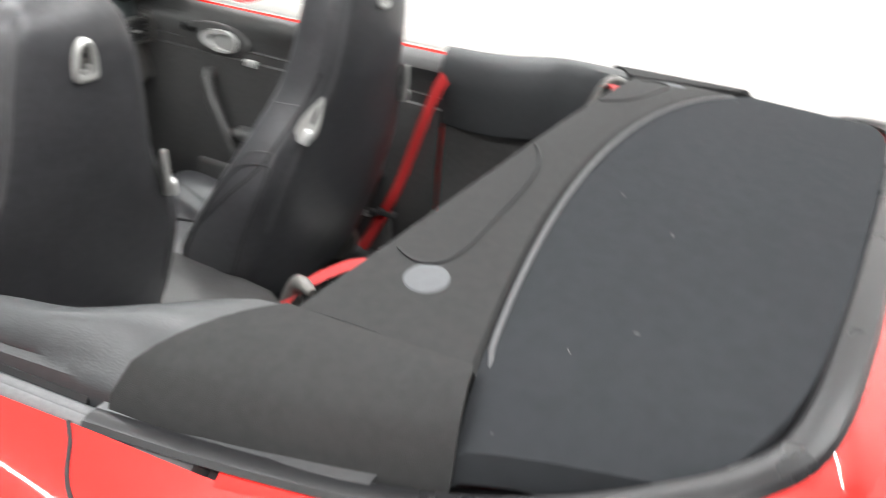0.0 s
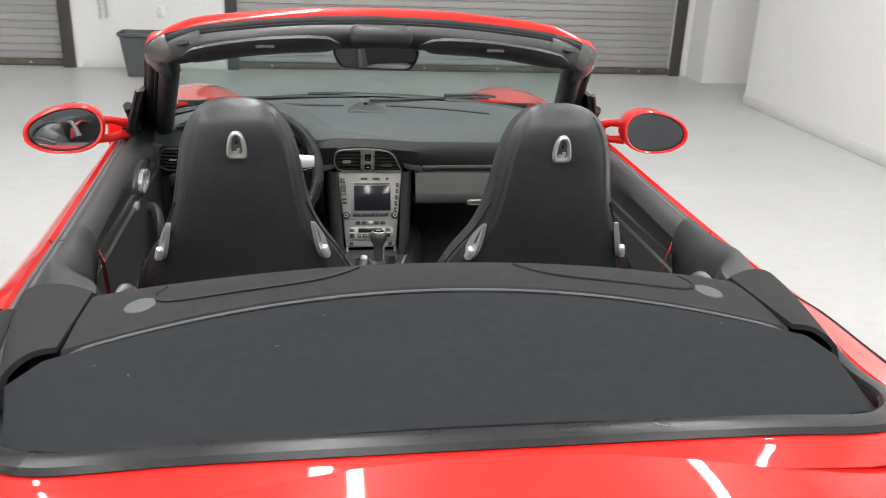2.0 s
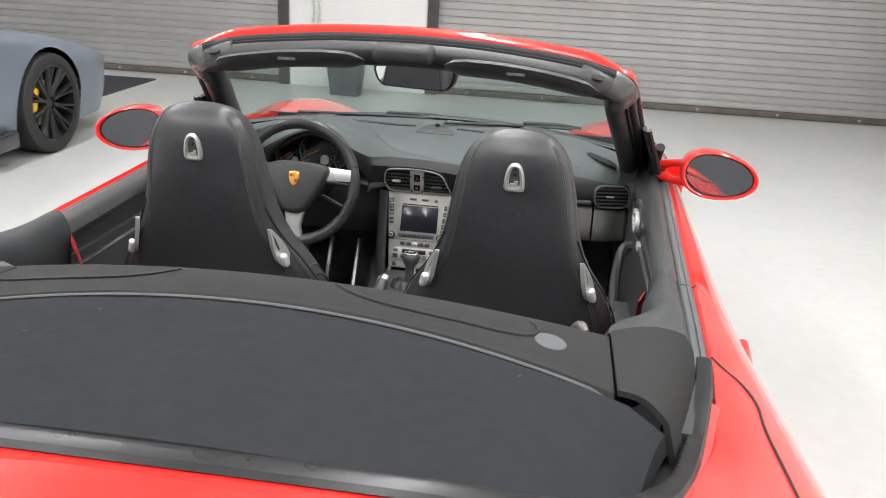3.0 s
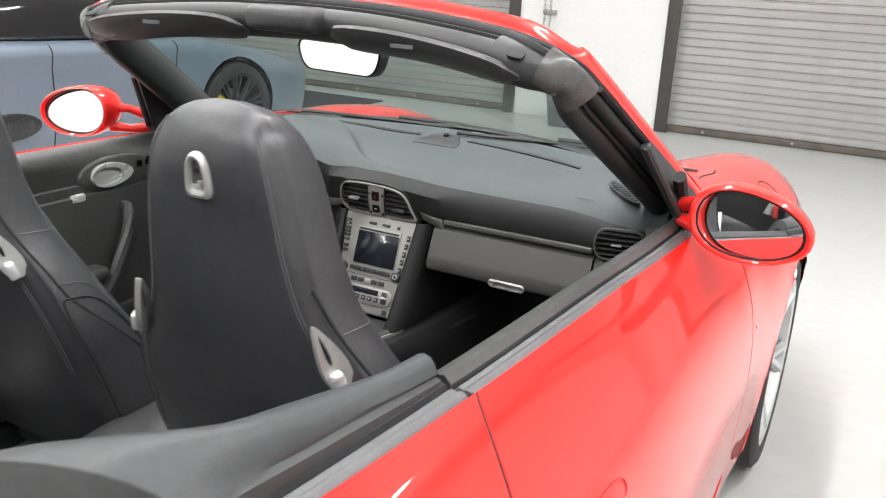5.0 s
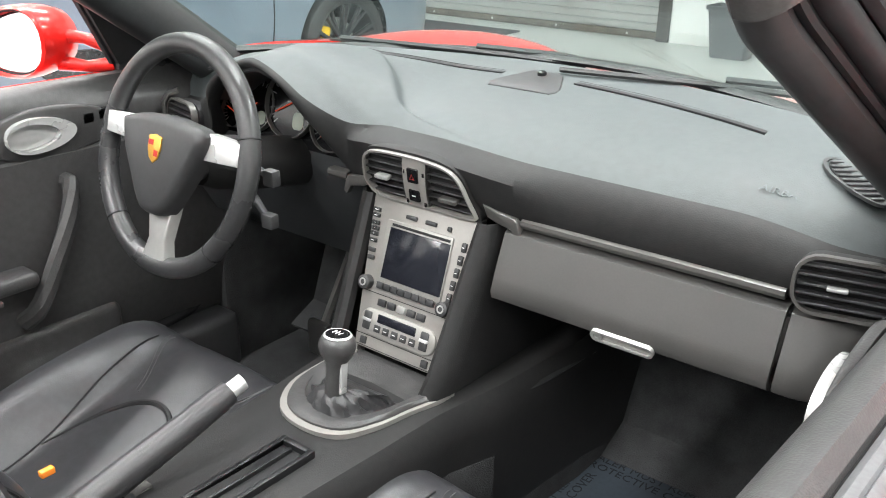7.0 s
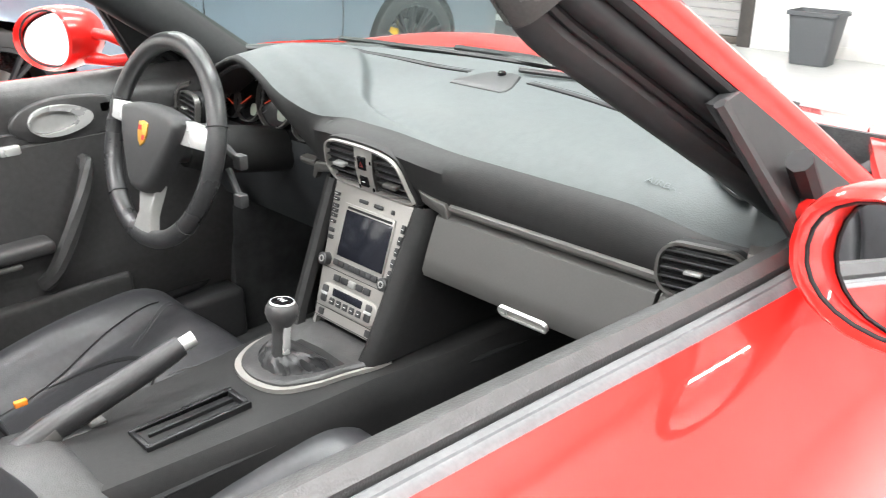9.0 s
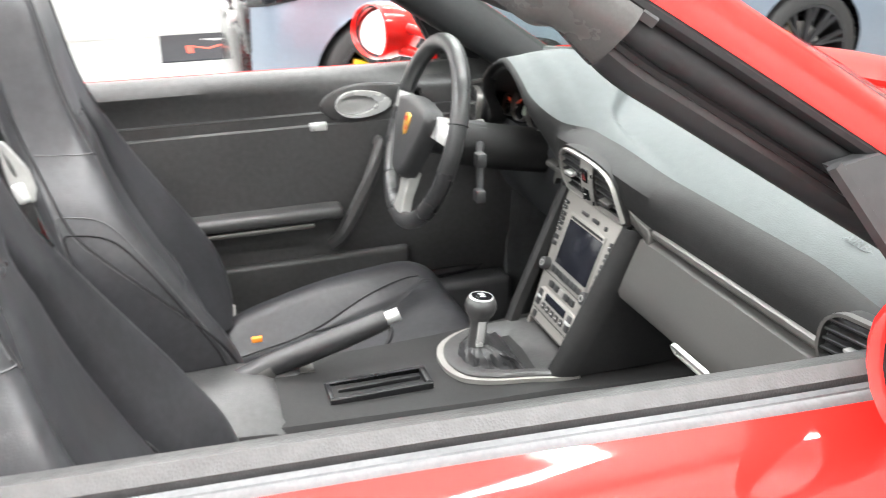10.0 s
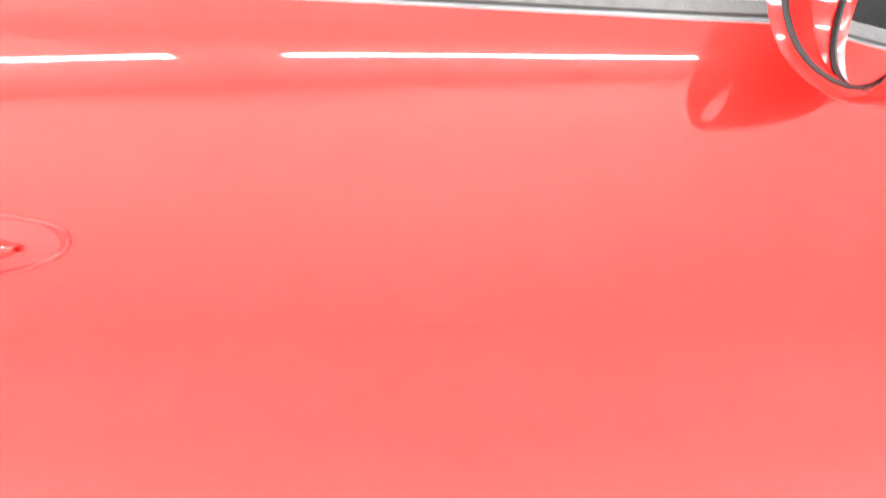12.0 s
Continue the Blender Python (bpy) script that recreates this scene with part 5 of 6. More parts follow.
# steering wheel
mw = Matrix.Translation((-.337, 1.302, .856)) @ Matrix(((1, 0, 0, 0), (0, 0, -1, 0), (0, 1, 0, 0), (0, 0, 0, 1))) @ Matrix.Rotation(radians(-17), 4, "X")
R = .172
sw = part("steering_wheel", tube([mw @ Vector((R * math.cos(a), R * math.sin(a), 0)) for a in [2 * math.pi * k / 64 for k in range(64)]], .0165, 12, closed=True, up=tuple(mw.to_3x3() @ Vector((0, 0, 1)))), WHEEL_LEATHER, car, "black leather three-spoke steering wheel")
hub = [(-.098, .046), (-.05, .058), (0, .061), (.05, .058), (.098, .046), (.088, .005), (.060, -.045), (.030, -.085), (0, -.092), (-.030, -.085), (-.060, -.045), (-.088, .005)]
part("airbag_cover", slab([(p.x, p.y) for p in spline([(a, b, 0) for a, b in hub + hub[:1]], 48)[:-1]], .034, mw @ Matrix.Translation((0, 0, .002)), .016, 4), TRIM, sw, "black airbag cover")
for s in (1, -1):
    part("spoke", slab([(s * .085, .008), (s * .163, .012), (s * .165, .046), (s * .088, .050)][::s], .022, mw @ Matrix.Translation((0, 0, -.006)), .005), BRIGHT, sw, "bright silver spoke")
part("spoke", slab([(-.030, -.075), (.030, -.075), (.020, -.13), (.030, -.165), (-.030, -.165), (-.020, -.13)], .020, mw @ Matrix.Translation((0, 0, -.008)), .005), SILVER, sw, "satin silver lower spoke")
for a in (18, 162, 225, 315):
    c, d = math.cos(radians(a)), math.sin(radians(a))
    part("rim_seam", tube([mw @ Vector(((R + .0172 * math.cos(q)) * c, (R + .0172 * math.cos(q)) * d, .0172 * math.sin(q))) for q in [2 * math.pi * k / 14 for k in range(14)]], .0012, 4, closed=True), RUBBER, sw)
mcr = mw @ Matrix.Translation((0, .010, .0345))
crest = part("crest", slab([(-.015, .018), (0, .021), (.015, .018), (.016, .0), (.010, -.016), (0, -.023), (-.010, -.016), (-.016, .0)], .004, mcr, .002), GOLD, sw, "small gold shield badge")
part("crest_bars", merge(rbox(-.013, -.002, .004, .012, .004, .0046, 0, 1, mcr), rbox(.002, .011, -.012, -.003, .004, .0046, 0, 1, mcr)), CREST_RED, sw)
part("steering_column", tube([(-.337, 1.32, .848), (-.337, 1.42, .83)], .035, 14), TRIM, car)
for pts, w in (([(-.29, 1.40, .833), (-.225, 1.375, .838), (-.185, 1.362, .838)], .013), ([(-.29, 1.40, .79), (-.23, 1.378, .772), (-.20, 1.366, .765)], .012), ([(-.39, 1.39, .835), (-.45, 1.37, .838), (-.485, 1.36, .84)], .013)):
    stalk = part("stalk", tube(pts, [.008, .006, .006], 8), TRIM, car)
    e = Vector(pts[-1])
    part("stalk_end", rbox(e.x - .012, e.x + .012, e.y - .009, e.y + .009, e.z - w, e.z + w, .004), TRIM, stalk)
part("ignition_lock", lathe([(.02, 0), (.02, .012), (.012, .014), (.010, .03)], facing(-.52, 1.49, .80), 16), SILVER, car)
for x in (-.45, -.36, -.26):
    part("pedal", merge(rbox(x - .03, x + .03, 1.68, 1.70, .30, .38, .006), tube([(x, 1.70, .36), (x, 1.80, .52)], .01, 6)), STEEL, car)

# ---------------------------------------------------------------- centre stack
o, up_ = Vector((0, 1.418, .572)), Vector((0, .079, .225))
L = up_.length
mst = Matrix.Translation(o) @ Matrix(((1, 0, 0, 0), (0, up_.y / L, -up_.z / L, 0), (0, up_.z / L, up_.y / L, 0), (0, 0, 0, 1)))
st = part("console_fascia", slab([(-.079, 0), (.079, 0), (.1005, L), (-.1005, L)], .02, mst @ Matrix.Translation((0, 0, -.02)), .003), TITAN, car, "titanium coloured centre console fascia")


def sbox(name, u0, u1, v0, v1, h, material, label="", r=.0015, base=0.0):
    return part(name, rbox(u0, u1, v0, v1, base - .001, base + h, r, 2, mst), material, st, label)


sbox("screen_bezel", -.062, .066, .105, .207, .004, TITAN, r=.004)
sbox("screen", -.052, .064, .116, .196, .0052, SCREEN, "dark navigation screen", .001)
sbox("disc_slot", -.050, .062, .1985, .2025, .0052, RUBBER, r=.0005)
for k in range(8):
    sbox("button", -.056 + k * .0142, -.0432 + k * .0142, .098, .109, .006, TRIM, r=.0012)
def edge(v):
    return .079 + .0215 * v / L


def key(u, v, w, h, mark=True):
    sbox("button", u - w / 2, u + w / 2, v - h / 2, v + h / 2, .004, TRIM, r=.0018)
    if mark:
        sbox("button_print", u - w * .22, u + w * .22, v - .0005, v + .0005, .0044, WHITE_INK, r=0)


for v in (.216, .207):
    key(-edge(v) + .0105, v, .015, .0065)
for k in range(3):
    for i in range(3):
        v = .1955 - k * .0085
        key(-edge(v) + .0058 + i * .0054, v, .0046, .007, i == 1)
key(-edge(.168) + .0105, .168, .015, .0065)
for v in (.153, .141):
    key(-edge(v) + .0105, v, .014, .0075, False)
for k in range(5):
    v = .197 - k * .0195
    key(edge(v) - .0105, v, .0085, .0145)
for u in (-.03, .008):
    sbox("button", u, u + .022, .214, .221, .003, TRIM, r=.002)
sbox("button", .05, .058, .213, .221, .003, TRIM, r=.002)
for u in (-.0775, .0765):
    part("knob", lathe([(.0115, 0), (.011, .012), (.009, .0135)], mst @ Matrix.Translation((u, .102, 0)), 22), TRIM, st)
    part("knob_ring", lathe([(.0062, .0134), (.0062, .0142), (.004, .0142), (.004, .0134)], mst @ Matrix.Translation((u, .102, 0)), 18), SILVER, st)
sbox("seam", -.090, .090, .0885, .0895, .0006, RUBBER, r=0)
for k in range(5):
    sbox("button", -.048 + k * .0195, -.0325 + k * .0195, .072, .083, .0042, TRIM if k != 2 else SILVER, r=.0015)
oval = slab(rrect(.150, .041, .019), .005, mst @ Matrix.Translation((0, .0445, -.001)), .003)
part("climate_panel", oval, TITAN, st)
sbox("climate_display", -.040, .036, .0465, .060, .0052, SCREEN, r=.001)
for k in range(5):
    sbox("button", -.043 + k * .0175, -.031 + k * .0175, .031, .0425, .0062, TRIM, r=.0012)
    sbox("button_print", -.040 + k * .0175, -.034 + k * .0175, .0365, .0375, .0066, WHITE_INK, r=0)
for u in (-.060, .054):
    sbox("rocker", u - .008, u + .008, .030, .060, .0062, TRIM, r=.003)
    sbox("rocker_band", u - .008, u + .008, .0435, .0485, .0075, BRIGHT, r=.001)
sbox("seam", -.083, .083, .0205, .0215, .0006, RUBBER, r=0)
sbox("seam", -.081, .081, .0025, .0035, .0006, RUBBER, r=0)
for u in (-.068, .055):
    sbox("button", u, u + .012, .006, .0175, .003, TRIM, r=.001)
for s in (1, -1):
    rows = []
    for i in range(9):
        t = i / 8
        y, z = 1.385 + (1.497 - 1.385) * t, .555 + (.800 - .555) * t
        w = .079 + .0215 * (.3 + .7 * t) if t > .1 else .081
        rows.append([Vector((w, y + .012, z)), Vector((w, y - .004, z)), Vector((w + .008, y - .009, z)), Vector((w + .020, y - .006, z)), Vector((w + .030, y + .006, z)), Vector((w + .036, y + .03, z)), Vector((w + .04, y + .14, z)), Vector((w + .045, 1.80, z))])
    part("stack_flank", flip(shell(rows, .006), s), DASHLOW, car, "black leather console flank")
    part("stack_leg", flip(slab([(.070, -.05), (.079, -.05), (.079, 0), (.072, 0)], .02, mst @ Matrix.Translation((0, 0, -.02))), s), TITAN, car)
part("tray", merge(rbox(-.075, .075, 1.42, 1.56, .515, .52, 0), rbox(-.08, .08, 1.55, 1.56, .51, .60, 0)), TRIM, car)

# ---------------------------------------------------------------- tunnel, gear lever, brake
rows = []
for y, w, z in ((.30, .115, .47), (.62, .112, .505), (.80, .105, .535), (.95, .105, .545), (1.10, .112, .540), (1.25, .122, .538), (1.38, .134, .541), (1.50, .158, .543), (1.70, .182, .545), (1.82, .186, .55), (1.93, .188, .555)):
    rows.append([Vector((-w + .004, y, .20)), Vector((-w + .0, y, .34)), Vector((-w - .004, y, z - .05)), Vector((-w, y, z - .018)), Vector((-w + .012, y, z - .003)), Vector((-w + .03, y, z)), Vector((0, y, z + .003)), Vector((w - .03, y, z)), Vector((w - .012, y, z - .003)), Vector((w, y, z - .018)), Vector((w + .004, y, z - .05)), Vector((w - .0, y, .34)), Vector((w - .004, y, .20))])
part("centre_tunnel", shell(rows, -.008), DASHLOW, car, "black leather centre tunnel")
for s in (1, -1):
    part("tunnel_trim", flip(tube(spline([(.113, 1.0, .515), (.124, 1.25, .514), (.140, 1.42, .522), (.172, 1.58, .524), (.186, 1.72, .522)], 16), .006, 6), s), TRIM, car)
for s in (1, -1):
    part("tunnel_carpet", flip(shell([[Vector((w + dx, y, z)) for dx, z in ((.008, .26), (.007, .36), (.009, .44), (.004, .452))] for y, w in ((.62, .112), (.95, .105), (1.25, .122), (1.50, .158), (1.70, .182), (1.94, .188))], -.005), s), CARPET, car)
lidp = []
for y, w, z in ((.62, .106, .530), (.65, .109, .552), (.78, .107, .563), (.88, .105, .562), (.935, .1045, .556), (.952, .104, .546)):
    lidp.append([Vector((-w - .005, y, z - .055)), Vector((-w - .003, y, z - .03)), Vector((-w + .002, y, z - .012)), Vector((-w + .018, y, z - .001)), Vector((0, y, z + .004)), Vector((w - .018, y, z - .001)), Vector((w - .002, y, z - .012)), Vector((w + .003, y, z - .03)), Vector((w + .005, y, z - .055))])
part("armrest_lid", shell(lidp, -.006), LEATHER, car, "black leather armrest lid")
part("lid_gap", tube([(-.111, .956, .49), (-.110, .956, .525), (-.100, .956, .542), (-.08, .956, .549), (0, .956, .5515), (.08, .956, .549), (.100, .956, .542), (.110, .956, .525), (.1115, .954, .50), (.111, .93, .488), (.111, .80, .492)], .0022, 5), RUBBER, car)
part("lid_catch", rbox(.104, .1135, .885, .93, .510, .524, .002), GLOSS, car)
cs = part("coin_slot", merge(rbox(.012, .058, 1.035, 1.185, .5435, .5500, .002)), RUBBER, car, "narrow open coin tray")
part("slot_rail", merge(rbox(.005, .013, 1.027, 1.193, .543, .5585, .002), rbox(.057, .065, 1.027, 1.193, .543, .5585, .002), rbox(.013, .057, 1.027, 1.035, .543, .5585, .002), rbox(.013, .057, 1.183, 1.193, .543, .5585, .002), rbox(.030, .035, 1.045, 1.18, .545, .5565, .001)), PIANO, cs)
GEAR = Vector((.008, 1.318, 0))
outline = spline([(-.098, 1.425, 0), (-.099, 1.36, 0), (-.092, 1.292, 0), (-.055, 1.239, 0), (.003, 1.223, 0), (.058, 1.239, 0), (.086, 1.288, 0), (.099, 1.345, 0), (.112, 1.392, 0), (.116, 1.425, 0)], 37)
ringo = [(p.x - GEAR.x, p.y - GEAR.y) for p in outline]
mr = Matrix.Translation((GEAR.x, GEAR.y, .538))
front_y = max(p[1] for p in ringo)
part("gear_ring", ring(ringo, [(p[0] * .93, front_y - (front_y - p[1]) * .93) for p in ringo], .017, mr), TITAN, car, "satin titanium gear lever surround")
rows = [[mr @ Vector((p[0] * f, front_y - (front_y - p[1]) * f if f > .75 else p[1] * f - .012, h)) for p in ringo] for f, h in ((.955, .010), (.94, .020), (.90, .024), (.80, .023), (.66, .017), (.58, .011), (.54, .010))]
part("gear_frame", grid(rows, closed=True, caps=True), LEATHER, car, "black leather gear lever frame")
rows = []
for i in range(10):
    t = i / 9
    f = .60 * (1 - t) ** .75 + .17 * t
    rows.append([Vector((.012, 1.288 + .012 * (1 - t), .553 + .034 * t)) + Vector((p[0] * f * (1 + .12 * math.sin(4.5 * k + 5 * t) * math.sin(math.pi * t)), (p[1] * .8) * f, .005 * math.sin(1.7 * k + 7 * t) * math.sin(math.pi * t))) for k, p in enumerate(ringo)])
part("gear_gaiter", grid(rows, closed=True, caps=True), WHEEL_LEATHER, car, "wrinkled black leather gaiter")
mk = Matrix.Translation((.013, 1.285, .596)) @ Matrix.Rotation(radians(-6), 4, "X")
gl = part("gear_lever", lathe([(.0150, -.02), (.0145, .01), (.0145, .026), (.0165, .036), (.023, .046), (.0265, .057), (.0255, .066), (.0215, .0725), (.0185, .0745)], mk, 24), LEATHER, car, "black leather gear knob")
part("knob_cap", lathe([(.0190, .072), (.0205, .0745), (.0185, .0765), (.0170, .0758)], mk, 24), BRIGHT, gl)
part("knob_top", lathe([(.0172, .073), (.0172, .0764), (.008, .0775)], mk, 20), GLOSS, gl)
part("shift_pattern", merge(*[rbox(u - .0006, u + .0006, -.005, .005, .0778, .0783, 0, 1, mk) for u in (-.006, 0, .006)] + [rbox(-.0066, .0066, -.0006, .0006, .0778, .0783, 0, 1, mk)]), WHITE_INK, gl)
part("lever_strip", rbox(.0095, .0168, -.0065, .0065, -.01, .046, .002, 2, mk), BRIGHT, gl)
hb = part("hand_brake", tube(spline([(-.062, .90, .545), (-.060, .96, .568), (-.053, 1.03, .590), (-.046, 1.09, .610), (-.041, 1.145, .629)], 14), [.023, .022, .0215, .021, .0205, .0205, .0205, .020, .020, .0195, .019, .0185, .018, .0165], 12), WHEEL_LEATHER, car, "stitched black leather parking brake lever")
part("brake_button", tube([(-.041, 1.143, .6285), (-.0375, 1.166, .6365)], .0115, 12), BRIGHT, hb)
part("brake_base", rbox(-.095, -.035, .86, 1.00, .52, .558, .012, 3), TRIM, hb)
part("brake_cover", tube(spline([(-.066, .84, .522), (-.064, .90, .540), (-.062, .955, .562)], 8), [.020, .0225, .024, .0245, .0248, .0248, .0246, .0244], 12), TITAN2, hb, "grey plastic lever cover")
part("brake_skirt", shell([[Vector((-.062 + dx, y, z)) for dx in (-.020, 0, .020)] for y, z in ((.95, .540), (.99, .552), (1.02, .556))], .01), TITAN2, hb)
for dx in (-.006, .006):
    part("grip_stitch", tube([Vector((-.060 + .019 * t + .0125 + dx * .4, .965 + .17 * t, .556 + .062 * t + dx)) for t in [i / 8 for i in range(9)]], .0011, 4), STITCH, hb)
for s in (1, -1):
    bk = part("belt_buckle", flip(rbox(.116, .138, .948, .990, .38, .506, .005), s), TRIM, car)
    part("release_button", flip(rbox(.118, .136, .951, .987, .502, .518, .004), s), PINKRED, bk, "faded red release button")

# small reflection of orange light beside the driver's seat, made as an amber block
part("orange_glint", rbox(-.140, -.130, .930, .948, .574, .583, .002), AMBER, car, "small orange block painted as a glint of orange light")

# passenger mat with printed protective film
mm_ = Matrix.Translation((.352, 1.60, .275))
fm = part("floor_mat_film", slab(rrect(.465, .46, .03), .004, mm_, .002), MATFILM, car, "dark mat under printed protective film")
for u, v, a, body in ((-.06, .17, 0, "DEALER MUST REMOVE"), (-.06, .145, 0, "PROTECTIVE COVER"), (-.17, .0, 90, "DEALER MUST REMOVE"), (-.145, .0, 90, "PROTECTIVE COVER"), (.04, -.06, -25, "DEALER MUST REMOVE"), (.03, -.085, -25, "PROTECTIVE COVER"), (.15, .10, 90, "DEALER MUST REMOVE"), (.175, .10, 90, "PROTECTIVE COVER"), (-.02, -.20, 0, "DEALER MUST REMOVE"), (-.02, -.225, 0, "PROTECTIVE COVER")):
    part("printed_line", text_bm(body, .026, mm_ @ Matrix.Translation((u, v, .0045)) @ Matrix.Rotation(radians(a), 4, "Z"), .0002), BLACK_INK, fm)
part("mat_clip", rbox(-.012, .012, -.004, .004, .004, .009, .001, 1, mm_ @ Matrix.Translation((-.215, .215, 0)) @ Matrix.Rotation(radians(-35), 4, "Z")), WHITE_INK, fm)


# ---------------------------------------------------------------- seats
# z, front y, back y, half width, how far the side bolsters stand forward
BACK = [(.44, .862, .738, .19, .030), (.50, .842, .714, .235, .056), (.60, .806, .676, .253, .070), (.70, .758, .645, .250, .062), (.78, .724, .620, .236, .048), (.85, .702, .600, .208, .034),
        (.91, .690, .582, .170, .022), (.96, .680, .569, .148, .010), (1.02, .670, .558, .134, .003), (1.08, .663, .552, .123, .0), (1.13, .655, .550, .111, .0), (1.165, .646, .556, .095, .0), (1.187, .635, .570, .076, .0), (1.200, .622, .588, .050, .0), (1.206, .610, .600, .020, .0)]


def insert_half(z):
    """Half width of the sewn insert between the bolsters."""
    if z > .70:
        return .118 * math.sqrt(max(0, 1 - ((z - .70) / .257) ** 2))
    return .118


def back_row(v, n=40, grow=0.0):
    """Outline of the backrest at one height, from the flank round the front to the other flank and the rear."""
    z, yf, yb, w, b = v
    ym, yr = (yf + yb) / 2, yf + b
    hi = insert_half(z)
    k = 1 - smoothstep(.90, .985, z)
    g = .019 * (1 - smoothstep(.94, .957, z))
    hx = max(hi, .35 * w)
    d = yf - yb
    e = (.35 + .35 * k) * min(1, d / .12)
    q_ = min(1, d / .12)
    front = [(w, yb + d * .52), (.995 * w, yb + d * .52 + (yr - yb - d * .52) * .5), (.975 * w, yr - .030 * e), (.935 * w, yr - .010 * e), (.87 * w, yr), (.78 * w, yr - .008 * k),
             ((.78 * w + hx) / 2 + .004, yf + .45 * b), (hx + .010, yf + .10 * b), (hx, yf - g), (hx * .90, yf - g * .35), (hx * .62, yf + .006 * k), (hx * .3, yf + .009 * k), (0, yf + .010 * k)]
    rear = [(0, yb), (.35 * w, yb + .001 * q_), (.65 * w, yb + .006 * q_), (.84 * w, yb + .016 * q_), (.94 * w, yb + .034 * q_), (.985 * w, yb + d * .36), (w, yb + d * .52)]
    m = n // 4
    f_ = [spline([(x, y, 0) for x, y in front], m + 1)[i] for i in range(m + 1)]
    r_ = spline([(x, y, 0) for x, y in rear], m + 1)
    loop_ = f_[:m] + [Vector((-p.x, p.y, 0)) for p in reversed(f_)][:m] + [Vector((-p.x, p.y, 0)) for p in reversed(r_)][:m] + r_[:m]
    out = []
    for p in loop_:
        q = Vector((p.x * (1 + grow / w), p.y + (grow if p.y > ym else -grow), 0))
        out.append(Vector((q.x, q.y, z - .1 * (q.y - ym))))
    return out


def seat(cx, dy, name_label):
    off = Vector((cx, dy, 0))
    zs = [.44 + (1.206 - .44) * i / 48 for i in range(49)] + [1.195, 1.2, 1.203]
    zs = sorted(zs)
    rows = [[p + off for p in back_row((z, *lerp_table(BACK, z)), 112)] for z in zs]
    st_ = part("seat", grid(rows, closed=True, caps=True), SEAT_LEATHER, car, name_label)
    # cushion
    rows = []
    for y, hw, zt, zb, bol in ((.82, .19, .375, .345, .025), (.90, .228, .380, .348, .058), (1.00, .242, .395, .362, .070), (1.10, .247, .422, .385, .064), (1.20, .247, .453, .405, .046), (1.28, .244, .476, .418, .028), (1.33, .234, .479, .420, .009), (1.355, .213, .462, .422, 0), (1.364, .19, .444, .428, 0)):
        r = []
        for k in range(33):
            u = -1 + k / 16
            r.append(Vector((hw * u, y, zt + bol * (.35 * smoothstep(.47, .56, abs(u)) + .65 * smoothstep(.50, .80, abs(u))) - (.018 + bol) * smoothstep(.86, 1.0, abs(u)) - .006 * (1 - u * u) + .006 * (1 - (u / .47) ** 2 if abs(u) < .47 else 0))) + off)
        r += [Vector((hw * 1.01, y, zb + .012)) + off, Vector((hw * .96, y, zb)) + off, Vector((-hw * .96, y, zb)) + off, Vector((-hw * 1.01, y, zb + .012)) + off]
        rows.append(r)
    # finer along the length
    fine = []
    tab = [[(i, *p) for i, p in enumerate(col)] for col in zip(*[[tuple(p) for p in r] for r in rows])]
    for i in range(33):
        fine.append([Vector(lerp_table(c, i * (len(rows) - 1) / 32)) for c in tab])
    part("seat_cushion", grid(fine, closed=True, caps=True), SEAT_LEATHER, st_)
    part("seat_base", rbox(cx - .20, cx + .20, .86 + dy, 1.28 + dy, .27, .352, .02), TRIM, st_)
    # curved groove between the cushion insert and the front
    def on_cushion(u, y):
        k = (u + 1) * 16
        i = min(31, int(k))
        for a, b in zip(fine, fine[1:]):
            if a[16].y - dy <= y <= b[16].y - dy:
                t = (y - a[16].y + dy) / (b[16].y - a[16].y)
                return a[i].lerp(a[i + 1], k - i).lerp(b[i].lerp(b[i + 1], k - i), t) + Vector((0, 0, .0012))
        return fine[-1][i]
    part("cushion_groove", tube([on_cushion(.50 * math.sin(a), .98 + .215 * math.cos(a)) for a in [radians(-72 + 144 * i / 40) for i in range(41)]], [.0012 + .0038 * math.sin(math.pi * i / 40) for i in range(41)], 6), RUBBER, st_)
    for s in (1, -1):
        part("cushion_seam", tube([on_cushion(s * (.48 + .14 * smoothstep(1.0, 1.32, y)), y) for y in [.88 + .42 * i / 20 for i in range(21)]], .0018, 5), RUBBER, st_)
    for s in (1, -1):
        for k in (0, .035):
            part("cushion_stitch", tube([on_cushion(s * (.26 + k + .30 * smoothstep(1.18, 1.33, y)), y) for y in [1.198 + .125 * i / 12 for i in range(13)]], .0009, 4), STITCH, st_)
    # stitched seams on the back
    def on_back(z, ang, g=.001):
        v = (z, *lerp_table(BACK, z))
        r_ = back_row(v, 160, g)
        k = (ang / 360 * 160) % 160
        return r_[int(k)].lerp(r_[(int(k) + 1) % 160], k - int(k)) + off
    def on_side(z, s, f):
        """A point on the flank: f runs from the rear edge (-1) to the front edge (1)."""
        ring_ = back_row((z, *lerp_table(BACK, z)), 240, .0008)
        k = (f * 13 if f > 0 else f * 16) % 240
        p = ring_[int(k)].lerp(ring_[(int(k) + 1) % 240], k - int(k))
        return Vector((p.x * s, p.y, p.z)) + off
    for ang in (226, 228.6, 311.4, 314):
        seam = [on_back(.66 + .52 * i / 30, ang, .0005) for i in range(31)]
        part("back_seam", tube(seam, .0011, 4), STITCH, st_)
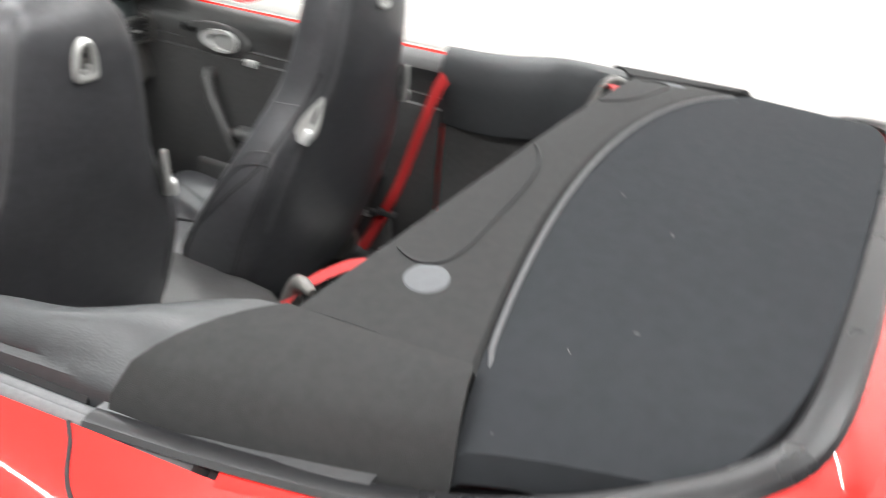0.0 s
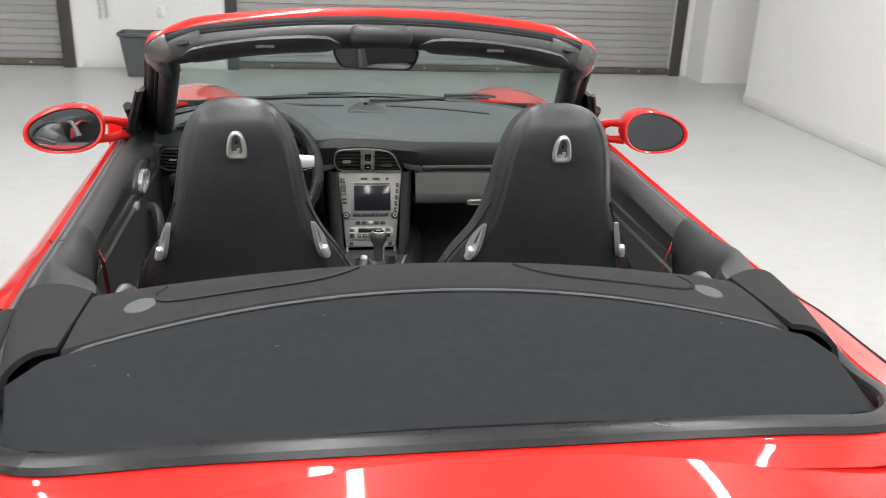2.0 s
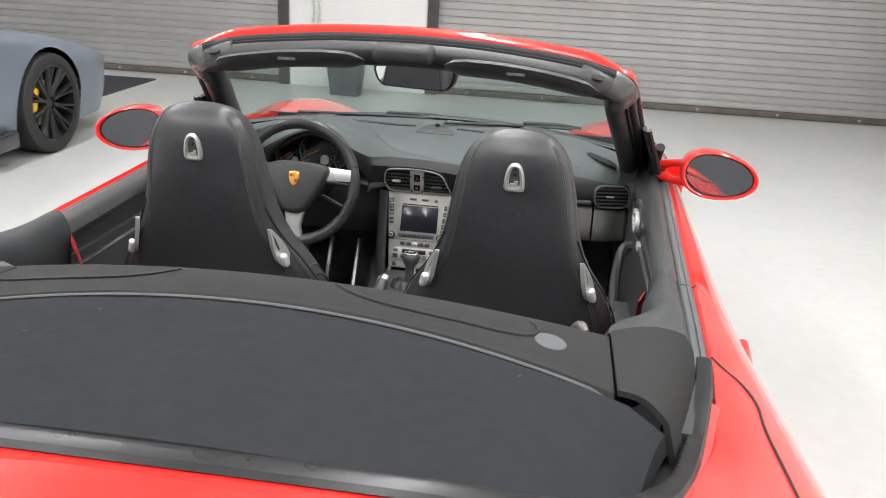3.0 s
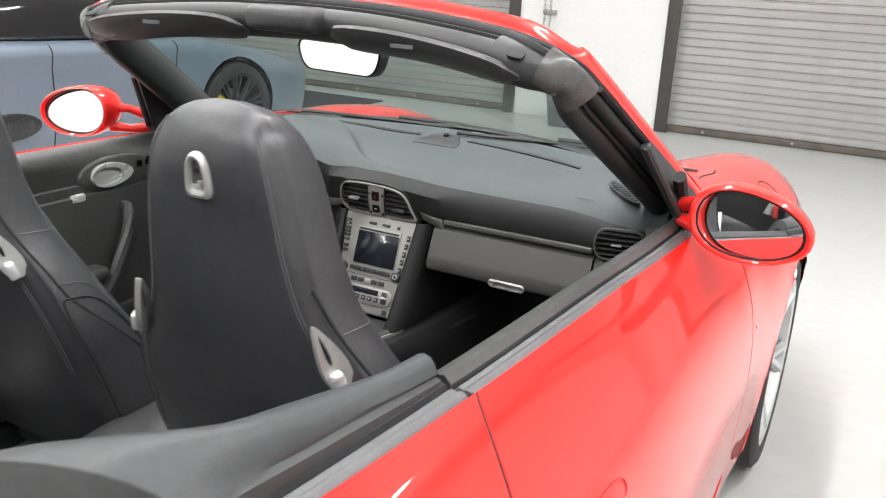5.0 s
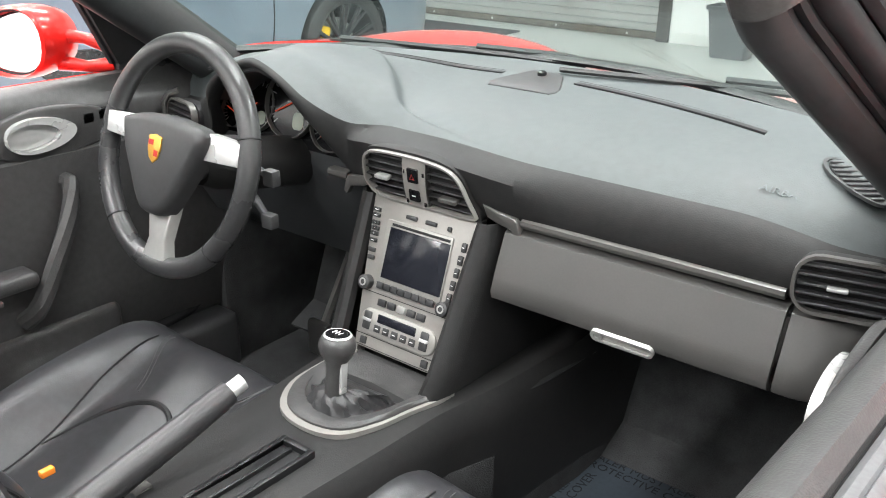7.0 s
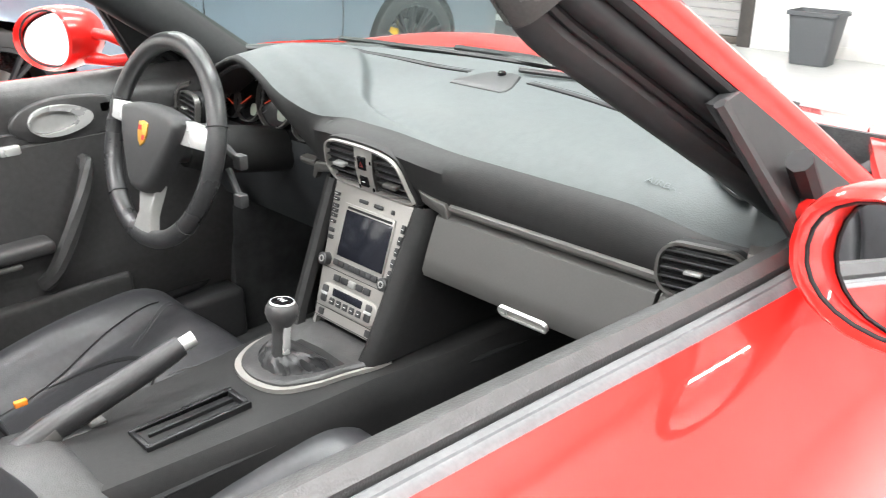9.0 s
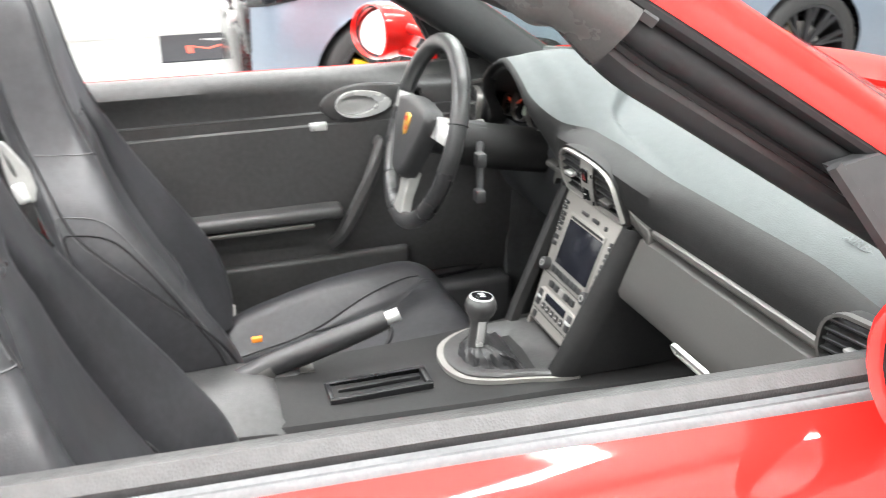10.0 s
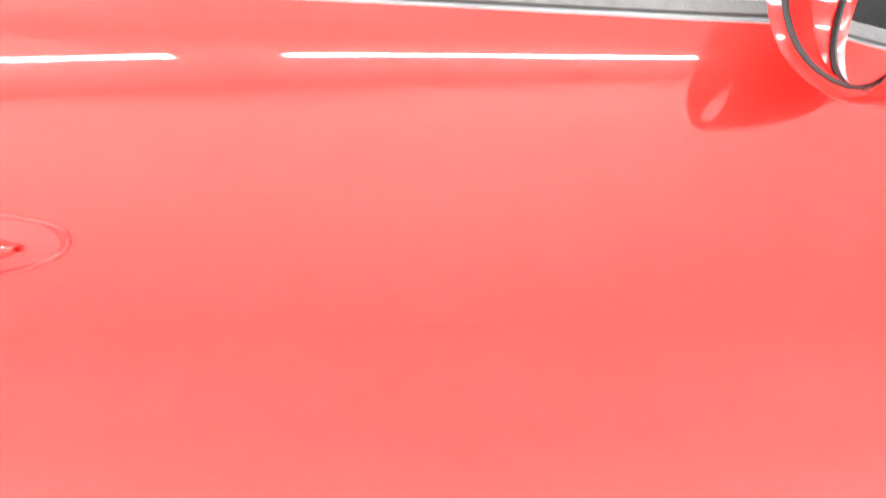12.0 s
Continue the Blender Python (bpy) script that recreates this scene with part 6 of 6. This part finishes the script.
    for s in (1, -1):
        side = 0 if s > 0 else 180
        for dd in (-3.2, 3.2):
            part("wing_seam", tube([on_back(.93 + .235 * i / 18, side + s * (30 + dd), .0003) for i in range(19)], .0011, 4), STITCH, st_)
        part("wing_piping", tube([on_back(.92 + .245 * i / 18, side + s * 30, .0006) for i in range(19)], .0022, 5), RUBBER, st_)
        part("shoulder_seam", tube([on_back(.925, side + s * (-8 + 38 * i / 12), .0004) for i in range(13)], .0012, 4), STITCH, st_)
        part("shoulder_piping", tube([on_back(.985 - .44 * i / 24, side + s * (-28 + 52 * (i / 24) ** .65), .0008) for i in range(25)], .0024, 5), RUBBER, st_)
        part("side_seam", tube([on_back(.977 - .44 * i / 24, side + s * (-28 + 52 * (i / 24) ** .65), .0005) for i in range(25)], .0012, 4), STITCH, st_)
        # sewn oval on the flank
        for k, m_ in ((1.0, RUBBER), (1.16, STITCH)):
            oval_ = [2 * math.pi * i / 48 for i in range(48)]
            part("flank_stitching", tube([on_side(.655 + .160 * k * math.copysign(abs(math.sin(a)) ** .6, math.sin(a)), s, -.05 + (.78 * k) * math.copysign(abs(math.cos(a)) ** .6, math.cos(a))) for a in oval_], .0018 if k == 1.0 else .0011, 5, closed=True), m_, st_)
        # release lever in a silver teardrop
        zax = Vector((s * .90, -.40, .12)).normalized()
        xax = Vector((0, -.36, .93))
        xax = (xax - zax * xax.dot(zax)).normalized()
        yax = zax.cross(xax)
        pc = Vector((cx + s * .156, .594 + dy, .903))
        ml = Matrix(((xax.x, yax.x, zax.x, pc.x), (xax.y, yax.y, zax.y, pc.y), (xax.z, yax.z, zax.z, pc.z), (0, 0, 0, 1)))
        wide = -s
        drop = [(.050 * math.cos(a) - .002, (.017 - .010 * math.cos(a)) * math.sin(a) - wide * -.004 * (1 - math.cos(a))) for a in [2 * math.pi * k / 28 for k in range(28)]]
        hole = [(q[0] * .46 + .014, q[1] * .17) for q in drop]
        part("lever_bezel", ring(drop, hole, .009, ml @ Matrix.Translation((0, 0, -.001))), SILVER, st_, "satin silver lever surround")
        part("lever_slot", slab(hole, .004, ml), RUBBER, st_)
        part("release_lever", rbox(-.050, -.018, -.0085, .0085, .003, .020, .006, 3, ml), BRIGHT, st_, "bright release lever")
    # sewn edge of the insert between the bolsters, and its lower edge
    for s in (1, -1):
        edge_ = []
        for i in range(29):
            z = .60 + (.9565 - .60) * i / 28
            v = (z, *lerp_table(BACK, z))
            hw = max(insert_half(z), .35 * v[3])
            hw = insert_half(z) if z < .94 else hw * math.sqrt(max(0, 1 - ((z - .94) / .0166) ** 2))
            edge_.append(Vector((cx + s * hw, v[1] - .0155 * (1 - smoothstep(.935, .952, z)) + .0015 + dy, z - .1 * (v[1] - v[2]) / 2)))
        part("insert_piping", tube(edge_, .0038, 6), RUBBER, st_)
    low_ = []
    for i in range(21):
        x = -.112 + .224 * i / 20
        z = .612 + .045 * (x / .112) ** 2
        v = (z, *lerp_table(BACK, z))
        low_.append(Vector((cx + x, v[1] + .0075 + dy - .016 * (x / .112) ** 6, z - .1 * (v[1] - v[2]) / 2)))
    part("insert_lower_seam", tube(low_, .0026, 5), RUBBER, st_)
    # silver harness loop in the head restraint
    yb = lerp_table(BACK, 1.12)[1]
    me_ = facing(cx, yb + dy - .001, 1.122, -6)
    outer_ = [(p.x, p.y) for p in spline([(-.0205, -.022, 0), (-.0195, -.004, 0), (-.0150, .016, 0), (-.0065, .0275, 0), (.0065, .0275, 0), (.0150, .016, 0), (.0195, -.004, 0), (.0205, -.022, 0), (.0150, -.029, 0), (.0, -.030, 0), (-.0150, -.029, 0), (-.0205, -.022, 0)], 45)[:-1]]
    inner_ = [(x * .50, y * .62 + .001) for x, y in outer_]
    mid_ = [((a[0] * .55 + b[0] * .45), (a[1] * .55 + b[1] * .45)) for a, b in zip(outer_, inner_)]
    part("harness_loop", grid([[me_ @ Vector((p[0], p[1], h)) for p in o] for o, h in ((outer_, -.002), (outer_, .002), ([(x * .95, y * .96) for x, y in outer_], .0048), (mid_, .0068), ([(x * 1.12, y * 1.08) for x, y in inner_], .005), (inner_, .001), (inner_, -.002))], closed=True), SILVER, st_, "silver harness loop")
    part("loop_tongue", merge(rbox(-.0075, .0045, -.0215, -.012, .001, .0045, .001, 2, me_), rbox(.0005, .0075, -.016, -.0065, .001, .0045, .001, 2, me_)), SILVER, st_)
    part("loop_recess", slab(inner_, .0015, me_ @ Matrix.Translation((0, 0, -.001))), TITAN2, st_)
    part("loop_screw", lathe([(.0032, 0), (.0032, .0025), (.0016, .003)], me_ @ Matrix.Translation((0, .006, .0005)), 12), RUBBER, st_)
    so = 1 if cx > 0 else -1
    # side hinge cover and handles on the outer side
    hinge = [(.070 * math.cos(a) * (1.1 if math.cos(a) < 0 else 1), (.056 if math.cos(a) < 0 else .056 - .014 * math.cos(a)) * math.sin(a)) for a in [2 * math.pi * k / 28 for k in range(28)]]
    part("hinge_cover", slab(hinge, .02, Matrix(((0, 0, so, cx + so * .246), (math.cos(.6), math.sin(.6), 0, .836 + dy), (-math.sin(.6), math.cos(.6), 0, .412), (0, 0, 0, 1))), .010, 4), TITAN2, st_, "grey plastic hinge cover")
    part("height_lever", tube(spline([(cx + so * .245, 1.11 + dy, .362), (cx + so * .258, 1.145 + dy, .392), (cx + so * .262, 1.20 + dy, .411), (cx + so * .258, 1.305 + dy, .418)], 12), [.010, .011, .012, .013, .014, .0145, .015, .015, .015, .015, .015, .014], 8, flat=1.0), BRIGHT, st_, "bright silver height lever")
    part("hinge_clip", rbox(cx + so * .258 - .006, cx + so * .258 + .006, .880 + dy, .903 + dy, .400, .432, .004), PLATE, st_, "pale plastic clip")
    part("tilt_lever", tube([(cx + so * .250, 1.035 + dy, .345), (cx + so * .258, 1.05 + dy, .385)], .008, 8), BRIGHT, st_, "small bright lever")
    part("side_trim", tube(spline([(cx + so * .232, .88 + dy, .345), (cx + so * .246, 1.0 + dy, .350), (cx + so * .250, 1.12 + dy, .375), (cx + so * .246, 1.27 + dy, .405)], 12), .014, 8, flat=1.6), TITAN2, st_)
    part("seat_rail", rbox(cx + so * .20 - .015, cx + so * .20 + .015, .88 + dy, 1.36 + dy, .27, .30, .005), TRIM, st_)
    return st_


seat(.333, -.004, "black leather passenger sports seat with silver harness loop")
seat(-.330, .024, "black leather driver sports seat with silver harness loop")

# rear seats
for s in (1, -1):
    part("rear_seat", flip(merge(rbox(.13, .56, .05, .42, .42, .56, .04, 4), rbox(.13, .56, -.06, .08, .52, .93, .04, 4)), s), LEATHER, car, "small black leather rear seat")
part("rear_console", rbox(-.13, .13, -.05, .42, .40, .54, .03, 3), CARPET, car)

# ---------------------------------------------------------------- blue-grey coupe parked alongside
OX = -4.05
coupe = thing("coupe_car", (OX, 3.3, 0), "blue-grey sports coupe with dark wheels and yellow brake calipers", "car")
# y, widest half width, shoulder height, shoulder half width, height on the centre line
COUPE = [(1.26, .74, .78, .58, .82), (1.36, .88, .85, .70, .89), (1.62, .95, .92, .80, .95), (2.00, .97, .93, .82, .95), (2.50, .96, .905, .82, .94), (3.20, .94, .885, .82, .93), (3.90, .94, .87, .80, .92),
         (4.30, .955, .85, .77, .88), (4.60, .96, .81, .72, .80), (5.00, .95, .72, .66, .69), (5.40, .86, .56, .55, .56), (5.62, .60, .42, .42, .44)]
COUPE_WHEELS = ((4.50, .345), (1.93, .35))


def coupe_row(y):
    w, zs, ws, zc = lerp_table(COUPE, y)
    mid = (zs + .52) / 2 + .03
    half_ = spline([(0, zc, 0), (ws * .55, zc, 0), (ws, zs, 0), ((w + ws) / 2 + .045, (zs + mid) / 2 + .03, 0), (w * .985, mid, 0), (w, .52, 0), (w * .975, .32, 0), (w * .92, .15, 0)], 30)
    right = [Vector((OX + p.x, y, p.y)) for p in half_]
    return [Vector((2 * OX - p.x, p.y, p.z)) for p in reversed(right[1:])] + right


bm = grid([coupe_row(1.26 + 4.36 * i / 110) for i in range(111)])
for wy, wz in COUPE_WHEELS:
    def gone(v):
        return math.hypot(v.co.y - wy, v.co.z - wz)
    dead = [f for f in bm.faces if all(gone(v) < .385 and abs(v.co.x - OX) > .55 for v in f.verts)]
    bmesh.ops.delete(bm, geom=dead, context="FACES")
    for v in bm.verts:
        d = gone(v)
        if d < .385 and abs(v.co.x - OX) > .55:
            v.co.y, v.co.z = wy + (v.co.y - wy) * .385 / d, wz + (v.co.z - wz) * .385 / d
part("body", bm, BLUE, coupe, "glossy blue-grey bodywork")
part("underbody", merge(rbox(OX - .68, OX + .68, 1.2, 5.4, .12, .62, .05), rbox(OX - .9, OX + .9, 2.4, 4.0, .10, .20, .02)), CARBON, coupe)
rows = []
for y, zr, zb, wb in ((2.05, .955, .94, .70), (2.35, 1.05, .92, .76), (2.7, 1.135, .905, .80), (3.05, 1.182, .895, .82), (3.4, 1.188, .89, .82), (3.7, 1.145, .88, .81), (4.05, 1.02, .87, .78), (4.36, .89, .86, .72)):
    h = zr - zb
    rows.append([Vector((OX + x * wb, y, z)) for x, z in ((-1, zb), (-.93, zb + h * .45), (-.80, zb + h * .85), (-.60, zr - h * .03), (0, zr), (.60, zr - h * .03), (.80, zb + h * .85), (.93, zb + h * .45), (1, zb))])
part("glasshouse", grid(rows), GLOSS, coupe, "dark tinted windows and gloss black roof")
for s in (1, -1):
    part("cant_rail", tube([r[6 if s > 0 else 2] + Vector((0, 0, .006)) for r in rows[1:]], .022, 8), BLUE, coupe)
    part("window_chrome", tube([r[8 if s > 0 else 0] + Vector((s * .004, 0, .008)) for r in rows[1:-1]], .009, 6), CARBON, coupe)
    part("side_skirt", rbox(OX + s * .93 - .03, OX + s * .93 + .03, 2.38, 4.08, .12, .24, .02, 2), CARBON, coupe)
    part("side_intake", slab(ellipse(.20, .075), .02, Matrix(((0, 0, s, OX + s * .945), (s, 0, 0, 2.70), (0, 1, 0, .46), (0, 0, 0, 1))), .01), CARBON, coupe, "black side air intake")
    for y0, y1 in ((3.05, 3.0), (4.02, 3.92)):
        sr = [coupe_row(y0 + (y1 - y0) * i / 20)[-1 - 27 + i] + Vector((s * .001, 0, .001)) for i in range(8, 25)]
        if s < 0:
            sr = [Vector((2 * OX - p.x, p.y, p.z)) for p in sr]
        part("door_gap", tube(sr, .004, 4), RUBBER, coupe)
    part("indicator", rbox(OX + s * .905 - .012, OX + s * .905 + .012, 5.06, 5.15, .60, .635, .006), AMBER, coupe, "amber side marker")
    for wy, wz in COUPE_WHEELS:
        w, m = road_wheel(coupe, s, OX + s * .845, wy, wz, .345, .265, .25, 10, DARKALLOY)
        part("caliper", rbox(-.085, .085, .125, .205, .02, .078, .012, 2, m @ Matrix.Rotation(radians(165), 4, "Z")), YELLOW, w, "yellow brake caliper")
    part("tail_light", tube([Vector((OX + s * x, y, z)) for x, y, z in ((.80, 1.37, .80), (.66, 1.285, .79), (.40, 1.245, .78))], .018, 6), SMOKED_RED, coupe)
    part("exhaust_tip", lathe([(.045, 0), (.05, .06), (.04, .06), (.038, .01)], Matrix.Translation((OX + s * .22, 1.26, .62)) @ Matrix.Rotation(radians(90), 4, "X"), 18), BRIGHT, coupe)
    part("rear_vent", rbox(OX + s * .45 - .30, OX + s * .45 + .30, 1.235, 1.30, .50, .76, .03, 2), CARBON, coupe, "black mesh tail panel")
def coupe_at(y, z):
    """Right-hand flank point of the body at height z."""
    half_ = coupe_row(y)[29:]
    for a, b in zip(half_, half_[1:]):
        if a.z >= z >= b.z and a.z > b.z:
            return a.lerp(b, (a.z - z) / (a.z - b.z))
    return half_[0]


for s in (1, -1):
    rows = []
    for i in range(15):
        y = 1.265 + .385 * i / 14
        lo, hi = .735 + .075 * i / 14, .775 + min(.10, .11 * i / 4) - .06 * smoothstep(5, 14, i)
        rows.append([coupe_at(y, lo + (hi - lo) * j / 6) + Vector((.008 * math.sin(math.pi * j / 6) + .002, 0, .004)) for j in range(7)])
    if s < 0:
        rows = [[Vector((2 * OX - p.x, p.y, p.z)) for p in r] for r in rows]
    part("tail_recess", shell(rows, .004 * s), GLOSS, coupe, "gloss black tail recess")
part("tail_spoiler", shell([[Vector((OX + x, 1.31 + dy + .10 * abs(x / .75) ** 3, z - .05 * abs(x / .75) ** 3)) for x in [-.64 + 1.28 * j / 16 for j in range(17)]] for dy, z in ((.03, .86), (0, .93), (.03, .952), (.16, .955), (.34, .948))], .012), BLUE, coupe)
part("diffuser", rbox(OX - .72, OX + .72, 1.22, 1.44, .14, .38, .04, 2), CARBON, coupe, "carbon rear diffuser")

# ---------------------------------------------------------------- things along the walls
bin_ = thing("waste_bin", (-1.79, 7.66, 0), "dark grey plastic waste bin standing by the wall", "waste bin")
def bin_row(w, d, z, r=.03):
    return [Vector((-1.79 + p[0], 7.66 + p[1], z)) for p in rrect(w, d, r, 4)]
part("tub", grid([bin_row(.29, .20, .004), bin_row(.295, .205, .02), bin_row(.385, .27, .40), bin_row(.375, .26, .40), bin_row(.285, .195, .025)], closed=True, caps=True), BIN, bin_)
part("rim", grid([bin_row(.385, .27, .385), bin_row(.415, .30, .388), bin_row(.415, .30, .418), bin_row(.385, .27, .420), bin_row(.375, .26, .385), bin_row(.385, .27, .385)], closed=True), BIN, bin_)


def chain_links(x, y, z0, z1):
    bm = bmesh.new()
    n = int((z1 - z0) / .032)
    for i in range(n):
        c = Vector((x + .004 * math.sin(i * .9), y, z0 + (i + .5) * .032))
        a = (i % 2) * math.pi / 2 + .3
        pts = [c + Vector((.010 * math.cos(q) * math.cos(a), .010 * math.cos(q) * math.sin(a), .021 * math.sin(q))) for q in [2 * math.pi * k / 8 for k in range(8)]]
        tube(pts, .0035, 4, closed=True, up=(math.sin(a), -math.cos(a), .01), bm=bm)
    return bm


ch = thing("door_chain", (-2.20, 7.99, .5), "galvanised hoist chain hanging beside the roll-up door", "chain")
part("chain_strand", chain_links(-2.23, 7.99, .50, 3.5), CHAIN, ch)
part("chain_strand", chain_links(-2.17, 7.99, .50, 3.5), CHAIN, ch)
part("chain_hook", rbox(-2.27, -2.13, 8.03, 8.068, 1.02, 1.06, .006), CHAIN, ch)


def outlet(x, y, z, ax):
    o_ = thing("power_outlet", (x, y, z), "white plastic power outlet plate on the wall", "outlet", "wall outlets")
    if ax == "y":
        part("plate", rbox(x - .036, x + .036, y - .008, y - .001, z - .058, z + .058, .003), PLATE, o_)
        for dz in (-.022, .022):
            part("socket", rbox(x - .016, x + .016, y - .010, y - .007, z + dz - .014, z + dz + .014, .002), BASEB, o_)
    else:
        part("plate", rbox(x + .001, x + .008, y - .036, y + .036, z - .058, z + .058, .003), PLATE, o_)
        for dz in (-.022, .022):
            part("socket", rbox(x + .007, x + .010, y - .016, y + .016, z + dz - .014, z + dz + .014, .002), BASEB, o_)


outlet(-1.66, ROOM_N, .57, "y")
outlet(ROOM_W, 1.12, .50, "x")

d3 = thing("door_3", (-6.96, -.13, 0), "closed white painted side door with lever handle", "door", kind="structure")
part("door_leaf", rbox(-7.42, -6.50, -.149, -.115, .01, 2.05, .004), WALL, d3)
part("door_frame", merge(rbox(-7.50, -7.43, -.149, -.10, 0, 2.12, .004), rbox(-6.49, -6.42, -.149, -.10, 0, 2.12, .004), rbox(-7.50, -6.42, -.149, -.10, 2.06, 2.13, .004)), BASEB, d3)
part("door_handle", merge(tube([(-6.56, -.115, 1.06), (-6.56, -.07, 1.06), (-6.68, -.065, 1.06)], .010, 8)), CHAIN, d3, "steel lever handle")
for z in (.25, 1.05, 1.85):
    part("hinge", rbox(-7.435, -7.405, -.118, -.104, z - .05, z + .05, .003), CHAIN, d3)

wn = thing("wall_notice", (-4.4, -.74, .95), "small white framed notices on the wall", "notice")
for z0 in (.84, 1.0):
    part("sheet", rbox(-4.399, -4.390, -.82, -.66, z0, z0 + .11, .002), PLATE, wn)
    part("print_line", rbox(-4.390, -4.388, -.80, -.68, z0 + .03, z0 + .036, 0), GREY_INK, wn)

fm_ = thing("logo_floor_mat", (-6.8, 1.7, 0), "black floor mat with red lettering by the wall", "floor mat")
part("mat_base", slab(rrect(1.40, 1.84, .02), .012, Matrix.Translation((-6.80, 1.72, .001)), .004), MATBLACK, fm_)
mt = Matrix(((0, -1, 0, -6.60), (1, 0, 0, 1.40), (0, 0, 1, .014), (0, 0, 0, 1)))
part("letters", text_bm("MC", .58, mt, .001), ORANGE_INK, fm_, "red letters")
for k in range(3):
    part("print_stripe", rbox(-7.15 + k * .05, -7.13 + k * .05, 1.15 + k * .05, 1.75, .0125, .0145, 0), WHITE_INK, fm_)
solo("rubber_floor_mat", slab(rrect(2.9, 2.8, .03), .008, Matrix.Translation((-5.34, 6.32, 0)), .003), MATBLACK, "large black rubber mat lying on the floor", "floor mat", base=(-5.34, 6.32, 0))
